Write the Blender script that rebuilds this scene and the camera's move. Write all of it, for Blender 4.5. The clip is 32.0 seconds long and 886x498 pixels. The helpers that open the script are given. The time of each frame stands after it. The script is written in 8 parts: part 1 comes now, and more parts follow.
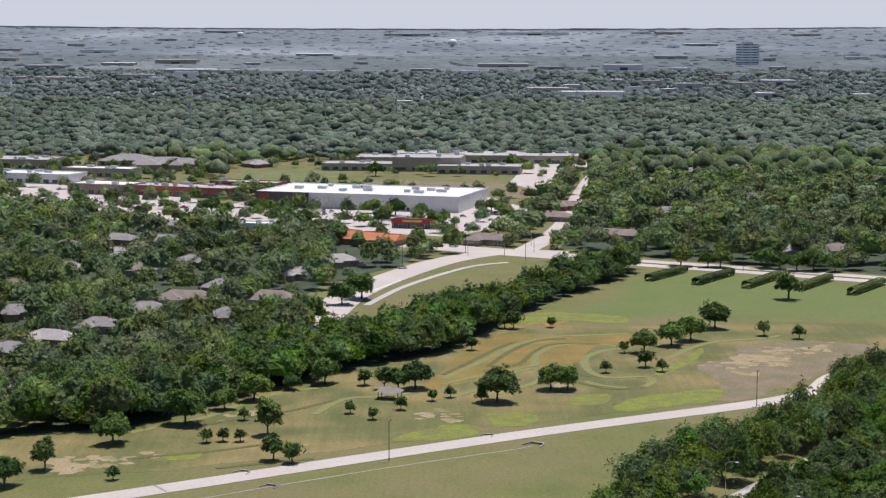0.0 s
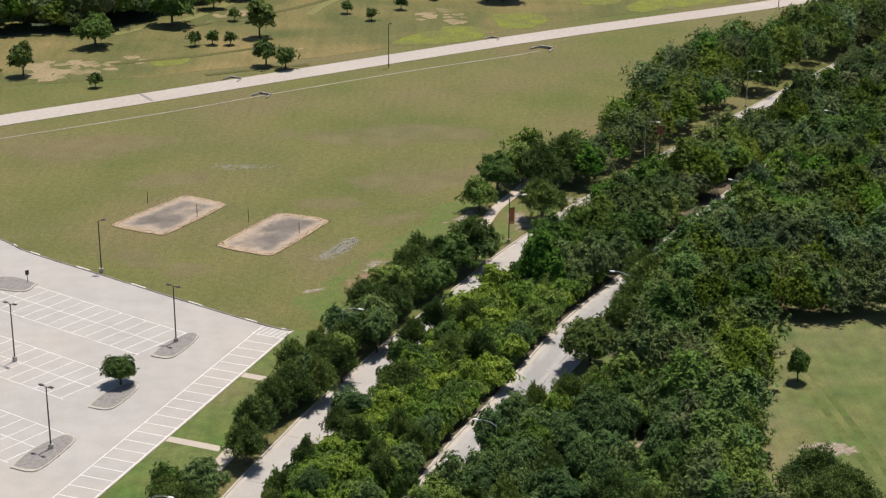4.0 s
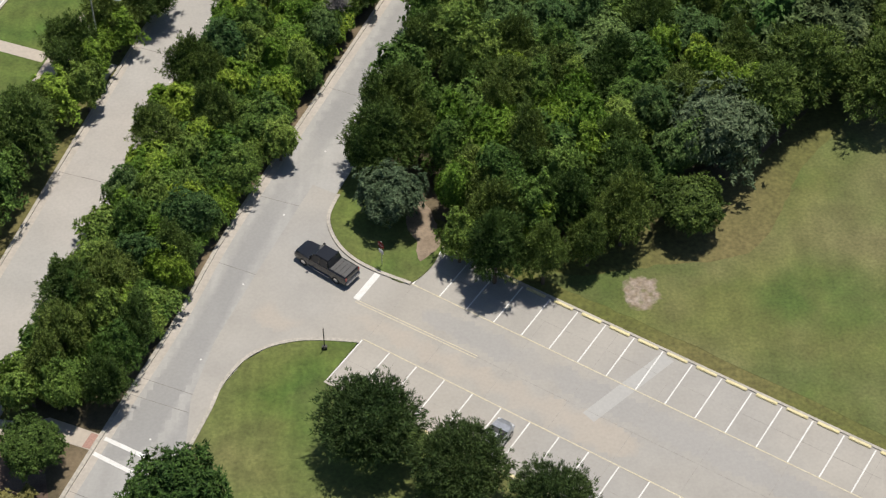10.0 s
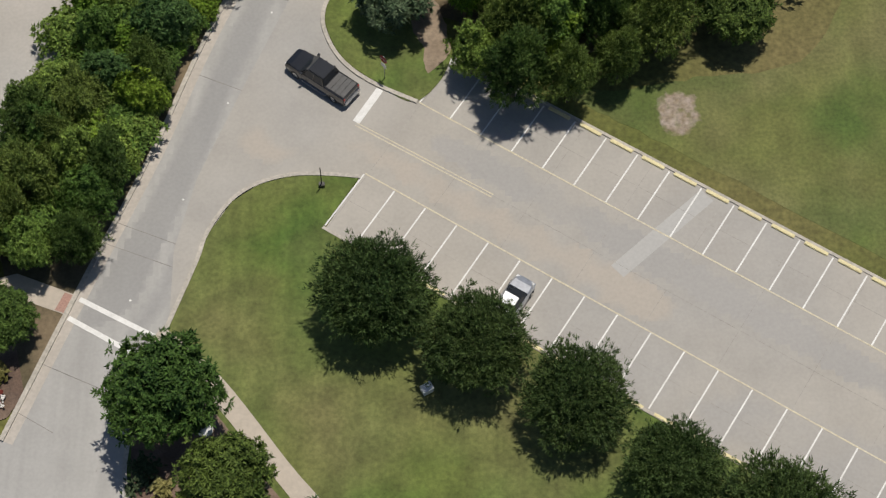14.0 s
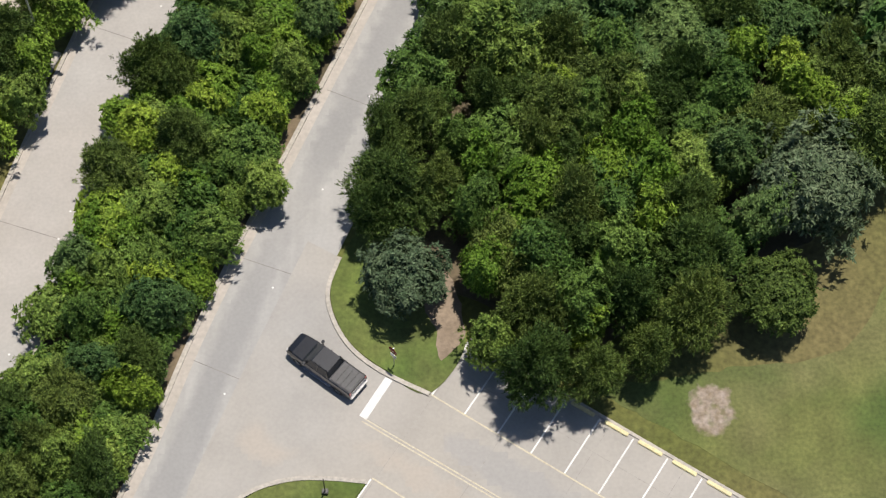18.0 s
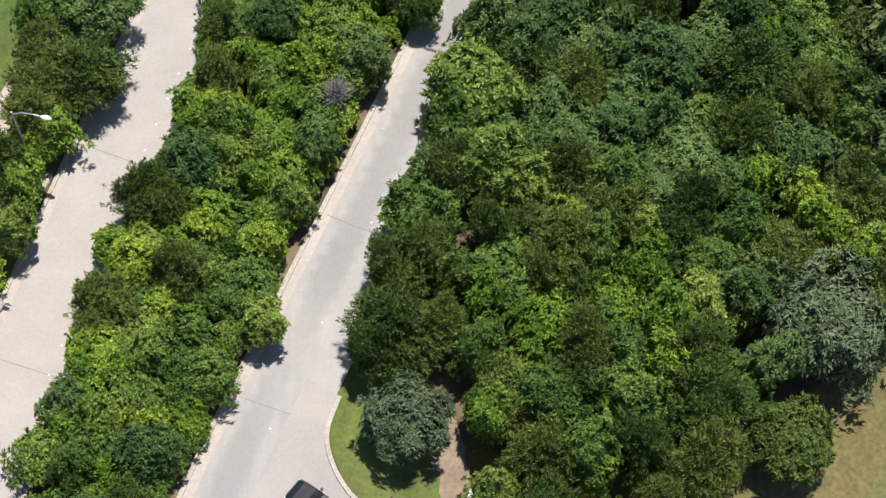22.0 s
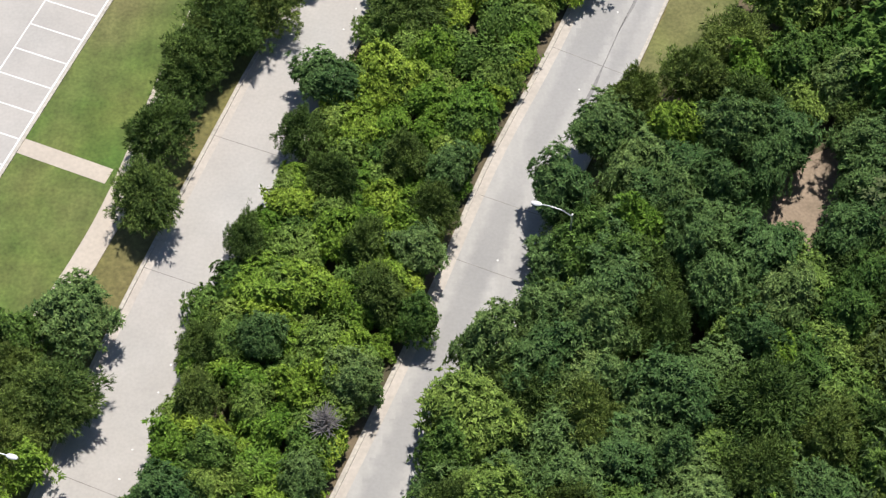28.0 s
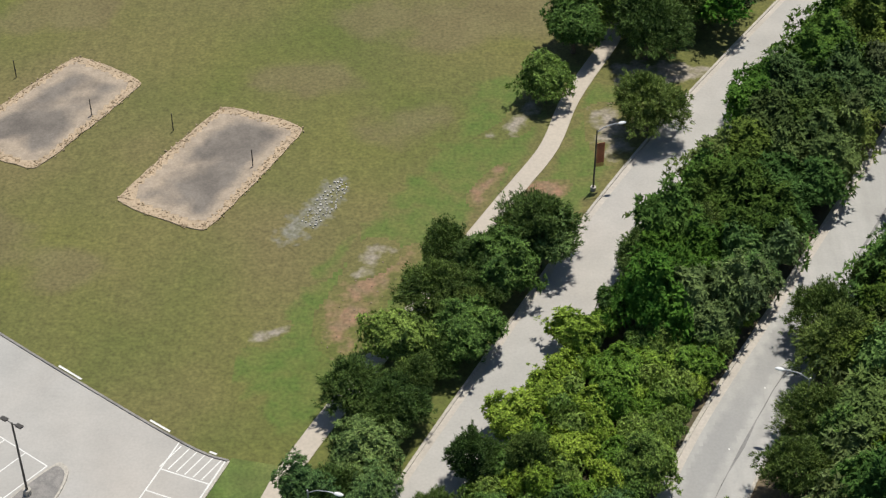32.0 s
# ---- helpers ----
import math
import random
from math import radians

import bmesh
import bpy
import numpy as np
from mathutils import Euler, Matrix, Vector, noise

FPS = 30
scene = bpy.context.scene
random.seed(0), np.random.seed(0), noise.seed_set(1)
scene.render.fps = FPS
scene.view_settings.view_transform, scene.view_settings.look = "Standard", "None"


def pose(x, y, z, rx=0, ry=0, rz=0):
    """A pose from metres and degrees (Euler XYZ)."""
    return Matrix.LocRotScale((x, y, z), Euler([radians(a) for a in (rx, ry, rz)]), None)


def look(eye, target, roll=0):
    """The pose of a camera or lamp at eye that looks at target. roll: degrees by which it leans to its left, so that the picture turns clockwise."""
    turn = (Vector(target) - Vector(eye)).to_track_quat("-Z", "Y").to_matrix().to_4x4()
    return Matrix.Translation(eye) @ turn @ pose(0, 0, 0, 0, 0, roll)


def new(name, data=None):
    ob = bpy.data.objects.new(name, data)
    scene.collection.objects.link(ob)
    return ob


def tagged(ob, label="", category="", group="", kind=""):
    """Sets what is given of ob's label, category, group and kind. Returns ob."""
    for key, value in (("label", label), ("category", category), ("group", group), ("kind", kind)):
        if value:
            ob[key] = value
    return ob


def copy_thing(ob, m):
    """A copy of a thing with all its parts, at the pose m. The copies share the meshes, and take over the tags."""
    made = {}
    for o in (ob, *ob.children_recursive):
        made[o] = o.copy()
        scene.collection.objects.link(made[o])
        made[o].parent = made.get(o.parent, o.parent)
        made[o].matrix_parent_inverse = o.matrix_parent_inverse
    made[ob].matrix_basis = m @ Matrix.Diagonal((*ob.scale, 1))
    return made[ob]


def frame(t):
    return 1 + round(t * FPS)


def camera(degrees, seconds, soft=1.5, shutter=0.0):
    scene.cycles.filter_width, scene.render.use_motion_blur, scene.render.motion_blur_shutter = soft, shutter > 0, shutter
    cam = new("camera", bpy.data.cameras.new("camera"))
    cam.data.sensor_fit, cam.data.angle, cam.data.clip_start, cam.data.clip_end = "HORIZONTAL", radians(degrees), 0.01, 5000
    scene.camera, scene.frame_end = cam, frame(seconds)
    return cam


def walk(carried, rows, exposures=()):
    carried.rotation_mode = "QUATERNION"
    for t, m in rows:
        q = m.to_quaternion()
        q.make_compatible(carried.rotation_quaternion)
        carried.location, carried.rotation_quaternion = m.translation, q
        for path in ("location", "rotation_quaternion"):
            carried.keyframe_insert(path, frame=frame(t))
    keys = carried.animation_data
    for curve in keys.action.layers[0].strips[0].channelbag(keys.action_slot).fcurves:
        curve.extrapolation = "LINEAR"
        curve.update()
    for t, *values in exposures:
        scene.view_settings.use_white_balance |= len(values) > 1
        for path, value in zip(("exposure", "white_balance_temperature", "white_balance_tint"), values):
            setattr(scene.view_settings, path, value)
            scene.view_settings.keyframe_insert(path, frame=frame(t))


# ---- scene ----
from mathutils.geometry import tessellate_polygon

# ---- camera ----
cam = camera(27.98, 32.0, soft=1.3)


def seat(x, y, z, yaw, pitch, roll):
    return pose(x, y, z, 90 + pitch, 0, yaw) @ pose(0, 0, 0, 0, 0, roll)


walk(cam, [
    (0, seat(0.00, 0.00, 108.75, -0.000, -7.139, 0.080)),
    (1, seat(-0.15, 6.74, 108.45, -0.016, -9.739, 0.086)),
    (1.5, seat(-0.25, 10.10, 108.28, -0.020, -11.164, 0.111)),
    (2, seat(-0.38, 13.45, 108.08, -0.029, -12.965, 0.103)),
    (2.5, seat(-0.50, 16.84, 107.92, -0.033, -14.845, 0.139)),
    (3, seat(-0.62, 20.30, 107.84, -0.035, -16.733, 0.141)),
    (3.5, seat(-0.75, 23.91, 107.93, -0.049, -18.653, 0.191)),
    (4, seat(-0.86, 27.69, 108.20, -0.052, -20.607, 0.209)),
    (4.5, seat(-0.99, 31.62, 108.67, -0.066, -22.606, 0.150)),
    (6.5, seat(-1.55, 47.93, 111.19, -0.190, -30.531, 0.030)),
    (7, seat(-1.64, 52.03, 111.79, -0.199, -32.466, 0.015)),
    (7.5, seat(-1.71, 56.15, 112.35, -0.274, -34.386, -0.034)),
    (8, seat(-1.78, 60.32, 112.88, -0.305, -36.331, -0.106)),
    (8.5, seat(-1.87, 64.53, 113.36, -0.338, -38.543, -0.132)),
    (9, seat(-1.98, 68.79, 113.77, -0.353, -41.141, -0.126)),
    (9.5, seat(-2.18, 73.03, 114.10, -0.393, -43.811, -0.172)),
    (10, seat(-2.38, 77.16, 114.38, -0.448, -46.484, -0.159)),
    (10.5, seat(-2.61, 81.15, 114.58, -0.516, -49.130, -0.183)),
    (11, seat(-2.80, 85.04, 114.74, -0.579, -51.749, -0.123)),
    (11.5, seat(-2.97, 88.82, 114.88, -0.634, -54.370, -0.075)),
    (12, seat(-3.12, 92.53, 115.04, -0.699, -56.988, -0.035)),
    (13, seat(-3.36, 99.97, 115.37, -0.803, -61.804, 0.002)),
    (14, seat(-3.51, 107.38, 115.56, -0.844, -62.020, 0.028)),
    (15, seat(-3.62, 114.36, 115.60, -0.841, -61.874, 0.045)),
    (15.5, seat(-3.67, 117.55, 115.64, -0.794, -61.711, 0.070)),
    (17.5, seat(-3.88, 128.78, 116.27, -0.486, -61.777, 0.079)),
    (18, seat(-3.86, 131.10, 116.49, -0.470, -61.897, 0.138)),
    (19, seat(-3.81, 134.89, 116.89, -0.356, -62.005, 0.133)),
    (20, seat(-3.81, 137.83, 117.34, -0.249, -62.117, 0.063)),
    (21, seat(-3.76, 140.33, 117.62, -0.167, -62.231, 0.042)),
    (22, seat(-3.70, 142.80, 117.62, -0.107, -62.312, 0.013)),
    (23, seat(-3.56, 145.30, 117.52, -0.058, -62.362, 0.020)),
    (24, seat(-3.50, 147.96, 117.40, -0.043, -62.438, -0.025)),
    (24.5, seat(-3.42, 149.35, 117.36, 0.032, -62.490, -0.031)),
    (26.5, seat(-2.84, 154.97, 117.50, 0.466, -60.970, -0.030)),
    (27, seat(-2.71, 156.41, 117.49, 0.504, -58.369, -0.031)),
    (28, seat(-2.59, 159.30, 117.50, 0.589, -57.930, -0.070)),
    (29, seat(-2.47, 162.41, 117.54, 0.673, -55.685, -0.107)),
    (29.5, seat(-2.37, 164.00, 117.58, 0.729, -53.112, -0.079)),
    (30, seat(-2.25, 165.53, 117.70, 0.891, -50.521, -0.054)),
    (30.5, seat(-2.12, 166.94, 117.90, 0.972, -47.889, -0.085)),
    (31, seat(-1.95, 168.15, 118.18, 1.086, -45.364, -0.097)),
    (31.5, seat(-1.79, 169.04, 118.52, 1.253, -42.842, -0.084)),
    (32, seat(-1.63, 169.73, 118.89, 1.373, -40.417, -0.100)),
], [(0, 0.05, 6050, 18), (1, 0.36, 6250, 17), (2, 0.28, 6450, 14), (3, 0.06, 6600, 12), (4, -0.05, 6600, 13), (8, -0.1, 6450, 11), (10, -0.22, 6500, 10), (12, -0.4, 6550, 10), (13, -0.47, 6550, 10), (15, -0.5, 6550, 10), (18, -0.08, 6450, 12), (20, 0.1, 6400, 14), (22, 0.24, 6400, 14), (24, 0.32, 6400, 14), (28, 0.16, 6300, 12), (29, 0.06, 6300, 12), (30, -0.25, 6400, 11), (32, -0.16, 6400, 8)])

# ---- light ----
SUN_EL, SUN_TO = radians(75), Vector((0.53, 0.85, 0)).normalized()
world = bpy.data.worlds.new("summer_sky")
scene.world = world
world.use_nodes = True
wn = world.node_tree.nodes
sky = wn.new("ShaderNodeTexSky")
sky.sky_type, sky.sun_disc = "NISHITA", False
sky.sun_elevation, sky.sun_rotation = SUN_EL, math.atan2(SUN_TO.x, SUN_TO.y)
sky.air_density, sky.dust_density, sky.ozone_density = 1.0, 0.6, 1.5
wn["Background"].inputs["Strength"].default_value = 0.075
world.node_tree.links.new(sky.outputs[0], wn["Background"].inputs["Color"])
sun = new("sun", bpy.data.lights.new("sun", "SUN"))
sun.data.energy, sun.data.angle, sun.data.color = 4.75, radians(0.6), (1.0, 0.94, 0.85)
sun_way = Vector((SUN_TO.x * math.cos(SUN_EL), SUN_TO.y * math.cos(SUN_EL), math.sin(SUN_EL)))
sun.matrix_world = look(sun_way * 300, (0, 0, 0))

# ---- materials ----
MATS = {}


def mat(name, a, b=None, scale=1.0, fine=8.0, rough=0.85, metal=0.0, bump=0.0, c=None, big=0.03, tint=0.0, wild=0.5, coat=0.0, grit=0.2, soft=0.08, streak=None, patchy=None, over=None):
    """Two colours mixed by coarse and fine noise in world metres, a third one in large stains."""
    if name in MATS:
        return MATS[name]
    m = MATS[name] = bpy.data.materials.new(name)
    m.use_nodes = True
    nt = m.node_tree
    bsdf = nt.nodes["Principled BSDF"]
    bsdf.inputs["Roughness"].default_value, bsdf.inputs["Metallic"].default_value = rough, metal
    bsdf.inputs["Coat Weight"].default_value = coat
    if b is None:
        b = tuple(v * 0.82 for v in a)

    def noise_node(s, detail=4.0):
        n = nt.nodes.new("ShaderNodeTexNoise")
        n.inputs["Scale"].default_value, n.inputs["Detail"].default_value = s, detail
        nt.links.new(geo.outputs["Position"], n.inputs["Vector"])
        return n

    def mix(f, x, y, kind="MIX"):
        k = nt.nodes.new("ShaderNodeMix")
        k.data_type, k.blend_type = "RGBA", kind
        for sock, v in ((0, f), (6, x), (7, y)):
            if hasattr(v, "links") or hasattr(v, "is_output"):
                nt.links.new(v, k.inputs[sock])
            else:
                k.inputs[sock].default_value = (*v, 1) if isinstance(v, tuple) else v
        return k.outputs[2]

    def ramp(sock, lo, hi):
        r = nt.nodes.new("ShaderNodeMapRange")
        r.inputs[1].default_value, r.inputs[2].default_value = lo, hi
        nt.links.new(sock, r.inputs[0])
        return r.outputs[0]

    geo = nt.nodes.new("ShaderNodeNewGeometry")
    coarse, grain = noise_node(scale), noise_node(fine, 6.0)
    col = mix(ramp(coarse.outputs[0], 0.5 - wild / 2 + 0.05, 0.5 + wild / 2 - 0.05), a, b)
    if c is not None:
        col = mix(ramp(noise_node(big, 5.0).outputs[0], 0.56 - soft, 0.56 + soft), col, c)
    if streak is not None:
        turn = nt.nodes.new("ShaderNodeMapping")
        turn.inputs["Rotation"].default_value = (0, 0, radians(streak[0]))
        turn.inputs["Scale"].default_value = (streak[1], streak[1] * 0.05, 1.0)
        nt.links.new(geo.outputs["Position"], turn.inputs["Vector"])
        band = noise_node(1.0, 3.0)
        nt.links.new(turn.outputs[0], band.inputs["Vector"])
        col = mix(streak[2], col, mix(ramp(band.outputs[0], 0.3, 0.7), (0.1, 0.1, 0.1), (0.9, 0.9, 0.9)), "OVERLAY")
    if patchy is not None:
        col = mix(patchy[1], col, mix(ramp(noise_node(patchy[0], 3.0).outputs[0], 0.3, 0.7), (0.0, 0.0, 0.0), (1.0, 1.0, 1.0)), "OVERLAY")
    col = mix(grit, col, mix(ramp(grain.outputs[0], 0.28, 0.72), (0.0, 0.0, 0.0), (1.0, 1.0, 1.0)), "OVERLAY")
    if over is not None:
        fade = nt.nodes.new("ShaderNodeAttribute")
        fade.attribute_name = "fade"
        sum_ = nt.nodes.new("ShaderNodeMath")
        sum_.operation, sum_.inputs[1].default_value = "MULTIPLY_ADD", 2.6
        nt.links.new(noise_node(over[2], 6.0).outputs[0], sum_.inputs[0])
        nt.links.new(fade.outputs["Fac"], sum_.inputs[2])
        top = mix(ramp(noise_node(over[2] * 1.7, 5.0).outputs[0], 0.35, 0.65), over[0], over[1])
        share = nt.nodes.new("ShaderNodeMath")
        share.operation, share.inputs[1].default_value = "MULTIPLY", over[3]
        nt.links.new(ramp(sum_.outputs[0], 1.7, 2.25), share.inputs[0])
        col = mix(share.outputs[0], col, mix(grit, top, mix(ramp(grain.outputs[0], 0.28, 0.72), (0.0, 0.0, 0.0), (1.0, 1.0, 1.0)), "OVERLAY"))
    if tint:
        info = nt.nodes.new("ShaderNodeObjectInfo")
        hsv = nt.nodes.new("ShaderNodeHueSaturation")
        nt.links.new(ramp(info.outputs["Random"], 0.0, 1.0), hsv.inputs["Value"])
        mr = hsv.inputs["Value"].links[0].from_node
        mr.inputs[3].default_value, mr.inputs[4].default_value = 1 - tint, 1 + tint
        nt.links.new(col, hsv.inputs["Color"])
        col = hsv.outputs[0]
    nt.links.new(col, bsdf.inputs["Base Color"])
    if bump:
        bp = nt.nodes.new("ShaderNodeBump")
        bp.inputs["Strength"].default_value, bp.inputs["Distance"].default_value = bump, 0.05
        nt.links.new(grain.outputs[0], bp.inputs["Height"])
        nt.links.new(bp.outputs[0], bsdf.inputs["Normal"])
    return m


def leaf_mat(name, dark, light, tint=0.25, scale=0.25, per_object=True, fine=5.0, through_light=0.2, cell=0.0):
    """Foliage: colour by tree, by clump and by leaf, with some light through the leaves."""
    m = MATS[name] = bpy.data.materials.new(name)
    m.use_nodes = True
    nt = m.node_tree
    bsdf, out = nt.nodes["Principled BSDF"], nt.nodes["Material Output"]
    bsdf.inputs["Roughness"].default_value = 0.6 if per_object else 0.85
    bsdf.inputs["Specular IOR Level"].default_value = 0.2 if per_object else 0.06
    geo, nz = nt.nodes.new("ShaderNodeNewGeometry"), nt.nodes.new("ShaderNodeTexNoise")
    nz.inputs["Scale"].default_value, nz.inputs["Detail"].default_value = scale, 3.0
    nt.links.new(geo.outputs["Position"], nz.inputs["Vector"])
    add = nt.nodes.new("ShaderNodeMath")
    add.operation, add.inputs[1].default_value = "MULTIPLY_ADD", 0.5 if per_object else 0.25
    nt.links.new(geo.outputs["Random Per Island"], add.inputs[0])
    nt.links.new(nz.outputs[0], add.inputs[2])
    r = nt.nodes.new("ShaderNodeMapRange")
    r.inputs[1].default_value, r.inputs[2].default_value = (0.45, 1.1) if per_object else (0.38, 0.9)
    nt.links.new(add.outputs[0], r.inputs[0])
    k = nt.nodes.new("ShaderNodeMix")
    k.data_type = "RGBA"
    k.inputs[6].default_value, k.inputs[7].default_value = (*dark, 1), (*light, 1)
    nt.links.new(r.outputs[0], k.inputs[0])
    fleck = nt.nodes.new("ShaderNodeTexNoise")
    fleck.inputs["Scale"].default_value, fleck.inputs["Detail"].default_value = fine, 2.0
    nt.links.new(geo.outputs["Position"], fleck.inputs["Vector"])
    span = nt.nodes.new("ShaderNodeMapRange")
    span.inputs[1].default_value, span.inputs[2].default_value, span.inputs[3].default_value, span.inputs[4].default_value = 0.36, 0.66, 0.5 if per_object else 0.72, 1.55 if per_object else 1.28
    nt.links.new(fleck.outputs[0], span.inputs[0])
    speck = nt.nodes.new("ShaderNodeVectorMath")
    speck.operation = "SCALE"
    nt.links.new(k.outputs[2], speck.inputs[0])
    nt.links.new(span.outputs[0], speck.inputs["Scale"])
    bp = nt.nodes.new("ShaderNodeBump")
    bp.inputs["Strength"].default_value, bp.inputs["Distance"].default_value = 0.9, 0.8 / fine
    nt.links.new(fleck.outputs[0], bp.inputs["Height"])
    nt.links.new(bp.outputs[0], bsdf.inputs["Normal"])
    col = speck.outputs[0]
    if per_object:
        info = nt.nodes.new("ShaderNodeObjectInfo")
        hsv = nt.nodes.new("ShaderNodeHueSaturation")
        for sock, lo, hi in (("Value", 1 - tint, 1 + tint * 1.3), ("Hue", 0.515, 0.475)):
            v = nt.nodes.new("ShaderNodeMapRange")
            v.inputs[3].default_value, v.inputs[4].default_value = lo, hi
            nt.links.new(info.outputs["Random"], v.inputs[0])
            nt.links.new(v.outputs[0], hsv.inputs[sock])
        nt.links.new(col, hsv.inputs["Color"])
        col = hsv.outputs[0]
    if cell:
        vor = nt.nodes.new("ShaderNodeTexVoronoi")
        vor.inputs["Scale"].default_value = cell
        flat = nt.nodes.new("ShaderNodeVectorMath")
        flat.operation, flat.inputs[1].default_value = "MULTIPLY", (1, 1, 0)
        nt.links.new(geo.outputs["Position"], flat.inputs[0])
        nt.links.new(flat.outputs[0], vor.inputs["Vector"])
        sep, hsv = nt.nodes.new("ShaderNodeSeparateColor"), nt.nodes.new("ShaderNodeHueSaturation")
        nt.links.new(vor.outputs["Color"], sep.inputs[0])
        for k_, sock, lo, hi in ((0, "Value", 0.7, 1.4), (1, "Hue", 0.525, 0.465), (2, "Saturation", 0.75, 1.2)):
            v = nt.nodes.new("ShaderNodeMapRange")
            v.inputs[3].default_value, v.inputs[4].default_value = lo, hi
            nt.links.new(sep.outputs[k_], v.inputs[0])
            nt.links.new(v.outputs[0], hsv.inputs[sock])
        nt.links.new(col, hsv.inputs["Color"])
        col = hsv.outputs[0]
    nt.links.new(col, bsdf.inputs["Base Color"])
    tr, ms = nt.nodes.new("ShaderNodeBsdfTranslucent"), nt.nodes.new("ShaderNodeMixShader")
    ms.inputs[0].default_value = through_light
    nt.links.new(col, tr.inputs["Color"])
    nt.links.new(bsdf.outputs[0], ms.inputs[1])
    nt.links.new(tr.outputs[0], ms.inputs[2])
    nt.links.new(ms.outputs[0], out.inputs["Surface"])
    return m


ROAD = dict(a=(0.415, 0.402, 0.378), b=(0.385, 0.375, 0.355), scale=0.08, fine=4.0, rough=0.9, bump=0.05, c=(0.365, 0.357, 0.34), big=0.05, grit=0.05, soft=0.18, streak=(-22, 0.9, 0.1), patchy=(0.4, 0.05))
CONCRETE = mat("concrete_road", **ROAD)
ROAD_DARK = mat("tyre_darkened_concrete", over=((0.282, 0.278, 0.270), (0.318, 0.312, 0.30), 0.06, 0.85), **ROAD)
CONCRETE_PALE = mat("concrete_pale", (0.425, 0.41, 0.385), (0.385, 0.373, 0.35), 0.06, 4.0, 0.9, bump=0.05, c=(0.435, 0.40, 0.36), big=0.05, grit=0.06, soft=0.18, patchy=(0.3, 0.06))
LOT = dict(a=(0.432, 0.40, 0.352), b=(0.395, 0.368, 0.326), scale=0.12, fine=4.0, rough=0.9, bump=0.05, c=(0.355, 0.345, 0.328), big=0.05, grit=0.05, soft=0.2, patchy=(0.3, 0.06))
CONCRETE_LOT = mat("concrete_lot", **LOT)
LOT_TAN = mat("tan_stained_concrete", over=((0.455, 0.40, 0.335), (0.43, 0.385, 0.33), 0.07, 0.8), **LOT)
LOT_GREY = mat("grey_worn_concrete", over=((0.345, 0.335, 0.318), (0.37, 0.355, 0.335), 0.07, 0.8), **LOT)
CONCRETE_FAR = mat("concrete_far_road", (0.48, 0.43, 0.38), (0.42, 0.38, 0.34), 0.05, 1.0, 0.9, c=(0.44, 0.385, 0.34), big=0.04, grit=0.1)
WALK = mat("sidewalk_concrete", (0.50, 0.44, 0.365), (0.455, 0.40, 0.335), 0.12, 3.0, 0.9, bump=0.05, grit=0.08)
KERB = mat("kerb_concrete", (0.50, 0.46, 0.40), (0.40, 0.37, 0.32), 0.4, 4.0, 0.9)
JOINT = mat("joint_sealant", (0.20, 0.19, 0.175), (0.28, 0.265, 0.24), 0.6, 4.0, 0.9)
JOINT_PALE = mat("worn_joint", (0.30, 0.285, 0.26), (0.385, 0.365, 0.33), 0.25, 4.0, 0.9)
TAR = mat("asphalt_patch", (0.20, 0.195, 0.19), (0.27, 0.26, 0.25), 0.5, 5.0, 0.9)
PAINT = mat("white_paint", (0.80, 0.79, 0.76), (0.66, 0.65, 0.62), 0.8, 6.0, 0.7)
PAINT_YELLOW = mat("faded_yellow_paint", (0.60, 0.54, 0.38), (0.54, 0.49, 0.38), 0.8, 6.0, 0.7)
STOP_YELLOW = mat("wheel_stop_yellow", (0.74, 0.66, 0.36), (0.66, 0.58, 0.34), 0.8, 6.0, 0.7)
TURF = dict(a=(0.104, 0.122, 0.027), b=(0.140, 0.140, 0.037), scale=0.05, fine=2.6, rough=0.95, c=(0.165, 0.136, 0.058), big=0.03, grit=0.3, soft=0.17, wild=0.36, patchy=(0.9, 0.14), streak=(-26, 1.1, 0.05))
DRY = dict(a=(0.082, 0.126, 0.028), b=(0.138, 0.150, 0.044), scale=0.11, fine=3.5, rough=0.95, bump=0.4, c=(0.185, 0.168, 0.076), big=0.06, grit=0.24, soft=0.14, wild=0.36, streak=(58, 0.8, 0.1), patchy=(0.33, 0.18))
GRASS = mat("mown_grass", **TURF)
TURF_GREEN = mat("greener_turf", over=((0.082, 0.138, 0.024), (0.125, 0.155, 0.036), 0.3, 0.8), **TURF)
TURF_BROWN = mat("browned_turf", over=((0.140, 0.110, 0.056), (0.180, 0.150, 0.075), 0.12, 0.55), **TURF)
TURF_RED = mat("red_soil_in_turf", over=((0.285, 0.170, 0.105), (0.205, 0.150, 0.085), 0.45, 1.0), **TURF)
TURF_PALE = mat("pale_soil_in_turf", over=((0.36, 0.315, 0.27), (0.24, 0.21, 0.155), 0.5, 0.9), **TURF)
TURF_STONY = mat("stony_silt_in_turf", over=((0.25, 0.24, 0.205), (0.15, 0.148, 0.095), 0.8, 0.9), **TURF)
LAWN_PALE = mat("bare_soil_in_lawn", over=((0.36, 0.30, 0.25), (0.24, 0.19, 0.13), 0.9, 1.0), **DRY)
LAWN = mat("watered_lawn", (0.072, 0.130, 0.022), (0.118, 0.150, 0.034), 0.14, 3.5, 0.95, bump=0.4, c=(0.168, 0.160, 0.062), big=0.06, grit=0.24, soft=0.15, wild=0.36, streak=(-44, 1.0, 0.12), patchy=(0.45, 0.2))
LAWN_E = mat("dry_lawn", **DRY)
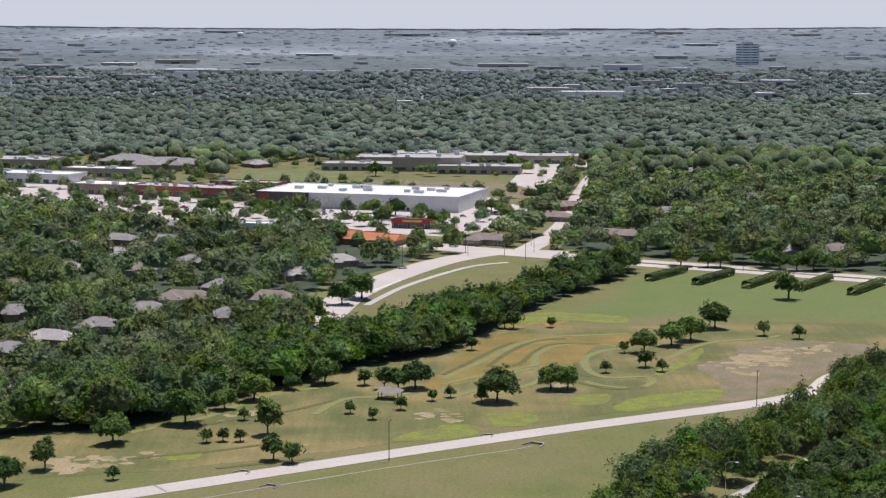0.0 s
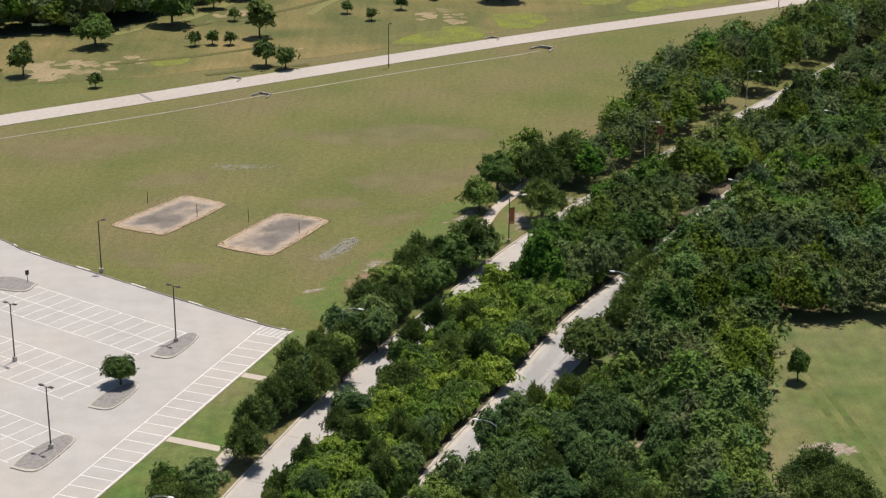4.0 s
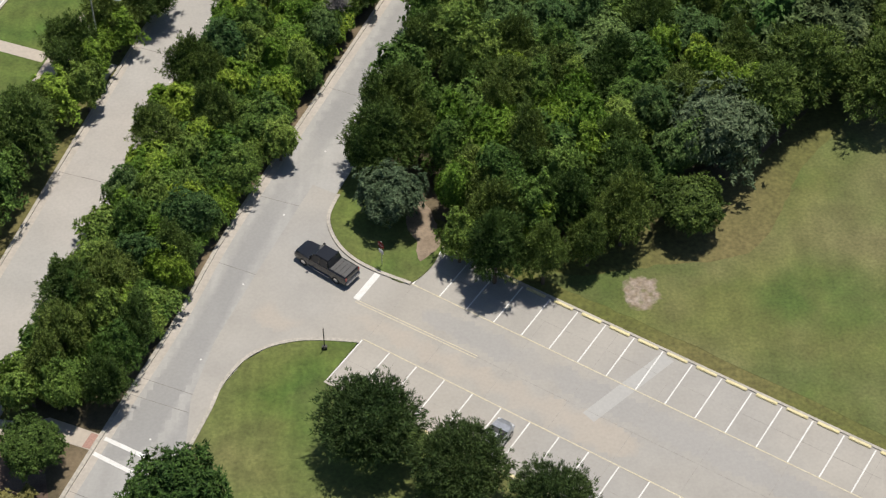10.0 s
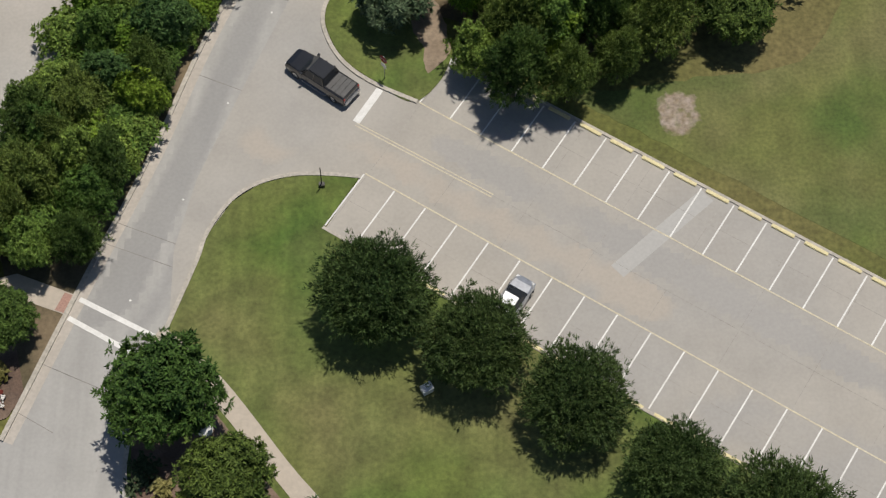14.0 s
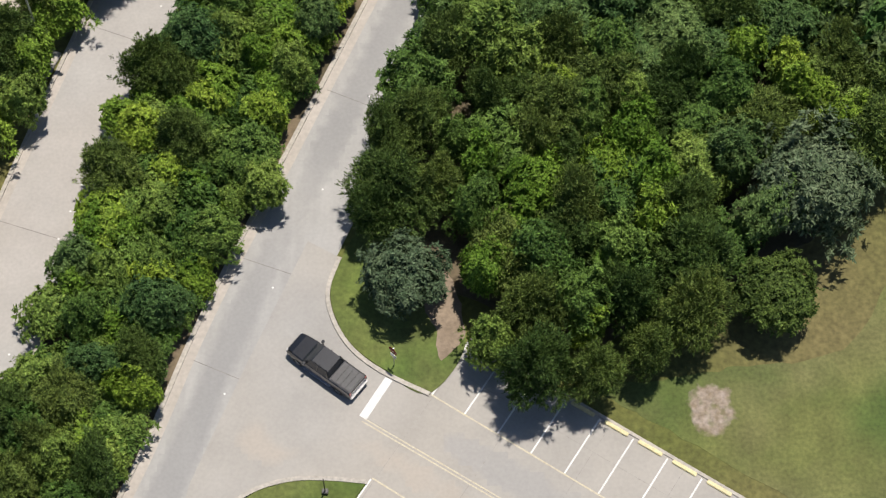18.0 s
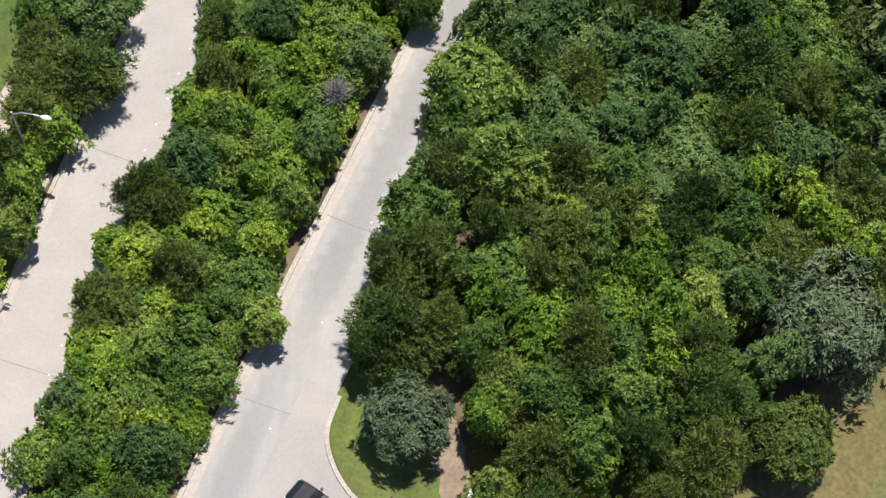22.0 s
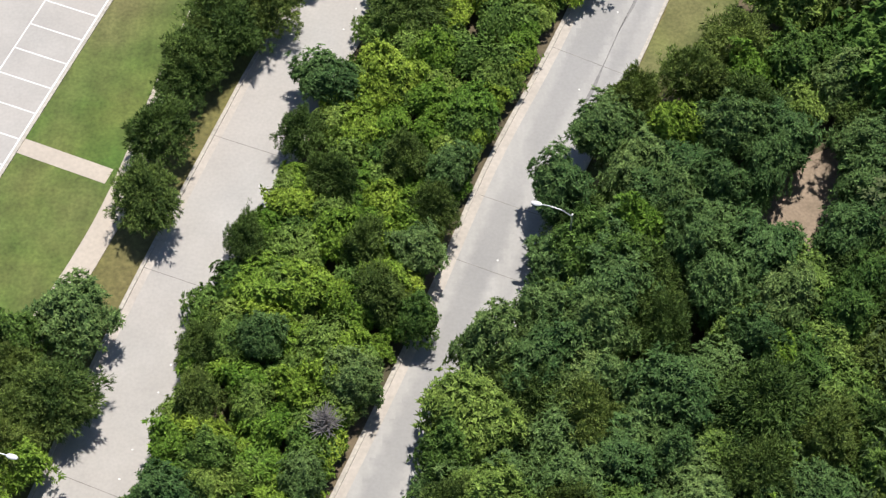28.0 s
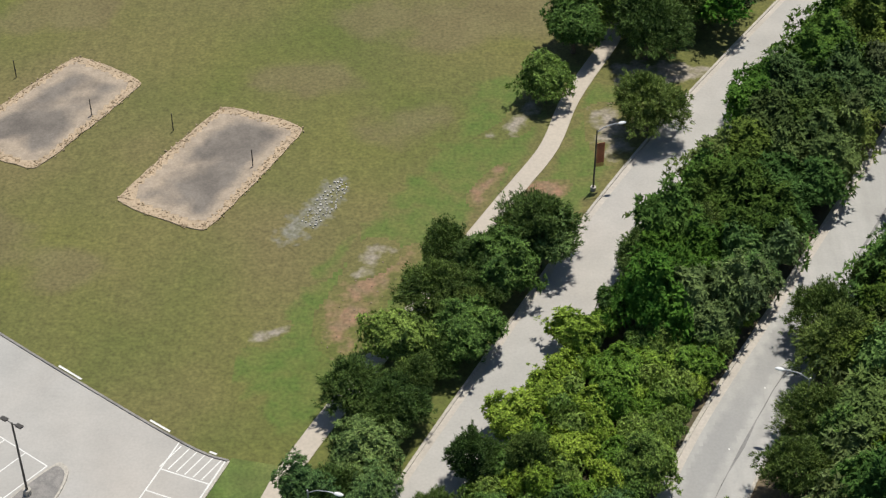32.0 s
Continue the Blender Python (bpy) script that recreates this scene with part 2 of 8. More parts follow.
MEADOW = mat("meadow_grass", (0.091, 0.103, 0.025), (0.124, 0.122, 0.036), 0.06, 1.2, 0.95, bump=0.5, c=(0.235, 0.18, 0.066), big=0.03, grit=0.25, soft=0.14, streak=(-52, 0.5, 0.12))
MEADOW_GREEN = mat("meadow_weeds_green", (0.195, 0.218, 0.022), (0.130, 0.150, 0.028), 0.3, 1.4, 0.95, c=(0.14, 0.145, 0.038), big=0.16, grit=0.3)
MEADOW_BROWN = mat("meadow_dry_brown", (0.21, 0.16, 0.098), (0.16, 0.132, 0.074), 0.12, 1.2, 0.95, c=(0.135, 0.128, 0.055), big=0.06, grit=0.3, soft=0.12)
MEADOW_STRAW = mat("meadow_straw", (0.32, 0.25, 0.14), (0.25, 0.20, 0.10), 0.2, 1.5, 0.95, c=(0.175, 0.16, 0.065), big=0.1, grit=0.3)
MEADOW_TRACK = mat("mown_track", (0.165, 0.172, 0.05), (0.195, 0.19, 0.066), 0.15, 1.6, 0.95, grit=0.2)
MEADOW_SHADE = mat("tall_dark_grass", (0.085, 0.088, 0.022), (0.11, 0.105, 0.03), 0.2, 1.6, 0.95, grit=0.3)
MEADOW_TALL = mat("meadow_tall_ochre", (0.195, 0.142, 0.026), (0.145, 0.118, 0.027), 0.1, 1.2, 0.95, c=(0.235, 0.158, 0.038), big=0.07, grit=0.3, soft=0.12)
SOIL = mat("bare_soil", (0.32, 0.25, 0.18), (0.22, 0.17, 0.12), 0.5, 4.0, 0.95, bump=0.4)
MEADOW_RUST = mat("rusty_meadow", (0.27, 0.165, 0.065), (0.19, 0.145, 0.05), 0.2, 1.5, 0.95, c=(0.15, 0.14, 0.04), big=0.12, grit=0.3, soft=0.14)
MULCH = mat("mulch", (0.16, 0.105, 0.075), (0.10, 0.07, 0.055), 1.0, 7.0, 0.95, bump=0.6, c=(0.22, 0.16, 0.12), big=0.3)
LITTER = mat("leaf_litter_ground", (0.12, 0.095, 0.055), (0.07, 0.065, 0.035), 0.6, 4.0, 0.95, c=(0.19, 0.145, 0.09), big=0.15)
SAND = mat("sand", (0.47, 0.36, 0.245), (0.38, 0.295, 0.205), 0.4, 4.0, 0.95, bump=0.3)
RUBBLE = mat("grey_rubble", (0.27, 0.265, 0.235), (0.155, 0.165, 0.09), 0.9, 5.0, 0.95, c=(0.12, 0.14, 0.05), big=0.5)
GRAVEL = mat("island_gravel", (0.30, 0.28, 0.26), (0.20, 0.19, 0.18), 2.0, 9.0, 0.95, bump=0.6)
BARK = mat("bark", (0.13, 0.10, 0.075), (0.08, 0.065, 0.05), 2.0, 12.0, 0.95)
STEEL = mat("galvanised_steel", (0.55, 0.56, 0.57), (0.45, 0.46, 0.47), 1.0, 6.0, 0.45, metal=0.7)
BRONZE = mat("dark_bronze_paint", (0.045, 0.04, 0.037), (0.06, 0.055, 0.05), 1.0, 6.0, 0.5)
WHITE_LAMP = mat("lamp_head_white", (0.80, 0.80, 0.79), (0.72, 0.72, 0.71), 1.0, 6.0, 0.5)
LEAF_DARK = leaf_mat("leaves_dark", (0.045, 0.088, 0.020), (0.154, 0.233, 0.051), tint=0.28)
LEAF_MID = leaf_mat("leaves_mid", (0.065, 0.132, 0.025), (0.204, 0.322, 0.064), tint=0.3)
LEAF_LIGHT = leaf_mat("leaves_light", (0.088, 0.176, 0.018), (0.238, 0.370, 0.046), tint=0.25)
LEAF_BROAD = leaf_mat("leaves_round_tree", (0.036, 0.076, 0.016), (0.125, 0.205, 0.042), tint=0.12)
LEAF_GREEN = leaf_mat("leaves_broad_green", (0.049, 0.108, 0.029), (0.168, 0.268, 0.078), tint=0.22)
LEAF_GREY = leaf_mat("leaves_grey", (0.072, 0.118, 0.055), (0.185, 0.240, 0.128), tint=0.15)
LEAF_ELM = leaf_mat("leaves_parking_elm", (0.034, 0.066, 0.018), (0.105, 0.155, 0.044), tint=0.12)
LEAF_WOODS = leaf_mat("leaves_woods", (0.050, 0.096, 0.026), (0.172, 0.258, 0.064), scale=0.10, per_object=False, fine=3.5, cell=0.13)
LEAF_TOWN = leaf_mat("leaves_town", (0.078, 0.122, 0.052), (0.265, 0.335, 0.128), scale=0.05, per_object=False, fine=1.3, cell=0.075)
# darkened copy of LEAF_TOWN: colour replaces the leaf shade that smooth domes lack
LEAF_FAR_SHADE = leaf_mat("leaves_far_suburb_shade", (0.067, 0.103, 0.048), (0.172, 0.224, 0.099), scale=0.05, per_object=False, fine=0.8, cell=0.075)
# aerial haze is mixed into these base colours, bluer and paler with distance
HAZE_CANOPY_1 = mat("canopy_haze_green", (0.036, 0.050, 0.043), (0.066, 0.083, 0.066), 0.03, 0.07, 0.95, c=(0.085, 0.10, 0.09), big=0.004, grit=0.5, wild=0.3)
LEAF_HAZE = leaf_mat("leaves_canopy_haze", (0.085, 0.117, 0.085), (0.178, 0.220, 0.156), scale=0.012, per_object=False, fine=0.5, cell=0.06)
LEAF_HAZE_2 = leaf_mat("leaves_canopy_haze_blue", (0.108, 0.136, 0.124), (0.170, 0.202, 0.180), scale=0.012, per_object=False, fine=0.3, cell=0.03)
HAZE_CANOPY_2 = mat("canopy_haze_blue", (0.078, 0.100, 0.102), (0.096, 0.118, 0.120), 0.02, 0.05, 0.95, c=(0.135, 0.158, 0.163), big=0.003, grit=0.35, wild=0.3)
HAZE_CANOPY_3 = mat("canopy_haze_horizon", (0.104, 0.130, 0.146), (0.126, 0.152, 0.168), 0.012, 0.03, 0.95, c=(0.20, 0.228, 0.248), big=0.0018, grit=0.2, wild=0.3)
# ground colour kept dark to stand in for shade beneath the crowns
CANOPY_SHADE = mat("painted_canopy_shade", (0.05, 0.07, 0.03), (0.035, 0.05, 0.025), 0.05, 0.6, 0.95)
# far ground paled in its base colour to imitate haze
HAZE_PLAIN = mat("haze_tinted_plain", (0.24, 0.275, 0.265), (0.19, 0.22, 0.21), 0.01, 0.1, 0.95)
HEDGE = leaf_mat("leaves_hedge", (0.05, 0.085, 0.018), (0.12, 0.165, 0.04), fine=2.5)


SKY_CARD = bpy.data.materials.new("hazy_sky")
SKY_CARD.use_nodes = True
sk = SKY_CARD.node_tree.nodes["Principled BSDF"]
sk.inputs["Base Color"].default_value, sk.inputs["Roughness"].default_value = (0, 0, 0, 1), 1.0
sk.inputs["Emission Color"].default_value, sk.inputs["Emission Strength"].default_value = (0.585, 0.615, 0.63, 1), 1.0


# ---- small builders ----
def obj(name, bm, material, parent=None):
    me = bpy.data.meshes.new(name)
    bm.to_mesh(me)
    bm.free()
    me.materials.append(material)
    ob = new(name, me)
    if parent:
        ob.parent = parent
    return ob


def part(name, bm, material, parent, label=""):
    return tagged(obj(name, bm, material, parent), label)


def thing(name, x, y, z=0.0, turn=0.0, label="", category="", group=""):
    e = new(name)
    e.empty_display_size = 0.3
    e.matrix_world = pose(x, y, z, 0, 0, turn)
    return tagged(e, label, category, group)


def box(bm, x0, x1, y0, y1, z0, z1, bevel=0.0):
    vs = [bm.verts.new((x, y, z)) for z in (z0, z1) for x, y in ((x0, y0), (x1, y0), (x1, y1), (x0, y1))]
    fs = [bm.faces.new([vs[i] for i in q]) for q in ((3, 2, 1, 0), (4, 5, 6, 7), (0, 1, 5, 4), (1, 2, 6, 5), (2, 3, 7, 6), (3, 0, 4, 7))]
    if bevel:
        bmesh.ops.bevel(bm, geom=list({e for f in fs for e in f.edges}), offset=bevel, segments=2, affect="EDGES")
    return bm


def boxm(*a, bevel=0.0):
    return box(bmesh.new(), *a, bevel=bevel)


def tube(pts, radii, sides=8, bm=None):
    """A tapered tube along points."""
    bm = bm or bmesh.new()
    rings = []
    for i, p in enumerate(pts):
        p = Vector(p)
        d = (Vector(pts[min(i + 1, len(pts) - 1)]) - Vector(pts[max(i - 1, 0)])).normalized()
        s = d.cross(Vector((0.31, 0.95, 0.05)) if abs(d.z) > 0.9 else Vector((0, 0, 1))).normalized()
        t = d.cross(s)
        r = radii[i] if isinstance(radii, (list, tuple)) else radii
        rings.append([bm.verts.new(p + (s * math.cos(a) + t * math.sin(a)) * r) for a in (2 * math.pi * k / sides for k in range(sides))])
    for a, b in zip(rings, rings[1:]):
        for k in range(sides):
            bm.faces.new((a[k], a[(k + 1) % sides], b[(k + 1) % sides], b[k]))
    bm.faces.new(rings[0])
    bm.faces.new(list(reversed(rings[-1])))
    bmesh.ops.recalc_face_normals(bm, faces=bm.faces[:])
    return bm


def slab(pts, z0, z1, bm=None):
    """An upright prism over a polygon, its top triangulated."""
    bm = bm or bmesh.new()
    area = sum(a[0] * b[1] - b[0] * a[1] for a, b in zip(pts, pts[1:] + pts[:1]))
    if area < 0:
        pts = pts[::-1]
    lo, hi = [bm.verts.new((x, y, z0)) for x, y in pts], [bm.verts.new((x, y, z1)) for x, y in pts]
    for tri in tessellate_polygon([[Vector((x, y, 0)) for x, y in pts]]):
        f = bm.faces.new([hi[i] for i in tri])
        f.normal_update()
        if f.normal.z < 0:
            f.normal_flip()
    n = len(pts)
    for i in range(n):
        bm.faces.new((lo[i], lo[(i + 1) % n], hi[(i + 1) % n], hi[i]))
    return bm


def smooth(pts, n=6, closed=False):
    """A Catmull-Rom line through points."""
    out, m = [], len(pts)
    for i in range(m if closed else m - 1):
        p = [Vector((*pts[(i + k) % m if closed else min(max(i + k, 0), m - 1)], 0)) for k in (-1, 0, 1, 2)]
        for j in range(n):
            t = j / n
            q = 0.5 * (2 * p[1] + (p[2] - p[0]) * t + (2 * p[0] - 5 * p[1] + 4 * p[2] - p[3]) * t * t + (3 * p[1] - p[0] - 3 * p[2] + p[3]) * t ** 3)
            out.append((q.x, q.y))
    return out if closed else out + [tuple(pts[-1])]


def offset(line, d):
    """The line moved d metres to its right."""
    out = []
    for i, p in enumerate(line):
        a, b = line[max(i - 1, 0)], line[min(i + 1, len(line) - 1)]
        v = Vector((b[0] - a[0], b[1] - a[1])).normalized()
        out.append((p[0] + v.y * d, p[1] - v.x * d))
    return out


def ribbon(left, right, z0, z1, bm=None):
    """A band between two lines of as many points, with its sides."""
    bm = bm or bmesh.new()
    a, b = [bm.verts.new((*p, z1)) for p in left], [bm.verts.new((*p, z1)) for p in right]
    c, d = [bm.verts.new((*p, z0)) for p in left], [bm.verts.new((*p, z0)) for p in right]
    for i in range(len(left) - 1):
        bm.faces.new((a[i], b[i], b[i + 1], a[i + 1]))
        bm.faces.new((c[i], a[i], a[i + 1], c[i + 1]))
        bm.faces.new((b[i], d[i], d[i + 1], b[i + 1]))
    bmesh.ops.recalc_face_normals(bm, faces=bm.faces[:])
    if bm.faces[0].normal.z < 0:
        bmesh.ops.reverse_faces(bm, faces=bm.faces[:])
    return bm


def setting(name, bm, material, label="", category=""):
    return tagged(obj(name, bm, material), label, category, kind="structure")


def patch(name, pts, z, material, label, category, rag=0.5, seed=1):
    """A piece of ground with a ragged outline."""
    line = smooth(pts, 12, closed=True)
    step, out, last = max(rag * 0.9, 0.25), [], None
    for x, y in line:
        if last is None or math.hypot(x - last[0], y - last[1]) > step:
            n = noise.noise_vector((x * 0.37 / rag, y * 0.37 / rag, seed * 3.7)) + 0.5 * noise.noise_vector((x * 1.3 / rag, y * 1.3 / rag, seed * 1.7))
            out.append((x + n.x * rag * 0.6, y + n.y * rag * 0.6))
            last = (x, y)
    return tagged(obj(name, slab(out, z - 0.03, z), material), label, category, kind="structure")


def mottle(name, pts, z, material, label, category, gap=1.0, seed=1, fill=0.85):
    """Ground broken into many small ragged scraps that thin out toward the edge."""
    poly = smooth(pts, 6, closed=True)
    rg, bm = random.Random(seed), bmesh.new()
    cx, cy = sum(q[0] for q in poly) / len(poly), sum(q[1] for q in poly) / len(poly)
    for i, (x, y) in enumerate(scatter(poly, gap, seed)):
        near = min(math.hypot(x - a, y - b) for a, b in poly) / max(gap * 3, 0.01)
        if rg.random() > fill * min(1.0, 0.35 + near) or noise.noise((x * 0.16 / gap, y * 0.16 / gap, seed)) < -0.16:
            continue
        s, t0 = gap * rg.uniform(0.7, 1.5) * min(1.0, 0.45 + near), rg.uniform(0, 6)
        slab([(x + s * math.cos(t0 + t) * rg.uniform(0.5, 1.25), y + s * math.sin(t0 + t) * rg.uniform(0.5, 1.25)) for t in (0, 0.8, 1.6, 2.4, 3.2, 4.0, 4.8, 5.6)], z - 0.05, z + 0.0003 * (i % 30), bm)
    return tagged(obj(name, bm, material), label, category, kind="stuff")


def worn(name, pts, z, material, label, category="ground", width=1.5, cell=0.4):
    """Worn ground: a sheet whose covering thins out toward its edge."""
    poly = smooth(pts, 5, closed=True)
    x0, y0 = min(p[0] for p in poly), min(p[1] for p in poly)
    nx, ny = int((max(p[0] for p in poly) - x0) / cell) + 2, int((max(p[1] for p in poly) - y0) / cell) + 2
    grid = {}
    edge = np.array(poly)
    bm = bmesh.new()
    lay = bm.verts.layers.float.new("fade")
    for i in range(nx):
        for j in range(ny):
            p = (x0 + i * cell, y0 + j * cell)
            if inside(p, poly):
                v = bm.verts.new((*p, z))
                v[lay] = min(1.0, float(np.sqrt(((edge - p) ** 2).sum(1).min())) / width)
                grid[i, j] = v
    for i, j in list(grid):
        q = [grid.get(k) for k in ((i, j), (i + 1, j), (i + 1, j + 1), (i, j + 1))]
        if all(q):
            bm.faces.new(q)
    return setting(name, bm, material, label, category)


def inside(p, poly):
    x, y, hit = p[0], p[1], False
    for (x0, y0), (x1, y1) in zip(poly, poly[1:] + poly[:1]):
        if (y0 > y) != (y1 > y) and x < (x1 - x0) * (y - y0) / (y1 - y0) + x0:
            hit = not hit
    return hit


def scatter(poly, gap, seed, avoid=(), keep=1.0, tries=30):
    """Points in a polygon at least gap apart."""
    rng = random.Random(seed)
    xs, ys = [p[0] for p in poly], [p[1] for p in poly]
    cell, grid, out = gap, {}, []
    count = int((max(xs) - min(xs)) * (max(ys) - min(ys)) / gap ** 2 * 3)
    for _ in range(count):
        p = (rng.uniform(min(xs), max(xs)), rng.uniform(min(ys), max(ys)))
        k = (int(p[0] // cell), int(p[1] // cell))
        if not inside(p, poly) or any(inside(p, a) for a in avoid):
            continue
        if any((p[0] - q[0]) ** 2 + (p[1] - q[1]) ** 2 < gap ** 2 for i in (-1, 0, 1) for j in (-1, 0, 1) for q in grid.get((k[0] + i, k[1] + j), ())):
            continue
        grid.setdefault(k, []).append(p)
        out.append(p)
    return out


# ---- foliage ----
def leaves(seed, R, H, base, tufts, tuft, per, leaf, slim=0.25, star=0.7, lobes=10, bulge=0.38, spike=0.2, lift=0.45, fill=0.16, under=-0.45, deep=0.5, cone=0.0, ruffle=0.42):
    """Leaf sprays (n, 3, 3) of a crown of radius R and height H that begins at height base: tufts of pointed leaves stand on the uneven outline, with gaps between them, over a sparse inner fill."""
    rng = np.random.default_rng(seed)

    def ways(n, low):
        d = rng.normal(size=(n * 3, 3))
        d /= np.linalg.norm(d, axis=1)[:, None]
        return d[d[:, 2] > low][:n]

    def unit(v):
        return v / np.linalg.norm(v, axis=1)[:, None]

    knobs, reach = ways(lobes, -0.35), rng.uniform(0.55, 1.25, lobes)
    d = ways(tufts, under)
    tufts = len(d)

    def outline(w):
        return 1 - bulge + bulge * 1.35 * (np.exp(-(1 - w @ knobs.T) / 0.11) * reach).max(1)

    half = np.array((R, R, H * 0.5))
    mid = np.array((0, 0, base + H * 0.5))
    out = outline(d) * (1 - deep * rng.uniform(0, 1, tufts) ** 2.4 + spike * (rng.uniform(0, 1, tufts) < 0.2) * rng.uniform(0.3, 1, tufts))
    c = d * out[:, None] * half + mid
    c[:, :2] *= (1 - cone * np.clip(d[:, 2], -0.3, 1))[:, None]
    axis = unit(d + (0, 0, lift) + 0.3 * rng.normal(size=d.shape))
    size = tuft * rng.uniform(0.65, 1.3, tufts)
    i = np.repeat(np.arange(tufts), per)
    ax, n = axis[i], tufts * per
    rad = unit(np.cross(ax, rng.normal(size=(n, 3))))
    p = c[i] + ax * (size[i] * rng.uniform(-0.6, 0.7, n) * (1.15 - star))[:, None] + rad * (size[i] * rng.uniform(0.1, 0.75, n))[:, None]
    t = unit(ax * (1.05 - star) + rad * star + 0.22 * rng.normal(size=(n, 3)) - (0, 0, 0.15 * star))
    nrm = ax * 0.9 + (0, 0, 0.35) + ruffle * rng.normal(size=(n, 3))
    m = int(fill * n)
    e = ways(m, under)
    m = len(e)
    p = np.concatenate([p, e * (outline(e) * rng.uniform(0.5, 0.8, m))[:, None] * half + mid])
    t = np.concatenate([t, unit(rng.normal(size=(m, 3)))])
    nrm = np.concatenate([nrm, e + 0.3 * rng.normal(size=(m, 3))])
    b = unit(np.cross(nrm, t))
    s = leaf * rng.uniform(0.7, 1.3, len(p))[:, None]
    s[n:] *= 1.7
    return np.stack([p + t * s * 0.62, p - t * s * 0.38 + b * s * slim, p - t * s * 0.38 - b * s * slim], 1).astype(np.float32)


def quads_mesh(name, q, material):
    n, k = q.shape[:2]
    me = bpy.data.meshes.new(name)
    me.vertices.add(n * k)
    me.vertices.foreach_set("co", q.reshape(-1))
    me.loops.add(n * k)
    me.loops.foreach_set("vertex_index", np.arange(n * k, dtype=np.int32))
    me.polygons.add(n)
    me.polygons.foreach_set("loop_start", np.arange(0, n * k, k, dtype=np.int32))
    me.update(calc_edges=True)
    me.materials.append(material)
    return me


def dome(seed, R, H, sides=12, rings=5):
    """A far crown: an uneven rounded dome with bulges, as points and four-cornered faces."""
    rng = np.random.default_rng(seed)
    knob = rng.normal(size=(14, 3))
    knob /= np.linalg.norm(knob, axis=1)[:, None]
    high = rng.uniform(0.12, 0.5, 14)
    v = [(0.0, 0.0, 1.0)]
    for i in range(1, rings + 1):
        th = 0.62 * math.pi * i / rings
        v += [(math.sin(th) * math.cos(a), math.sin(th) * math.sin(a), math.cos(th)) for a in (2 * math.pi * (k + 0.5 * (i % 2)) / sides for k in range(sides))]
    d = np.array(v)
    r = 0.8 + (np.exp(-(1 - d @ knob.T) / 0.09) * high).max(1) + rng.uniform(-0.07, 0.07, len(d))
    p = d * r[:, None] * (R, R, H * 0.5) + (0, 0, H * 0.5)
    f = [(0, 1 + k, 1 + (k + 1) % sides, 1 + (k + 1) % sides) for k in range(sides)]
    for i in range(rings - 1):
        f += [(1 + i * sides + k, 1 + (i + 1) * sides + k, 1 + (i + 1) * sides + (k + 1) % sides, 1 + i * sides + (k + 1) % sides) for k in range(sides)]
    return p.astype(np.float32), np.array(f, np.int32)


def filled(q, seed, R, H, base):
    """Leaf sprays over a solid leafy core, for crowns seen from afar."""
    v, f = dome(seed, R * 0.78, H * 0.8, 9, 4)
    v = v + np.array((0, 0, base + H * 0.08), np.float32)
    return np.concatenate([q, v[f[:, :3]], v[f[f[:, 2] != f[:, 3]][:, [0, 2, 3]]]])


def dome_woods(name, placed, lib, material, label, category="woods"):
    """Far woods: many uneven domes joined in one mesh; placed has rows of x, y, scale."""
    rng = np.random.default_rng(len(placed))
    vs, fs, at = [], [], 0
    for x, y, s in placed:
        v, f = lib[rng.integers(len(lib))]
        a = rng.uniform(0, 2 * np.pi)
        ca, sa = np.cos(a) * s, np.sin(a) * s
        z = rng.uniform(0.75, 1.3) * s
        vs.append(np.stack([v[:, 0] * ca - v[:, 1] * sa + x, v[:, 0] * sa + v[:, 1] * ca + y, v[:, 2] * z + rise(x, y)], -1))
        fs.append(f + at)
        at += len(v)
    V, F = np.concatenate(vs).astype(np.float32), np.concatenate(fs)
    tri = F[:, 2] == F[:, 3]
    size = np.where(tri, 3, 4).astype(np.int32)
    idx = F.reshape(-1)[np.stack([np.ones_like(tri)] * 3 + [~tri], 1).reshape(-1)]
    me = bpy.data.meshes.new(name)
    me.vertices.add(len(V))
    me.vertices.foreach_set("co", V.reshape(-1))
    me.loops.add(len(idx))
    me.loops.foreach_set("vertex_index", idx.astype(np.int32))
    me.polygons.add(len(F))
    me.polygons.foreach_set("loop_start", np.concatenate([[0], np.cumsum(size)[:-1]]).astype(np.int32))
    me.polygons.foreach_set("use_smooth", np.ones(len(F), bool))
    me.update(calc_edges=True)
    me.materials.append(material)
    return tagged(new(name, me), label, category, kind="stuff")


def trunk_mesh(seed, h, r, R):
    rng = random.Random(seed)
    bm = tube([(0, 0, -0.3), (0.03, 0, h * 0.5), (0.08, 0.05, h)], [r * 1.3, r, r * 0.8])
    for k in range(5):
        a = k * 1.257 + rng.uniform(-0.4, 0.4)
        e = R * rng.uniform(0.45, 0.7)
        tube([(0.06, 0.04, h * 0.85), (math.cos(a) * e * 0.5, math.sin(a) * e * 0.5, h + e * 0.45), (math.cos(a) * e, math.sin(a) * e, h + e * 0.95)], [r * 0.6, r * 0.4, r * 0.15], 6, bm)
    me = bpy.data.meshes.new("trunk")
    bm.to_mesh(me)
    bm.free()
    me.materials.append(BARK)
    return me


KINDS = {}


def tree_kind(key, seed, R, H, clear, tufts, tuft, per, leaf, material, **kw):
    """Meshes for a tree of crown radius R and crown height H over a clear stem."""
    KINDS[key] = (quads_mesh("crown", leaves(seed, R, H, clear, tufts, tuft, per, leaf, **kw), material), trunk_mesh(seed, clear + H * 0.22, 0.05 * R + 0.05, R), R)


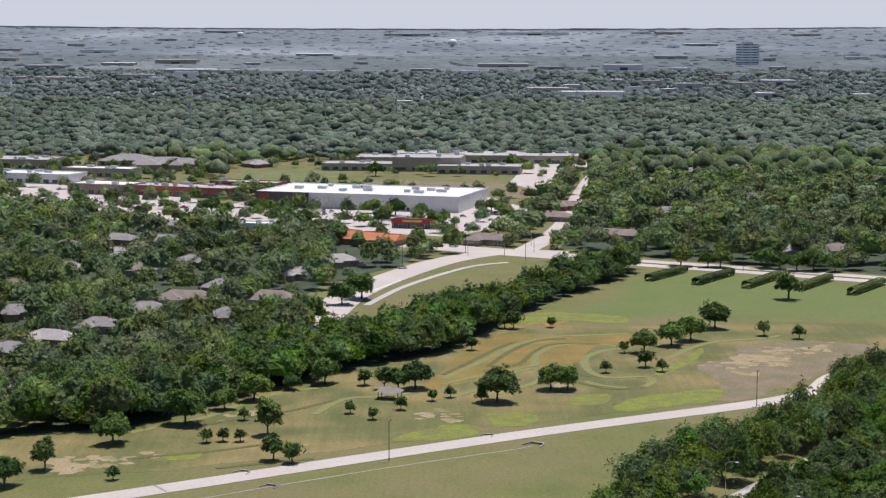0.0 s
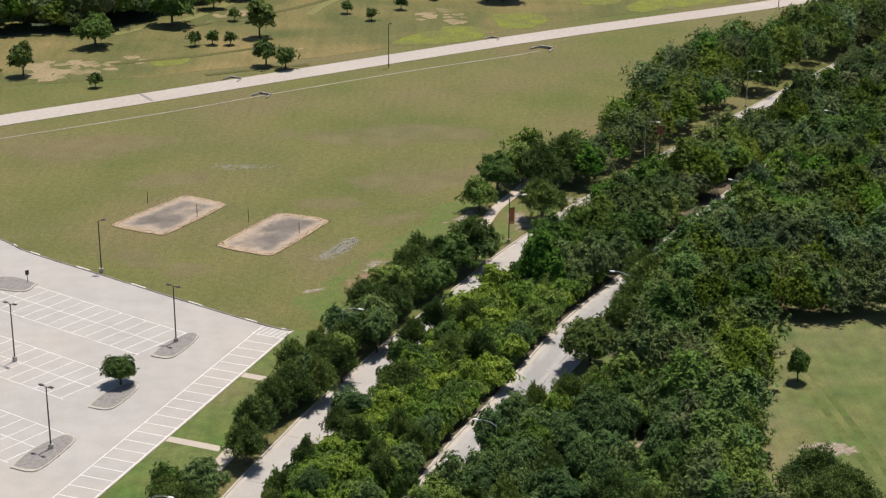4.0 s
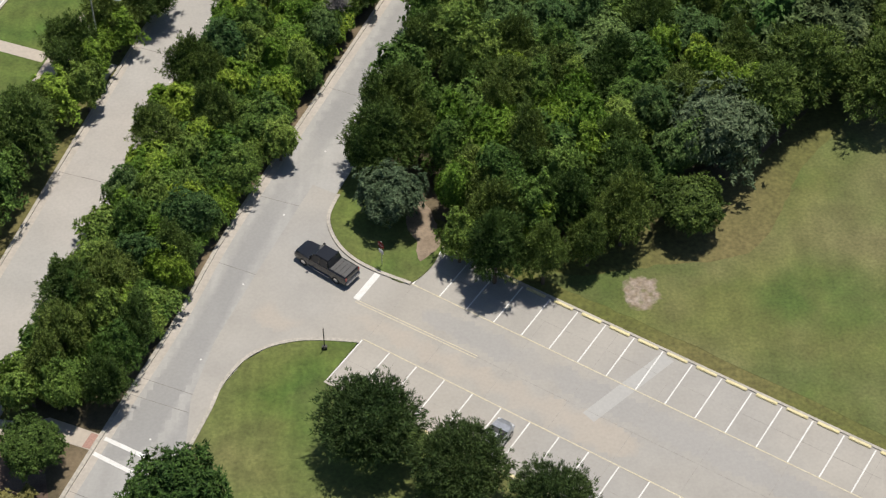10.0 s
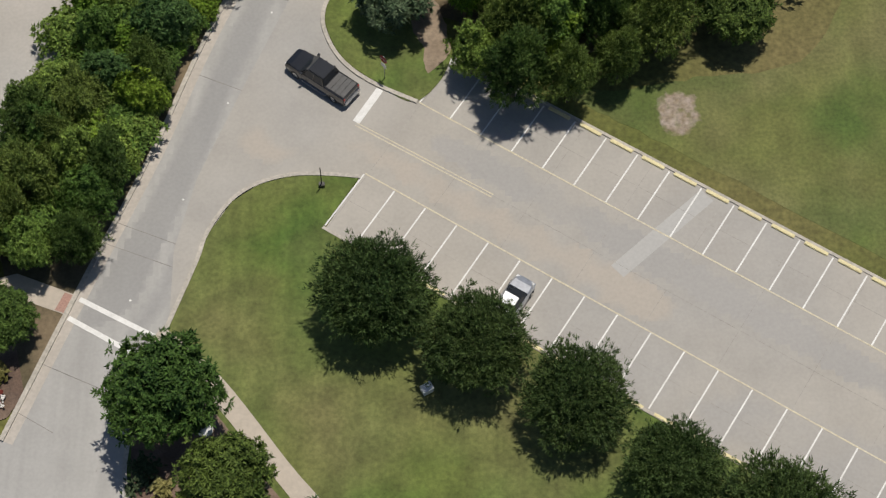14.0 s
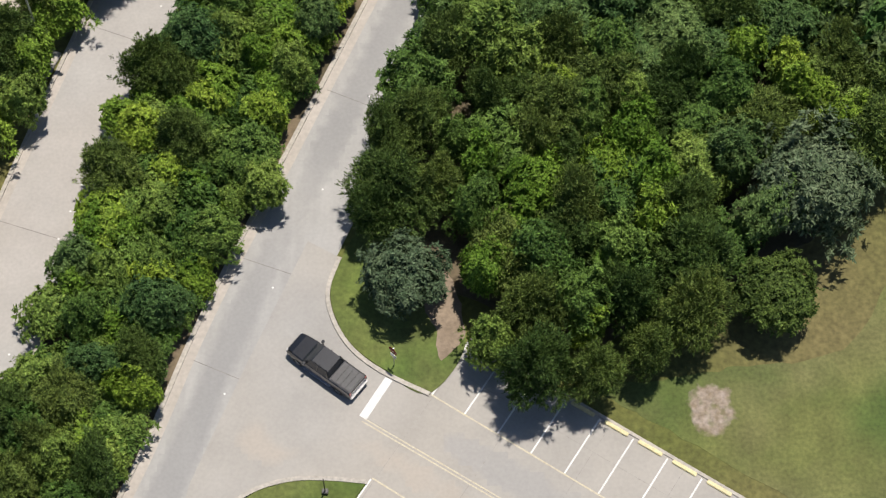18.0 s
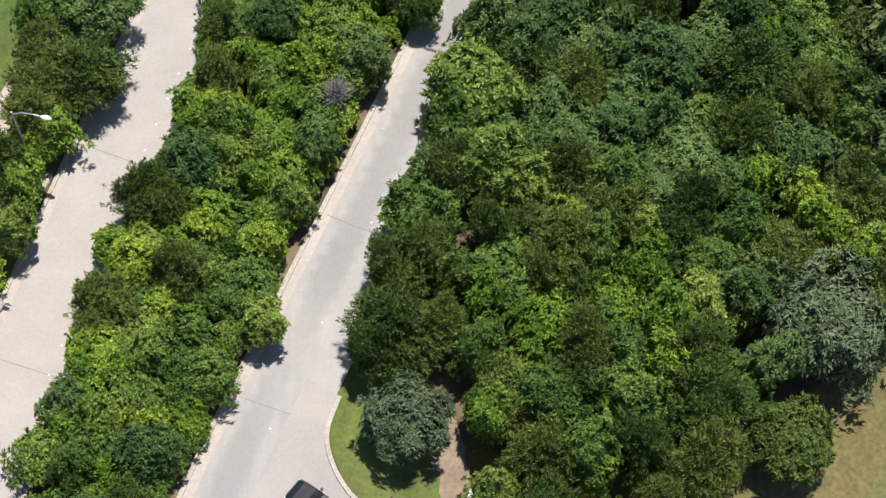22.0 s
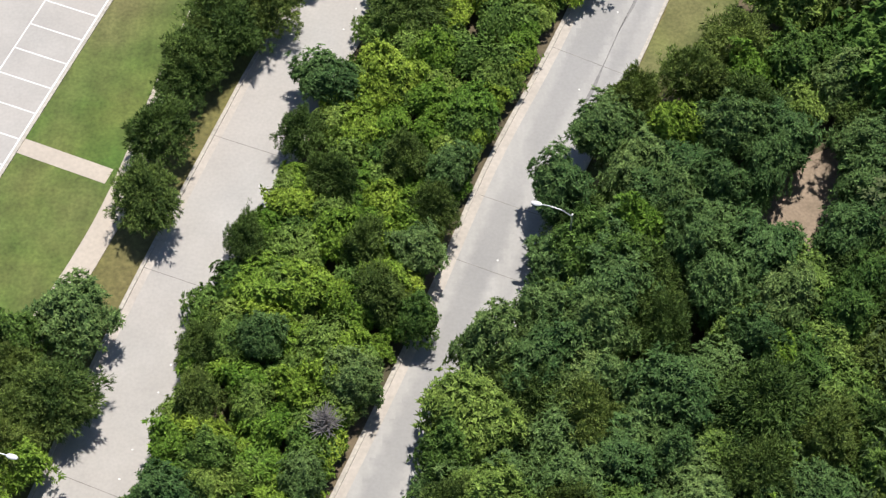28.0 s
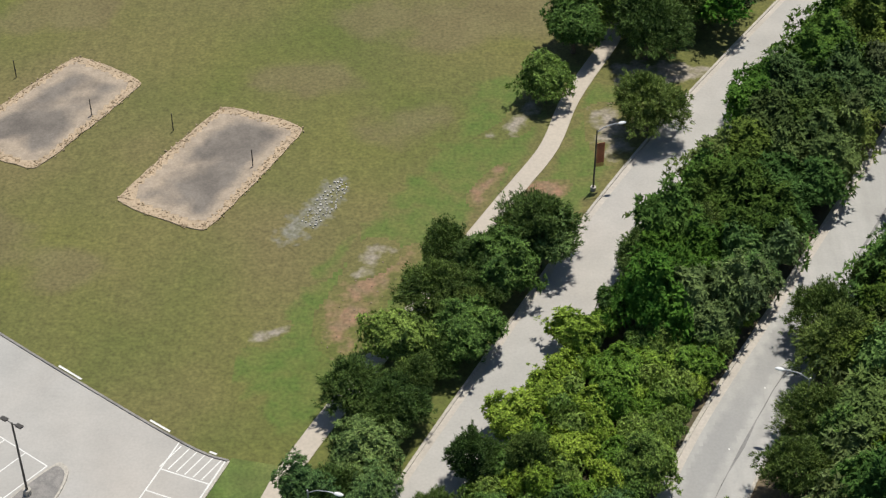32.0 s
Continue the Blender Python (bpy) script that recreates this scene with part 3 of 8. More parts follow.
FEATHERY = dict(slim=0.15, star=0.38, spike=0.24, lift=0.25)
for i in range(4):
    tree_kind(f"dark{i}", 10 + i, 4.3, 7.8, 0.7, 900, 0.58, 16, 0.42, LEAF_DARK, lobes=20, cone=0.4, **FEATHERY)
    tree_kind(f"mid{i}", 20 + i, 4.1, 7.2, 0.6, 560, 0.64, 18, 0.44, LEAF_MID, lobes=18, cone=0.25, slim=0.22, star=0.75)
for i in range(3):
    tree_kind(f"light{i}", 30 + i, 3.3, 6.0, 0.5, 380, 0.68, 15, 0.46, LEAF_LIGHT, slim=0.26, star=0.8)
    tree_kind(f"grey{i}", 40 + i, 4.2, 7.4, 0.6, 560, 0.70, 18, 0.48, LEAF_GREY, lobes=16, slim=0.2, star=0.85)
    tree_kind(f"green{i}", 90 + i, 4.2, 7.4, 0.6, 560, 0.70, 18, 0.48, LEAF_GREEN, lobes=16, slim=0.2, star=0.85)
    tree_kind(f"shrub{i}", 50 + i, 2.6, 3.4, 0.0, 240, 0.58, 15, 0.40, (LEAF_MID, LEAF_LIGHT, LEAF_LIGHT)[i], slim=0.28, star=0.9, under=-0.1)
    tree_kind(f"elm{i}", 60 + i, 4.9, 6.6, 1.1, 1500, 0.55, 15, 0.36, LEAF_ELM, lobes=18, bulge=0.16, **FEATHERY)
    tree_kind(f"broad{i}", 70 + i, 4.8, 7.0, 1.3, 820, 0.66, 18, 0.42, LEAF_BROAD, lobes=16, bulge=0.24, slim=0.24, star=0.75)
tree_kind("young", 81, 1.6, 2.8, 0.7, 110, 0.5, 14, 0.34, LEAF_LIGHT)
tree_kind("meadow_oak", 82, 6.0, 9.6, 1.1, 620, 1.0, 12, 0.85, LEAF_DARK, lobes=14)
tree_kind("meadow_oak2", 83, 5.7, 9.0, 0.9, 560, 1.0, 12, 0.85, LEAF_MID, lobes=14)
tree_kind("meadow_small", 84, 2.3, 4.6, 0.5, 120, 0.7, 12, 0.6, LEAF_DARK)
tree_kind("cedar", 85, 2.9, 8.6, 0.2, 240, 0.8, 12, 0.65, LEAF_DARK)


def tree(kind, x, y, scale=1.0, turn=0.0, label="", group="", name="tree", squash=1.0, wide=1.0):
    crown, trunk, _ = KINDS[kind]
    e = thing(name, x, y, 0, turn, label, name.replace("_", " "), group)
    e.scale = (scale * wide, scale / wide, scale * squash)
    for nm, me in (("crown", crown), ("trunk", trunk)):
        o = new(nm, me)
        o.parent = e
    return e


def woods(name, placed, lib, material, label, category="woods"):
    """Many trees joined: placed has rows of x, y, scale; lib a list of leaf arrays."""
    rng = np.random.default_rng(len(placed))
    out = []
    for x, y, s in placed:
        q = lib[rng.integers(len(lib))]
        a = rng.uniform(0, 2 * np.pi)
        ca, sa = np.cos(a) * s, np.sin(a) * s
        z = rng.uniform(0.85, 1.2) * s
        out.append(np.stack([q[..., 0] * ca - q[..., 1] * sa + x, q[..., 0] * sa + q[..., 1] * ca + y, q[..., 2] * z + rise(x, y)], -1))
    return tagged(new(name, quads_mesh(name, np.concatenate(out).astype(np.float32), material)), label, category, kind="stuff")


def rise(x, y):
    """The land: level near by, lifted far off to meet the camera's horizon."""
    d = math.hypot(x, y)
    return 0.0 if d < 2300 else 95.0 * ((d - 2300) / 2600) ** 1.25
# ---- ground ----
gm = bmesh.new()
rings = [(d, 24) for d in (0, 60, 140, 220, 300, 400, 520, 660, 820, 1000, 1250, 1550, 1900, 2300, 2600, 2900, 3200, 3500, 3800, 4100, 4400, 4700, 4990)]
loops = []
for d, n in rings[1:]:
    loops.append([gm.verts.new((math.sin(2 * math.pi * k / 72) * d, math.cos(2 * math.pi * k / 72) * d, rise(0, d))) for k in range(72)])
mid = gm.verts.new((0, 0, 0))
for k in range(72):
    gm.faces.new((mid, loops[0][(k + 1) % 72], loops[0][k]))
    for a, b in zip(loops, loops[1:]):
        gm.faces.new((a[k], a[(k + 1) % 72], b[(k + 1) % 72], b[k]))
bmesh.ops.recalc_face_normals(gm, faces=gm.faces[:])
if gm.faces[0].normal.z < 0:
    bmesh.ops.reverse_faces(gm, faces=gm.faces[:])
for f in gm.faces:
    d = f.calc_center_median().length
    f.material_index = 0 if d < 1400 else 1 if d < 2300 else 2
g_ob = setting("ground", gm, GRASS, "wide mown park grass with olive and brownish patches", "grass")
# tree shade between far crowns is put into this ground colour
g_ob.data.materials.append(CANOPY_SHADE)
g_ob.data.materials.append(HAZE_PLAIN)

bd = bmesh.new()
q = [bd.verts.new(v) for v in ((-2000, 4930, 60), (2000, 4930, 60), (2000, 4930, 520), (-2000, 4930, 520))]
bd.faces.new(q)
setting("backdrop", bd, SKY_CARD, "pale hazy summer sky above the horizon", "sky")

# ---- roads through the park ----
RR_W = smooth([(-33.4, 154), (-29.1, 165.3), (-24.4, 177.1), (-20.6, 188.2), (-13.7, 205), (-5.7, 224.6), (0.1, 240.4), (5.7, 253), (12.1, 268.5), (18.7, 284), (29.6, 304), (44, 330.4), (62, 361), (85, 398), (112, 440)], 5)
RR_E = offset(RR_W, 7.0)
LR_W = smooth([(-53, 140), (-47.5, 160), (-40.5, 183.9), (-36.8, 197), (-33.3, 209.2), (-27.9, 226.8), (-22, 243.6), (-18, 254.2), (-8.3, 276.6), (2.8, 299.9), (8.3, 311.5), (16.2, 326.2), (25.7, 342.1), (45, 372), (75, 416), (102, 455)], 5)
LR_E = offset(LR_W, 7.0)
WALK_C = smooth([(-46.5, 190), (-42, 203), (-37.6, 217), (-31.3, 231.2), (-28.5, 239.5), (-25.5, 251.7), (-20.6, 268), (-18.8, 276.3), (-13, 289), (0, 314.5), (2.9, 320), (6.4, 327), (9, 336), (13.3, 346), (17, 354), (26, 366)], 5)
setting("road_east", ribbon(RR_W, RR_E, -0.2, 0.05), CONCRETE, "pale grey concrete two-lane park road with tyre-darkened lanes", "road")
setting("road_west", ribbon(LR_W, LR_E, -0.2, 0.05), CONCRETE_PALE, "pale beige concrete park road beside the tree strip", "road")
setting("sidewalk", ribbon(offset(WALK_C, -1.05), offset(WALK_C, 1.05), -0.1, 0.08), WALK, "tan concrete sidewalk winding beside the road", "path")
for nm, line, d in (("kerb_east_road_west_side", RR_W, -0.35), ("kerb_east_road_east_side", RR_E[20:], 0.3), ("kerb_west_road_west_side", LR_W, -0.3), ("kerb_west_road_east_side", LR_E, 0.3)):
    setting(nm, ribbon(*((offset(line, d), line) if d < 0 else (line, offset(line, d))), -0.2, 0.18), KERB, "worn concrete kerb", "kerb")

GUTTER = mat("gutter_concrete", (0.50, 0.455, 0.40), (0.43, 0.39, 0.34), 0.3, 3.0, 0.9, grit=0.1)
for k, (d0, d1) in enumerate(((0.9, 4.3), (4.4, 6.6))):
    wl = RR_W[4:52]
    worn("tyre_wear", offset(wl, d0)[::2] + offset(wl, d1)[::-2], 0.0535, ROAD_DARK, "grey tyre-worn band down the concrete road", "road wear", (1.1, 1.6)[k], 0.45)
for nm, line, a, b in (("gutter_east_road", RR_W, 0.0, 0.7), ("gutter_west_road", LR_W, 0.0, 0.6)):
    setting(nm, ribbon(offset(line, a + 0.01), offset(line, b), 0.02, 0.0545), GUTTER, "paler concrete gutter pan along the kerb", "gutter")

# strip of planting between the two roads, and earth under the trees
i0, i1 = 6, len(LR_E) - 4
MEDIAN = offset(LR_E, 0.3)[8:i1] + offset(RR_W, -0.35)[2:-3][::-1]
setting("planting_strip", slab(MEDIAN, -0.2, 0.12), LITTER, "leaf litter and bare earth under the planted strip", "ground")
patch("woods_floor", [(-8.8, 195), (-1, 189), (7, 185.4), (14.5, 189), (24, 193.5), (33, 203), (38, 210), (39.5, 226), (41, 240), (45.5, 260), (49, 282), (58, 300), (90, 360), (130, 430), (140, 470), (120, 462), (88, 410), (62, 368), (38, 328), (28, 300), (22, 276), (24, 262), (18, 254), (11, 243), (2, 228), (-5.5, 208)], 0.03, LITTER, "brown leaf litter under the wood", "ground", 1.0, 2)
patch("roadside_verge", [(12.2, 249), (15, 256), (18.5, 265), (22, 272), (26, 266), (22, 259), (20, 254), (15.5, 249)], 0.05, LAWN_E, "mown yellow-green verge under a broad tree", "grass", 0.4, 3)
TRACK = mat("mower_track", (0.070, 0.108, 0.020), (0.098, 0.122, 0.028), 0.2, 3.0, 0.95, c=(0.13, 0.14, 0.04), big=0.09, grit=0.2, patchy=(0.6, 0.2))
for line in ([(50.6, 268), (52.1, 256.9), (53.7, 245.2), (54.7, 236.2), (55.3, 226.9), (55.4, 214)], [(52.4, 269), (54.7, 254.1), (56.2, 242.7), (57.0, 234.6), (57.6, 224), (57.6, 212)]):
    line = smooth(line, 6)
    setting("lawn_track", ribbon(offset(line, -0.55), offset(line, 0.55), 0.0, 0.021), TRACK, "darker mower track curving over the lawn", "grass")
patch("wood_clearing", [(21.5, 236.5), (24, 240.5), (28, 242.5), (28.5, 237), (26.5, 231), (25, 228), (23.5, 232)], 0.06, SOIL, "dry tan clearing within the wood", "ground", 0.6, 4)
patch("east_lawn", [(1, 187), (8, 181.5), (16, 176.5), (45, 157.5), (80, 135), (140, 150), (150, 300), (110, 360), (80, 320), (62, 296), (50, 284), (46, 262), (42, 240), (40, 226), (38, 205), (32, 196), (26, 185.5), (17, 183.5), (9, 182.6)], 0.015, LAWN_E, "sunlit mown lawn with drier tan streaks", "grass", 0.5, 5)
worn("lawn_scar", [(13.4, 180.4), (14.6, 182.6), (16.9, 182.2), (17.7, 180.2), (16.4, 178.2), (14.2, 178.4)], 0.022, LAWN_PALE, "round bare patch in the lawn", width=0.9, cell=0.2)
for k, (x, y, r) in enumerate(((50.5, 240, 4.6), (45.5, 221.5, 2.8), (51.5, 232, 2.0), (49, 216, 1.9))):
    worn("bare_patch", [(x - r, y), (x - r * 0.3, y + r * 0.6), (x + r, y + r * 0.3), (x + r * 0.7, y - r * 0.5)], 0.045, LAWN_PALE, "pale bare soil at the edge of the wood", width=r * 0.35)

# ---- forecourt, crossing and the south-east parking area ----
FORE = [(-33.4, 154), (-34.6, 154.9), (-37, 154.6), (-45, 153), (-60, 149), (-60, 132), (-36, 140), (-33.2, 144.2), (-31.5, 142.9), (-28, 138), (-16, 132), (-19.2, 140.5), (-22.0, 145.1), (-23.7, 147.6), (-24.5, 150.4), (-24.7, 152.6), (-24.2, 157.5), (-22.4, 163.3), (-23, 170)]
setting("forecourt", slab(FORE, -0.2, 0.042), CONCRETE, "grey concrete forecourt where the roads meet", "road")
U, V, O = Vector((0.837, -0.547)), Vector((0.547, 0.837)), Vector((-4.4, 181.5))


def lot(a, b):
    p = O + U * a + V * b
    return (p.x, p.y)


ENTRY = [lot(0, 5.2), lot(0, 0), (-7.9, 183.4), (-10.1, 185.3), (-11.4, 187.6), (-11.8, 189.9), (-11.0, 192.6), (-13.4, 194), (-17.5, 184), (-21, 175), (-22.4, 169), (-22.4, 163.3), (-20.8, 167.9), (-20.1, 170.4), (-18.5, 173.1), (-16.4, 174.6), (-13.8, 175.3), (-11.2, 175.3), (-8.7, 175.0), lot(0.2, -12.9), lot(70, -12.9), lot(70, 5.2)]
setting("parking_pavement", slab(ENTRY, -0.2, 0.06), CONCRETE_LOT, "warm grey concrete parking pavement with darker stains", "parking lot")
ident = lambda x, y: (x, y)
park = thing("parking_markings", 0, 0, 0, 0, "worn white and yellow stall lines of the parking rows", "road marking")
park["kind"] = "structure"


def line_at(name, a, b, w, z, material, parent, f=lot):
    (x0, y0), (x1, y1) = f(*a), f(*b)
    n = Vector((y1 - y0, x0 - x1)).normalized() * w / 2
    bm = slab([(x0 + n.x, y0 + n.y), (x1 + n.x, y1 + n.y), (x1 - n.x, y1 - n.y), (x0 - n.x, y0 - n.y)], z - 0.01, z)
    return part(name, bm, material, parent)


for k in range(25):
    line_at("stall_line", (0.15 + 2.743 * k, 0.1), (0.15 + 2.743 * k, 5.0), 0.12, 0.068, PAINT, park)
    line_at("stall_line", (0.05 + 2.743 * k, -7.5), (0.05 + 2.743 * k, -12.7), 0.12, 0.068, PAINT, park)
line_at("lane_edge_line", (0.1, 0.1), (68, 0.0), 0.12, 0.072, PAINT_YELLOW, park)
line_at("lane_edge_line", (0.1, -7.4), (68, -7.5), 0.12, 0.072, PAINT_YELLOW, park)
line_at("centre_line", (-2.9, -4.0), (9.2, -3.8), 0.1, 0.069, PAINT_YELLOW, park)
line_at("centre_line", (-2.9, -4.25), (9.2, -4.05), 0.1, 0.069, PAINT_YELLOW, park)
line_at("stop_bar", (-3.1, -0.5), (-3.0, -4.0), 0.6, 0.071, PAINT, park)
for a, b in (((0.3, -12.7), (0.3, 5)), ((-3, -3.9), (44, -3.9)), ((6, -7.4), (6, 5)), ((12, -7.4), (12, 5)), ((18, -7.4), (18, 5)), ((24, -12.7), (24, 5)), ((30, -7.4), (30, 5)), ((36, -12.7), (36, 5)), ((42, -7.4), (42, 5)), ((0.3, -10), (44, -10)), ((0.3, 2.6), (44, 2.6))):
    line_at("joint", a, b, 0.03, 0.0655, JOINT_PALE, park)
line_at("repair_strip", (10.1, 166.7), (17.2, 173.0), 1.3, 0.064, mat("pale_repair_concrete", (0.455, 0.445, 0.42), (0.43, 0.42, 0.40), 0.3, 4.0, 0.9, grit=0.05), park, ident)
worn("lot_stain", [lot(-3, -7), lot(10, -7.3), lot(24, -7.3), lot(24, -3.6), lot(9, -4.2), lot(-2, -4.6), (-14, 178), (-16, 181), (-18.6, 178), (-15, 175.8)], 0.0625, LOT_TAN, "tan stain over the parking aisle", "road wear", 1.6, 0.5)
worn("lot_stain", [lot(4, -3.4), lot(20, -3.6), lot(45, -3.6), lot(60, -3.2), lot(60, -0.6), lot(40, -0.6), lot(18, -0.4), lot(4, -0.8)], 0.0615, LOT_GREY, "grey tyre wear down the parking aisle", "road wear", 1.2, 0.5)
worn("lot_stain", [lot(30, -12.4), lot(60, -12.4), lot(60, -4.2), lot(44, -5), lot(33, -7)], 0.0618, LOT_GREY, "grey wear over the south stalls", "road wear", 2.0, 0.6)
sw = boxm(-0.95, 0.95, -0.15, 0.15, 0.0, 0.14, bevel=0.04)
stop = part("wheel_stop", sw, STOP_YELLOW, None)
stop.matrix_world = pose(*lot(1.5, 5.0), 0.06, 0, 0, math.degrees(math.atan2(U.y, U.x)))
tagged(stop, "low yellow-painted concrete wheel stop at a stall's end", "wheel stop", "wheel stops")
for k in range(1, 24):
    for b in (5.0, -12.9):
        copy_thing(stop, pose(*lot(1.5 + 2.743 * k, b), 0.06, 0, 0, math.degrees(math.atan2(U.y, U.x))))
# grass islands round the entry
patch("entry_island_north", [lot(-0.1, 0.1), (-7.8, 183.6), (-10.0, 185.5), (-11.2, 187.7), (-11.6, 189.9), (-10.8, 192.6), (-8.5, 196), (-4, 192), lot(-0.2, 5.2)], 0.14, LAWN, "green grass island with a bare tan strip by the wood", "grass", 0.05, 11)
patch("bare_strip", [(-3.6, 184.2), (-1.9, 186.2), (-2.6, 190.5), (-4.4, 193), (-4.8, 189), (-3.9, 186.4)], 0.16, SOIL, "bare tan earth beside the wood", "ground", 0.4, 12)
SOUTH = [(-22.2, 163.3), (-20.6, 167.9), (-19.9, 170.3), (-18.3, 172.9), (-16.3, 174.4), (-13.8, 175.1), (-11.2, 175.1), (-8.8, 174.9), lot(0.0, -13.0), lot(12, -13.1), lot(70, -13.1), (60, 118), (10, 118), (-14, 128), (-16.5, 133), (-19.4, 140.5), (-22.1, 145.3), (-23.8, 147.8), (-24.6, 150.4), (-24.8, 152.6), (-24.3, 157.5)]
setting("south_lawn", slab(SOUTH, -0.1, 0.13), LAWN, "green mown lawn with tan mowing streaks and worn edges", "grass")
for nm, line in (("kerb_entry_south", smooth([(-24.3, 157.5), (-22.3, 163.3), (-20.7, 167.9), (-20, 170.35), (-18.4, 173.0), (-16.35, 174.5), (-13.8, 175.2), (-11.2, 175.2), (-8.7, 174.95)], 5)), ("kerb_entry_north", smooth([lot(0, 0.05), (-7.9, 183.4), (-10.1, 185.3), (-11.4, 187.6), (-11.8, 189.9), (-11.0, 192.6)], 6)), ("kerb_forecourt", smooth([(-16, 132), (-19.2, 140.5), (-22.0, 145.1), (-23.7, 147.6), (-24.6, 150.4), (-24.8, 152.6), (-24.3, 157.5)], 5))):
    setting(nm, ribbon(offset(line, -0.16), offset(line, 0.16), -0.1, 0.19), KERB, "pale concrete kerb", "kerb")
line = [lot(0, -12.95), lot(70, -12.95)]
setting("kerb_stalls_south", ribbon(offset(line, -0.12), offset(line, 0.12), -0.1, 0.17), KERB, "pale concrete kerb along the stalls", "kerb")
line = [lot(0, 5.25), lot(70, 5.25)]
setting("kerb_stalls_north", ribbon(offset(line, -0.12), offset(line, 0.12), -0.1, 0.15), KERB, "pale concrete kerb along the stalls", "kerb")
cross = thing("crosswalk_markings", 0, 0, 0, 0, "two white crosswalk bars across the road", "road marking")
cross["kind"] = "structure"
ident = lambda x, y: (x, y)
line_at("bar", (-29.0, 165.0), (-22.6, 161.5), 0.38, 0.062, PAINT, cross, ident)
line_at("bar", (-29.7, 163.5), (-23.4, 159.8), 0.38, 0.062, PAINT, cross, ident)
for a, b in (((-35.6, 151.2), (-31.6, 148.5)), ((-30.2, 147.4), (-27.7, 145.1)), ((-26.5, 143.8), (-25, 142))):
    line_at("lane_dash", a, b, 0.14, 0.062, PAINT, cross, ident)
for a, b in (((-33.0, 156.4), (-30.0, 154.6)), ((-24.3, 150.3), (-30.5, 143.5)), ((-27.6, 169.6), (-21.6, 167.2)), ((-27.0, 171.4), (-21, 168.9)), ((-31.5, 160), (-25, 157)), ((-21.3, 184.3), (-15, 181.5)), ((-18.2, 192.6), (-12, 190.3)), ((-12.3, 207.4), (-7, 205)), ((-2.4, 232), (4, 229.4)), ((-0.5, 238), (6, 235.4)), ((5.6, 253), (11.8, 250)), ((-31.5, 213.7), (-25.5, 211.3)), ((-22, 243.6), (-15.5, 241.2)), ((-26.5, 231), (-20, 228.6)), ((-37, 196), (-30.5, 193.8))):
    line_at("joint", a, b, 0.05, 0.058, JOINT, cross, ident)
crack = offset(RR_W, 4.6)
setting("road_crack_seal", ribbon(offset(crack[33:54], -0.07), [(x + 0.25 * math.sin(i * 1.7), y) for i, (x, y) in enumerate(offset(crack[33:54], 0.07))], 0.03, 0.056), TAR, "dark sealed crack winding along the road", "road repair")
patch("road_repair", [(17.6, 268.6), (19.8, 271.6), (21.2, 271), (19.6, 268.2)], 0.062, TAR, "dark asphalt repair in the concrete road", "road repair", 0.25, 15)
centre = thing("road_markers", 0, 0, 0, 0, "small white raised markers along the road lanes", "road marker")
centre["kind"] = "structure"
for line, d, step in ((RR_W, 3.7, 9.0), (LR_W, 5.4, 2.45)):
    pts = offset(line, d)
    run, nxt = 0.0, 4.0
    for (x0, y0), (x1, y1) in zip(pts, pts[1:]):
        seg = math.hypot(x1 - x0, y1 - y0)
        while run + seg > nxt:
            f = (nxt - run) / seg
            x, y = x0 + (x1 - x0) * f, y0 + (y1 - y0) * f
            if 160 < y < 300:
                b = slab([(x + 0.09 * math.cos(k), y + 0.09 * math.sin(k)) for k in (0, 1.05, 2.09, 3.14, 4.19, 5.24)], 0.05, 0.075)
                part("marker", b, PAINT, centre)
            nxt += step
        run += seg
# walks by the forecourt
setting("walk_west", slab([(-44, 168), (-35.5, 166.6), (-33.7, 167.1), (-29.3, 165.3), (-29.9, 163.7), (-33.7, 165.2), (-44, 165.6)], -0.1, 0.15), WALK, "tan concrete walk leading to the crossing", "path")
setting("walk_south", ribbon(smooth([(-23.6, 161.6), (-19.8, 157.8), (-14.6, 151.2), (-11.6, 147.2), (-8.3, 142), (-3, 130)], 6), smooth([(-22.8, 162.7), (-18.4, 158.6), (-13.4, 152.0), (-10.6, 148.5), (-7.2, 142.5), (-1.5, 130)], 6), -0.1, 0.17), WALK, "tan concrete walk curving across the lawn", "path")
setting("ramp", slab([(-30.1, 165.5), (-29.3, 165.2), (-29.9, 163.8), (-30.7, 164.1)], 0, 0.155), mat("ramp_red", (0.42, 0.25, 0.2), (0.36, 0.22, 0.18), 1.0, 8.0), "reddish textured kerb ramp", "ramp")
patch("mulch_bed_west", [(-44, 165.2), (-33.8, 164.9), (-30.2, 163.3), (-31.4, 160), (-32.8, 156.7), (-34.6, 155.4), (-44, 154.5)], 0.1, MULCH, "brown mulch bed under a tree", "ground", 0.1, 17)
patch("mulch_bed_corner", [(-31.2, 168.2), (-29.6, 166.4), (-33.7, 167.6), (-36, 169), (-33, 170.5)], 0.11, MULCH, "brown mulch by the walk", "ground", 0.2, 18)
patch("mulch_bed_south", [(-24.3, 157.2), (-22.9, 160.5), (-19.6, 157), (-14.8, 150.6), (-11.9, 146.5), (-9, 141), (-15, 133), (-19, 140.8), (-21.9, 145.5), (-23.5, 148), (-24.3, 151)], 0.155, MULCH, "brown mulch bed beneath the corner trees", "ground", 0.15, 19)

# ---- west parking lot ----
LU, LW, LO = Vector((0.357, 0.934)), Vector((-0.934, 0.357)), Vector((-23.7, 279.2))


def wlot(a, b):
    p = LO + LU * a + LW * b
    return (p.x, p.y)


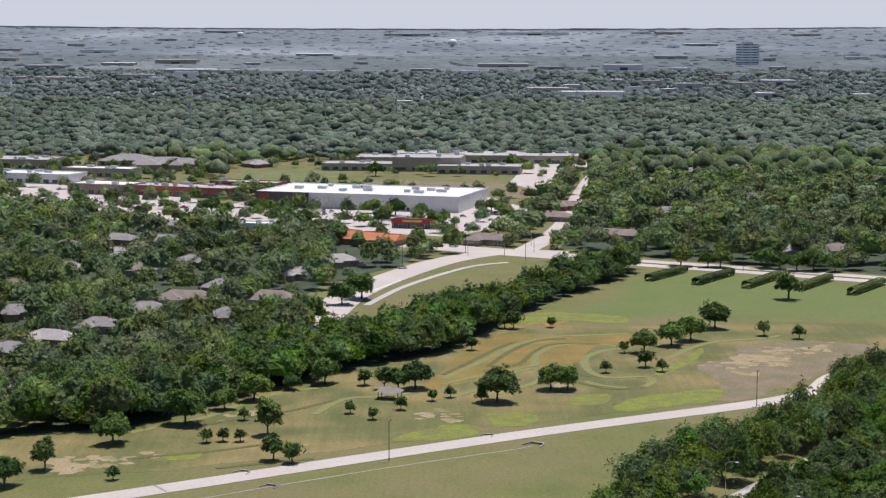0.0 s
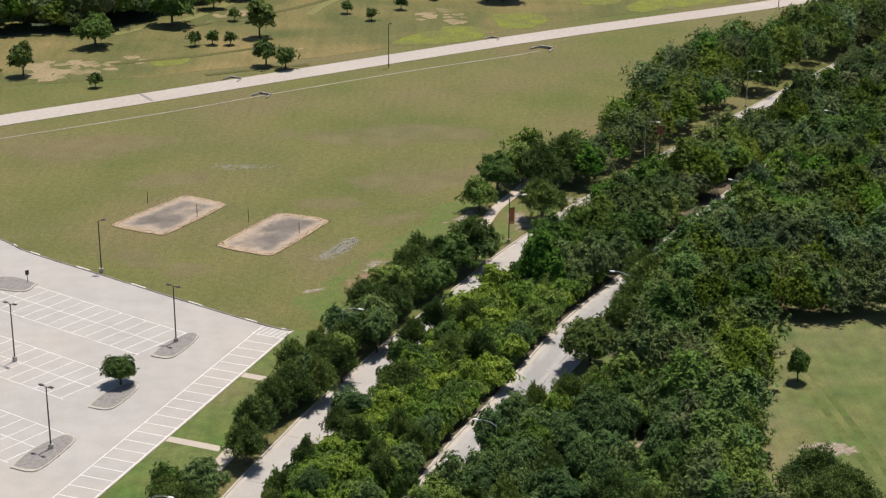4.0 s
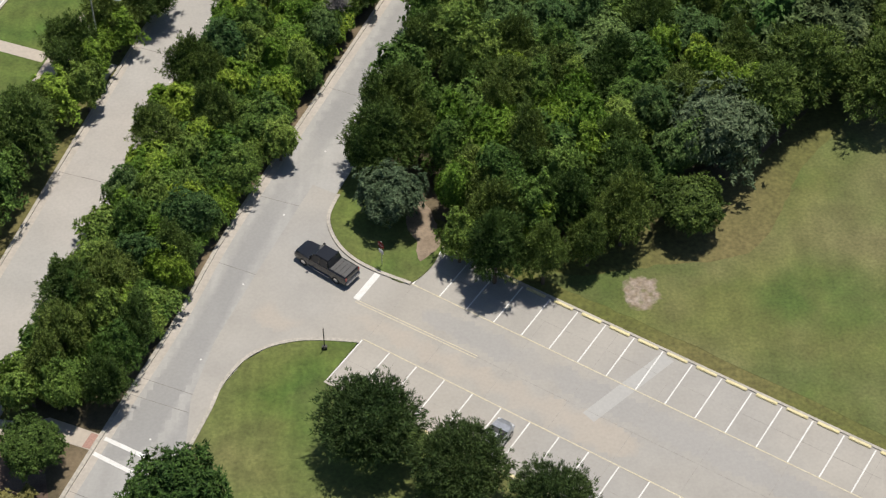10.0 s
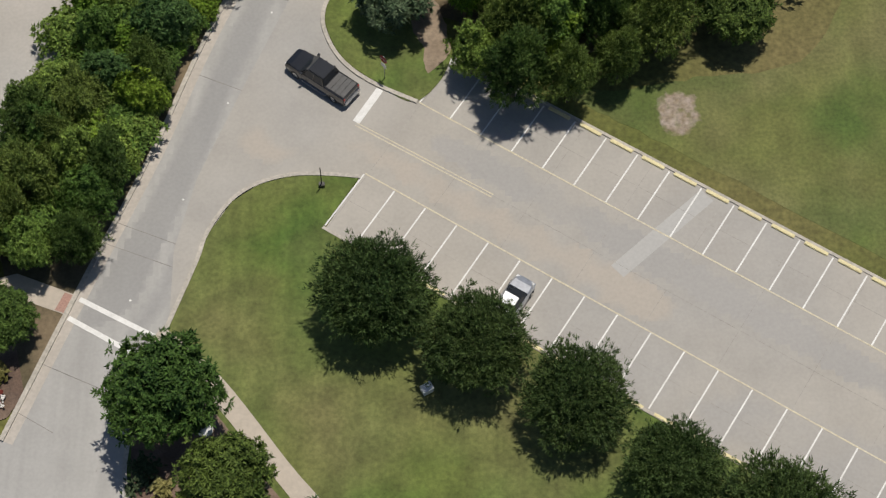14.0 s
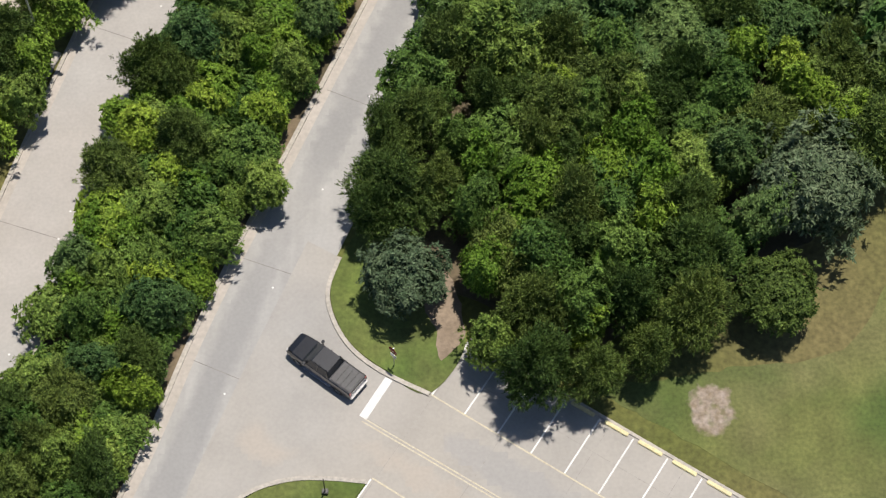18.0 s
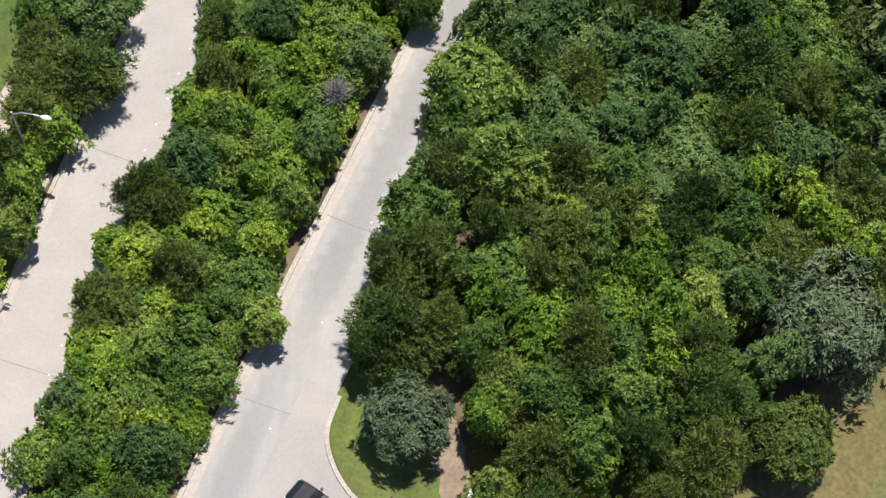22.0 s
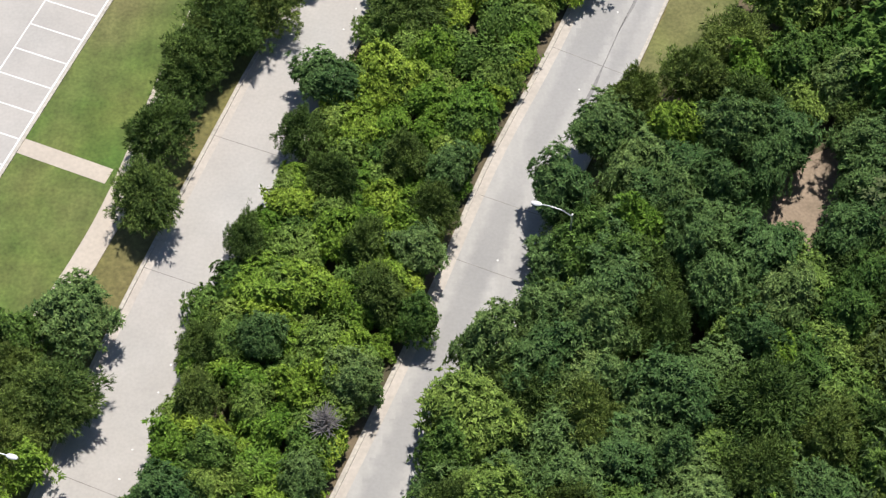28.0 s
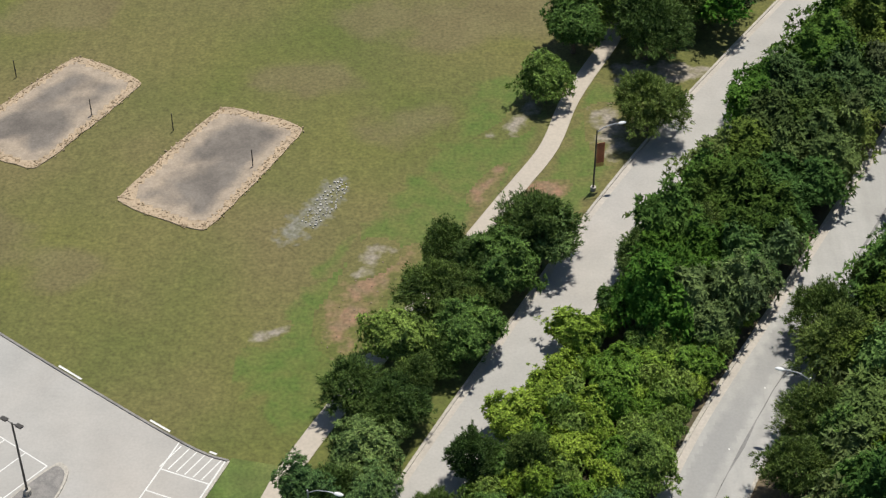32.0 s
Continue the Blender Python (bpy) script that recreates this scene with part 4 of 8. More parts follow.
NK = smooth([wlot(0, 0), wlot(0.4, 4.8), wlot(4.5, 20.9), wlot(9.7, 39.6), wlot(14.5, 57), wlot(18.5, 66), wlot(30, 95)], 6)
setting("west_lot_pavement", slab(NK + [wlot(-20, 110), wlot(-130, 110), wlot(-130, 0)], -0.2, 0.05), CONCRETE_PALE, "bright pale concrete parking lot", "parking lot")
setting("kerb_west_lot_north", ribbon(offset(NK, -0.08), offset(NK, 0.14), -0.1, 0.17), mat("kerb_tar_edge", (0.16, 0.15, 0.14), (0.30, 0.28, 0.26), 0.3, 3.0), "dark-edged kerb between lot and grass", "kerb")
ek = [wlot(0, -0.05), wlot(-130, -0.05)]
setting("kerb_west_lot_east", ribbon(offset(ek, -0.12), offset(ek, 0.12), -0.1, 0.17), KERB, "pale kerb beside the stalls", "kerb")
setting("grass_strip_west", slab([wlot(0.5, -0.1), wlot(-130, -0.1), wlot(-130, -3.2)] + [p for p in offset(WALK_C, -1.05) if p[1] < 279], -0.1, 0.07), LAWN, "green grass strip between lot and sidewalk", "grass")
wm = thing("west_lot_markings", 0, 0, 0, 0, "fresh white stall lines on pale concrete", "road marking")
wm["kind"] = "structure"
for k in range(24):
    line_at("stall_line", (-3.1 - 2.743 * k, 0.2), (-3.1 - 2.743 * k, 5.2), 0.13, 0.058, PAINT, wm, wlot)
line_at("stall_edge_line", (0.4, 5.25), (-110, 5.25), 0.13, 0.060, PAINT, wm, wlot)
line_at("kerb_line", (0, 0.28), (-110, 0.28), 0.16, 0.060, PAINT, wm, wlot)
for k in range(6):
    line_at("hatch_line", (0.1 - 0.0 * k, 0.6 + 0.85 * k), (-2.9, 1.2 + 0.85 * k), 0.12, 0.058, PAINT, wm, wlot)
NKm = offset(NK, 0.45)
for i in range(3, len(NKm) - 2, 4):
    line_at("kerb_dash", NKm[i], NKm[i + 1], 0.22, 0.058, PAINT, wm, ident)
E1, E2 = Vector((-0.817, 0.576)), Vector((-0.576, -0.817))
for start, n in (((-40.0, 278.3), 13), ((-48.2, 263.0), 9), ((-51.6, 243.8), 8)):
    S0 = Vector(start)
    bay = lambda a, b: tuple(S0 + E1 * a + E2 * b)
    for k in range(n + 1):
        line_at("stall_line", (2.743 * k, 0), (2.743 * k + 0.6, 10.2), 0.12, 0.058, PAINT, wm, bay)
    for b in (0, 5.1, 10.2):
        line_at("row_line", (0, b), (2.743 * n, b), 0.12, 0.060, PAINT, wm, bay)


def island(name, a0, a1, b0, b1, label):
    pts = [wlot(a0, (b0 + b1) / 2 + 1.2), wlot(a0 + 0.6, b0), wlot((a0 + a1) / 2 + 1, b0 - 0.3), wlot(a1 - 1, b0 + 0.2), wlot(a1, (b0 + b1) / 2 - 0.6), wlot(a1 - 0.5, b1 - 1.4), wlot((a0 + a1) / 2, b1), wlot(a0 + 0.8, b1 - 0.1)]
    line = smooth(pts, 6, closed=True)
    ob = setting(name, slab(line, -0.05, 0.2), KERB, label, "parking island")
    c = Vector((sum(p[0] for p in line) / len(line), sum(p[1] for p in line) / len(line)))
    part("gravel", slab([tuple(c + (Vector(p) - c) * 0.9) for p in line], 0.1, 0.215), GRAVEL, ob, "grey gravel bed")


island("lot_island_1", -16.3, -6.0, 12.3, 15.8, "kerbed gravel island with a lamp post")
island("lot_island_2", -34.8, -25.3, 11.6, 15.2, "kerbed gravel island with a round tree")
island("lot_island_3", -54.2, -43.0, 11.0, 15.0, "kerbed gravel island with a lamp post")
island("lot_island_4", -2.0, 3.6, 47.5, 56.0, "kerbed gravel island with a small sign")
for k, a in enumerate((-17.2, -39.3, -68.5)):
    p0, p1 = wlot(a, -0.1), wlot(a - 0.1, -8.2 if k else -6.4)
    L = [p0, p1]
    setting(f"connector_walk_{k + 1}", ribbon(offset(L, -0.75), offset(L, 0.75), -0.1, 0.085), WALK, "short concrete walk from the lot to the sidewalk", "path")

# ---- sand courts and worn ground on the field ----
SILT = mat("silt_over_sand", (0.40, 0.325, 0.245), (0.33, 0.27, 0.21), 0.4, 4.0, 0.95, bump=0.3, grit=0.15, over=((0.135, 0.118, 0.102), (0.215, 0.188, 0.16), 0.16, 1.0), patchy=(0.8, 0.15))
WEED = mat("dry_weed_clods", (0.29, 0.215, 0.13), (0.38, 0.30, 0.20), 1.5, 6.0, 0.95)


def court(name, c):
    for _ in range(3):
        c = [(a[0] + (b[0] - a[0]) * f, a[1] + (b[1] - a[1]) * f) for a, b in zip(c, c[1:] + c[:1]) for f in ((0.07, 0.93) if len(c) == 4 else (0.25, 0.75))]
    cx, cy = sum(p[0] for p in c) / len(c), sum(p[1] for p in c) / len(c)
    rim = []
    for a, b in zip(c, c[1:] + c[:1]):
        n = max(1, int(math.hypot(b[0] - a[0], b[1] - a[1]) / 0.8))
        for j in range(n):
            x, y = a[0] + (b[0] - a[0]) * j / n, a[1] + (b[1] - a[1]) * j / n
            w = noise.noise_vector((x * 0.7, y * 0.7, 5))
            rim.append((x + w.x * 0.18, y + w.y * 0.18))
    ob = setting(name, slab(rim, -0.1, 0.12), SAND, "sunken sand court with a tan ragged rim", "sand court")
    inner = [(cx + (x - cx) * 0.88, cy + (y - cy) * 0.92) for x, y in rim]
    silt = worn("silt", inner[::3], 0.135, SILT, "dark dried silt over sand", "", 2.4, 0.5)
    silt.parent = ob
    rng = random.Random(cx)
    lip = bmesh.new()
    for x, y in rim:
        for _ in range(10):
            f = rng.choice((0.9, 0.96)) + rng.uniform(-0.025, 0.025)
            px, py, s = cx + (x - cx) * f + rng.uniform(-0.4, 0.4), cy + (y - cy) * (f + 0.02) + rng.uniform(-0.4, 0.4), rng.uniform(0.03, 0.12)
            slab([(px + s * math.cos(t) * rng.uniform(0.7, 1.2), py + s * math.sin(t)) for t in (0, 1.2, 2.4, 3.7, 5)], 0.1, 0.13 + s * 0.7, lip)
    tagged(part("clods", lip, WEED, ob, "dry brown weeds and clods"), kind="stuff")


court("sand_court_1", [(-49.0, 343.9), (-40.0, 338.4), (-49.6, 321.2), (-60.6, 326.4)])
court("sand_court_2", [(-30.6, 334.2), (-20.5, 330.0), (-29.8, 311.0), (-40.5, 316.3)])
for x, y in ((-55.3, 339.0), (-45.2, 331.6), (-35.6, 329.0), (-26.0, 322.6)):
    e = thing("net_post", x, y, 0, 0, "thin dark steel net post at the sand court", "net post", "net posts")
    part("pole", tube([(0, 0, 0), (0, 0, 2.4)], 0.06), BRONZE, e)
    part("winch", boxm(-0.06, 0.1, -0.05, 0.05, 0.9, 1.15), BRONZE, e)
worn("rubble_patch", [(-23.6, 310.8), (-22.2, 309.0), (-19.6, 309.4), (-15.9, 314.5), (-14.8, 320.0), (-16.2, 322.2), (-18.5, 320.6), (-21.2, 316.0)], 0.02, TURF_STONY, "strip of grey broken stone and silt in the grass", width=1.9, cell=0.3)
def stones(name, poly, gap, lo, hi, material, label, seed):
    rg, bm = random.Random(seed), bmesh.new()
    for x, y in scatter(poly, gap, seed):
        s, t0 = rg.uniform(lo, hi), rg.uniform(0, 6)
        slab([(x + s * math.cos(t0 + t) * rg.uniform(0.6, 1.2), y + s * math.sin(t0 + t) * rg.uniform(0.6, 1.2)) for t in (0, 1.3, 2.5, 3.8, 5.1)], 0.02, 0.06 + s * 0.5, bm)
    return tagged(obj(name, bm, material), label, "rubble", kind="stuff")


stones("rubble_stones", [(-20.0, 313.5), (-18.4, 317.6), (-16.4, 321.0), (-15.3, 319.6), (-16.6, 315.2), (-18.6, 312.2)], 0.36, 0.05, 0.19, mat("pale_stone", (0.46, 0.44, 0.41), (0.30, 0.29, 0.26), 1.2, 6.0), "broken pale stones strewn in the grass", 71)
stones("soil_clods", [(-16.5, 295), (-15.4, 300.2), (-12.9, 306.5), (-9.4, 308.5), (-8.0, 305), (-10.4, 299.6), (-11.8, 294.6), (-14.6, 291)], 0.9, 0.03, 0.09, SOIL, "grey and brown clods on worn soil", 72)
stones("scar_stones", [(-46, 361.4), (-38, 363.4), (-32, 361), (-36, 359.6), (-43, 359.4)], 1.2, 0.06, 0.18, RUBBLE, "small grey stones in the grass", 73)
worn("field_scar", [(-49, 362), (-42, 365), (-34, 363.5), (-30, 360.5), (-36, 358), (-45, 358)], 0.012, TURF_STONY, "thin grey weedy scar in the field", width=5.0)
worn("path_lawn", [p for p in offset(WALK_C, -0.4) if 280 < p[1] < 345][::3] + [p for p in offset(WALK_C, -12) if 283 < p[1] < 342][::-3], 0.009, TURF_GREEN, "greener mown grass along the sidewalk", "grass", 2.6, 0.9)
worn("kerb_lawn", [p for p in offset(LR_W, -0.35) if 305 < p[1] < 345][::3] + [p for p in offset(WALK_C, 0.8) if 305 < p[1] < 340][::-3], 0.013, TURF_GREEN, "greener grass between walk and road", "grass", 2.0, 0.6)
for pts in ([(-22, 352), (-10, 360), (8, 362), (12, 350), (-2, 343), (-16, 344)], [(-66, 350), (-54, 360), (-44, 356), (-46, 347), (-58, 344)], [(-34, 342), (-22, 346), (-12, 341), (-18, 334), (-30, 337)], [(-58, 318), (-44, 313), (-36, 306), (-44, 300), (-58, 308)], [(-40, 384), (-10, 392), (16, 388), (4, 376), (-24, 374)], [(-18, 332), (-8, 338), (-2, 332), (-8, 324), (-16, 325)], [(-90, 372), (-70, 384), (-52, 380), (-62, 368), (-80, 362)]):
    worn("browned_grass", pts, 0.007, TURF_BROWN, "browned dry patch of the mown field", "grass", 5.0, 1.2)
worn("hedge_lawn", [(30, 652), (62, 712), (92, 792), (190, 745), (210, 690), (170, 648), (110, 660), (60, 650)], 0.02, TURF_GREEN, "greener mown lawn around the hedges", "grass", 14.0, 4.0)
worn("weedy_green", [(-20, 306), (-16.5, 309.5), (-13.8, 313), (-13.6, 309), (-16, 304.5), (-18.6, 303)], 0.016, TURF_GREEN, "bright weedy grass beside the rubble", "grass", 2.0, 0.5)
worn("red_soil", [(-13.6, 310.0), (-9.8, 309.6), (-7.0, 310.5), (-7.4, 305.8), (-9.4, 302.3), (-11.2, 297.3), (-13.0, 292.6), (-16.2, 293.0), (-17.9, 298.0), (-16.0, 303.4)], 0.019, TURF_RED, "reddish worn soil beside the sidewalk", width=3.0)
worn("grey_soil", [(-14.6, 309.6), (-11.6, 311.4), (-9.0, 309.4), (-10.6, 305.4), (-14.6, 304.0)], 0.023, TURF_PALE, "pale grey worn soil in the grass", width=3.0)
worn("worn_soil", [(-24.4, 295.0), (-22.2, 294.0), (-19.6, 296.2), (-19.6, 298.2), (-22.3, 297.7)], 0.02, TURF_PALE, "small bare patch in the grass", width=1.7, cell=0.3)
worn("path_soil", [(3.5, 337.2), (7.0, 337.0), (5.4, 332.2), (3.4, 328.6), (-2.4, 328.0), (0.6, 331.4)], 0.02, TURF_PALE, "pale worn soil along the path", width=2.4)
worn("path_soil_red", [(-3.0, 317.6), (-0.2, 323.0), (2.2, 324.0), (0.8, 319.4), (-1.0, 315.6)], 0.021, TURF_RED, "reddish worn soil by the path", width=1.8, cell=0.3)
worn("path_soil_east", [(10.4, 334.6), (15.1, 335.4), (16.6, 328.2), (13.2, 323.2), (10.6, 326.7)], 0.021, TURF_PALE, "pale worn soil by the lamp with a banner", width=3.0)
worn("path_soil_south", [(3.4, 320.4), (8.5, 321.2), (7.9, 318.0), (4.0, 317.4)], 0.022, TURF_RED, "reddish worn soil between walk and road", width=0.9, cell=0.3)
worn("tree_soil", [(13.4, 343.0), (17.2, 344.4), (26.4, 343.2), (21.7, 338.6), (15.2, 337.2)], 0.02, TURF_PALE, "pale worn soil under the trees", width=1.5)

# ---- far park road, swale and meadow ----
FAR_ROAD = smooth([(-260, 285), (-160, 350), (-97.8, 390.5), (-63.6, 412.3), (-12, 446.2), (32.4, 474), (92, 508), (112, 524)], 6)
setting("park_drive", ribbon(offset(FAR_ROAD, -3.9), offset(FAR_ROAD, 3.9), -0.2, 0.08), CONCRETE_FAR, "long pale pinkish concrete park drive", "road")
FAR_PATH = smooth([(108, 521), (114, 534), (119, 545), (126, 555), (140, 566), (165, 580)], 5)
setting("park_path", ribbon(offset(FAR_PATH, -1.7), offset(FAR_PATH, 1.7), -0.2, 0.07), WALK, "narrow pale path turning off the drive", "path")
SWALE = smooth([(-200, 312), (-110, 368), (-61.5, 398.3), (-41.4, 412.4), (-11.7, 432.3), (16.7, 449.5), (23, 454)], 6)
setting("drainage_gutter", ribbon(offset(SWALE, -0.3), offset(SWALE, 0.3), -0.2, 0.05), mat("stained_gutter", (0.33, 0.29, 0.23), (0.24, 0.22, 0.15), 0.15, 2.0, 0.95), "thin concrete drainage gutter in the grass", "gutter")
line_at("drive_joint", (-68.6, 413.5), (-65.0, 407.8), 0.8, 0.09, TAR, setting("drive_repair", slab([(-66.9, 411), (-66.3, 411), (-66.3, 410.6)], 0.07, 0.085), TAR, "dark expansion joint across the drive", "road repair"), ident)


def culvert(x, y, turn, s=1.0):
    e = thing("culvert", x, y, 0, turn, "small concrete culvert mouth in the grass", "culvert", "culverts")
    e.scale = (s, s, s)
    part("headwall", boxm(-1.6, 1.6, 0.9, 1.2, 0, 0.55, bevel=0.03), CONCRETE_PALE, e)
    for sx in (-1, 1):
        b = bmesh.new()
        slab([(sx * 1.5, 1.0), (sx * 1.7, 1.0), (sx * 2.3, -1.6), (sx * 2.1, -1.6)], 0, 0.4, b)
        part("wing_wall", b, CONCRETE_PALE, e)
    # dark panel on the solid headwall paints the shade of an opening
    part("mouth", boxm(-1.2, 1.2, 0.85, 0.9, 0.02, 0.42), JOINT, e, "dark opening")


culvert(24.2, 455.4, -32, 1.2)
culvert(-41.0, 412.6, -30, 0.9)
culvert(-49.0, 426.3, -30, 0.9)
culvert(12, 466, -30, 0.8)
MEADOW_POLY = [(-150, 395), (-98, 420), (-64, 430), (-12, 458), (30, 484), (90, 518), (112, 548), (150, 590), (170, 640), (120, 650), (60, 640), (30, 650), (5, 600), (-28, 556), (-48, 532), (-66, 510), (-84, 476), (-118, 462), (-160, 440)]
patch("meadow", MEADOW_POLY, 0.03, MEADOW, "rough meadow with straw-coloured and green patches", "meadow", 2.0, 31)
patch("meadow_brown", [(83.9, 568.0), (94.1, 578.7), (102.5, 599.0), (125.5, 612.2), (145.4, 601.6), (136.8, 576.1), (124.4, 559.0), (96.0, 521.1), (82.0, 510.0), (84.8, 534.9), (82.3, 556.8)], 0.036, MEADOW_BROWN, "dry brown patch of meadow", "meadow", 3.8, 32)
patch("meadow_ochre", [(-6.8, 528.3), (-0.1, 556.0), (7.4, 589.8), (17.2, 617.7), (30.7, 625.7), (41.2, 621.3), (66.9, 626.1), (61.8, 602.9), (51.0, 597.5), (43.6, 567.6), (28.9, 562.7), (11.5, 542.8), (-0.1, 530.8)], 0.036, MEADOW_TALL, "ochre-brown tall meadow grass", "meadow", 2.5, 33)
mottle("meadow_rust", [(13.8, 615.4), (20.4, 638.5), (30.8, 658.2), (46.0, 654.6), (43.7, 635.2), (24.1, 627.9)], 0.041, MEADOW_RUST, "rust-tinted strip of meadow", "meadow", 1.5, 34)
for k, pts in enumerate((
    [(50.0, 506.7), (62.3, 519.2), (82.7, 528.3), (80.9, 513.1), (64.6, 502.3), (51.1, 496.3)],
    [(-0.1, 479.0), (10.1, 477.1), (8.4, 464.6), (-0.1, 462.6)],
    [(12.7, 492.4), (24.3, 493.2), (26.4, 482.7), (15.3, 477.1)],
    [(40.0, 519.0), (50.1, 519.9), (46.8, 506.7), (37.4, 506.6)],
    [(79.1, 577.5), (89.4, 597.9), (84.0, 577.6), (70.9, 552.2), (66.0, 550.3)],
    [(-12.5, 464.4), (-1.6, 473.6), (-0.5, 462.6), (-10.3, 458.1)],
    [(-71.1, 443.8), (-62.1, 447.4), (-62.9, 439.8), (-69.2, 438.0)],
    [(20.5, 642.1), (37.2, 672.5), (67.9, 663.8), (64.8, 647.4), (46.0, 654.6)])):
    patch("meadow_green", pts, 0.046 + 0.001 * k, MEADOW_GREEN, "bright yellow-green weeds in the meadow", "meadow", 2.4, 40 + k)
for k, pts in enumerate((
    [(91.2, 568.0), (106.1, 598.0), (118.3, 595.0), (107.7, 558.9), (94.1, 548.8)],
    [(124.2, 605.6), (138.0, 609.0), (131.4, 591.1), (118.9, 584.9)],
    [(-106.3, 447.0), (-84.0, 451.4), (-70.4, 445.5), (-84.5, 428.4), (-101.1, 424.5)],
    [(-36.3, 455.4), (-25.5, 454.3), (-26.4, 445.9), (-36.5, 447.0)],
    [(-9.0, 492.2), (-0.5, 499.5), (-0.1, 483.8), (-7.3, 482.4)],
    [(-0.1, 497.3), (6.2, 487.4), (7.2, 482.5), (-0.1, 480.4)],
    [(84.3, 570.8), (90.8, 573.8), (87.5, 559.6), (82.6, 558.6)],
    [(-63.9, 491.7), (-50.1, 501.3), (-50.1, 491.8), (-62.6, 481.9)],
    [(22.8, 531.0), (37.9, 537.0), (36.9, 523.0), (24.5, 520.5)])):
    mottle("meadow_straw", pts, 0.056 + 0.001 * k, MEADOW_STRAW, "pale straw patch in the meadow", "meadow", 2.2, 50 + k)
for k, pts in enumerate((
    [(-80.0, 439.6), (-68.4, 444.4), (-58.4, 448.6), (-46.5, 455.4), (-37.8, 456.1)],
    [(-56.1, 430.2), (-43.7, 435.9), (-32.7, 440.0)],
    [(-69.7, 473.1), (-58.8, 484.7), (-43.1, 497.0), (-31.2, 512.1)],
    [(-0.1, 549.7), (7.2, 567.2), (19.1, 597.1), (24.6, 607.8)],
    [(13.0, 556.1), (24.3, 567.4), (30.9, 590.0), (38.7, 604.8), (54.3, 604.9)],
    [(14.5, 563.5), (22.6, 589.9), (32.5, 610.1), (43.3, 615.7)],
    [(43.3, 570.4), (43.7, 551.9), (46.7, 546.6)],
    [(42.5, 537.1), (50.9, 528.0), (61.5, 531.4)])):
    L = smooth(pts, 8)
    setting(f"tall_grass_{k + 1}", ribbon(offset(L, -0.9), offset(L, 0.9), 0.0, 0.1 + 0.001 * k), MEADOW_SHADE, "dark uncut grass edging a mown track", "meadow")
for k, pts in enumerate((
    [(-0.1, 543.6), (8.4, 562.5), (18.8, 586.9), (26.4, 604.6), (39.6, 619.0), (53.1, 622.5), (66.1, 626.1)],
    [(-0.1, 535.0), (11.6, 548.1), (26.4, 562.7), (29.7, 567.4), (31.1, 584.0), (38.5, 600.5), (51.6, 604.9), (62.6, 597.6)],
    [(61.3, 597.6), (53.0, 590.3), (47.7, 580.2), (46.0, 567.6), (46.9, 554.6), (51.4, 545.8), (63.3, 546.8), (64.6, 539.0), (59.0, 529.7), (49.1, 532.9), (43.9, 539.7)],
    [(-0.1, 512.4), (11.2, 528.4), (21.2, 551.7), (28.8, 560.9)],
    [(74.1, 577.5), (90.5, 605.3), (111.9, 616.4), (119.6, 622.1)],
    [(-84.2, 469.0), (-75.5, 478.4), (-67.4, 486.7), (-58.9, 504.2), (-49.6, 519.8), (-35.9, 530.5)],
    [(-36.4, 492.0), (-29.1, 512.1), (-18.3, 516.9), (-7.2, 522.6)],
    [(32.6, 563.7), (30.4, 543.0), (22.7, 528.5), (13.3, 517.2)])):
    L = smooth(pts, 8)
    setting(f"mown_track_{k + 1}", ribbon(offset(L, -1.3), offset(L, 1.3), 0.0, 0.09 + 0.001 * k), MEADOW_TRACK, "mown green track winding through the meadow", "track")

# ---- streets beyond the creek ----
STREET = smooth([(-150, 520), (-100, 575), (-70, 604), (-53, 630), (-45, 665), (-38, 715), (-22, 770), (2, 826), (30, 856), (60, 852)], 6)
setting("street_curved", ribbon(offset(STREET, -8), offset(STREET, 8), -0.2, 0.1), CONCRETE_FAR, "wide pale concrete street in a long curve", "road")
CROSSTOWN = smooth([(-170, 1010), (-100, 960), (-40, 905), (10, 868), (60, 838), (91, 817), (140, 791), (191, 761), (300, 700), (420, 630)], 6)
setting("street_crosstown", ribbon(offset(CROSSTOWN, -11), offset(CROSSTOWN, 11), -0.2, 0.12), CONCRETE_FAR, "broad divided concrete street", "road")
medn = [p for p in CROSSTOWN if p[0] > 85]
setting("street_median", ribbon(offset(medn, -1.6), offset(medn, 1.6), 0.0, 0.25), MEADOW, "dry grass median between the lanes", "grass")
NORTH = smooth([(40, 862), (58, 930), (72, 1010), (80, 1080), (92, 1170), (110, 1300)], 6)
setting("street_north", ribbon(offset(NORTH, -6), offset(NORTH, 6), -0.2, 0.11), CONCRETE_FAR, "pale street running north past the shops", "road")
PATHC = smooth([(-30, 690), (-18, 735), (-2, 775), (14, 805), (30, 818)], 6)
setting("street_path", ribbon(offset(PATHC, -1.5), offset(PATHC, 1.5), -0.1, 0.14), CONCRETE_PALE, "curved pale path beside the street", "path")
line_at("turn_line", (-30, 725), (-18, 760), 0.5, 0.13, PAINT, setting("street_marking", slab([(-34, 700), (-33, 700), (-33, 701)], 0.1, 0.125), PAINT, "white lane markings on the street", "road marking"), ident)
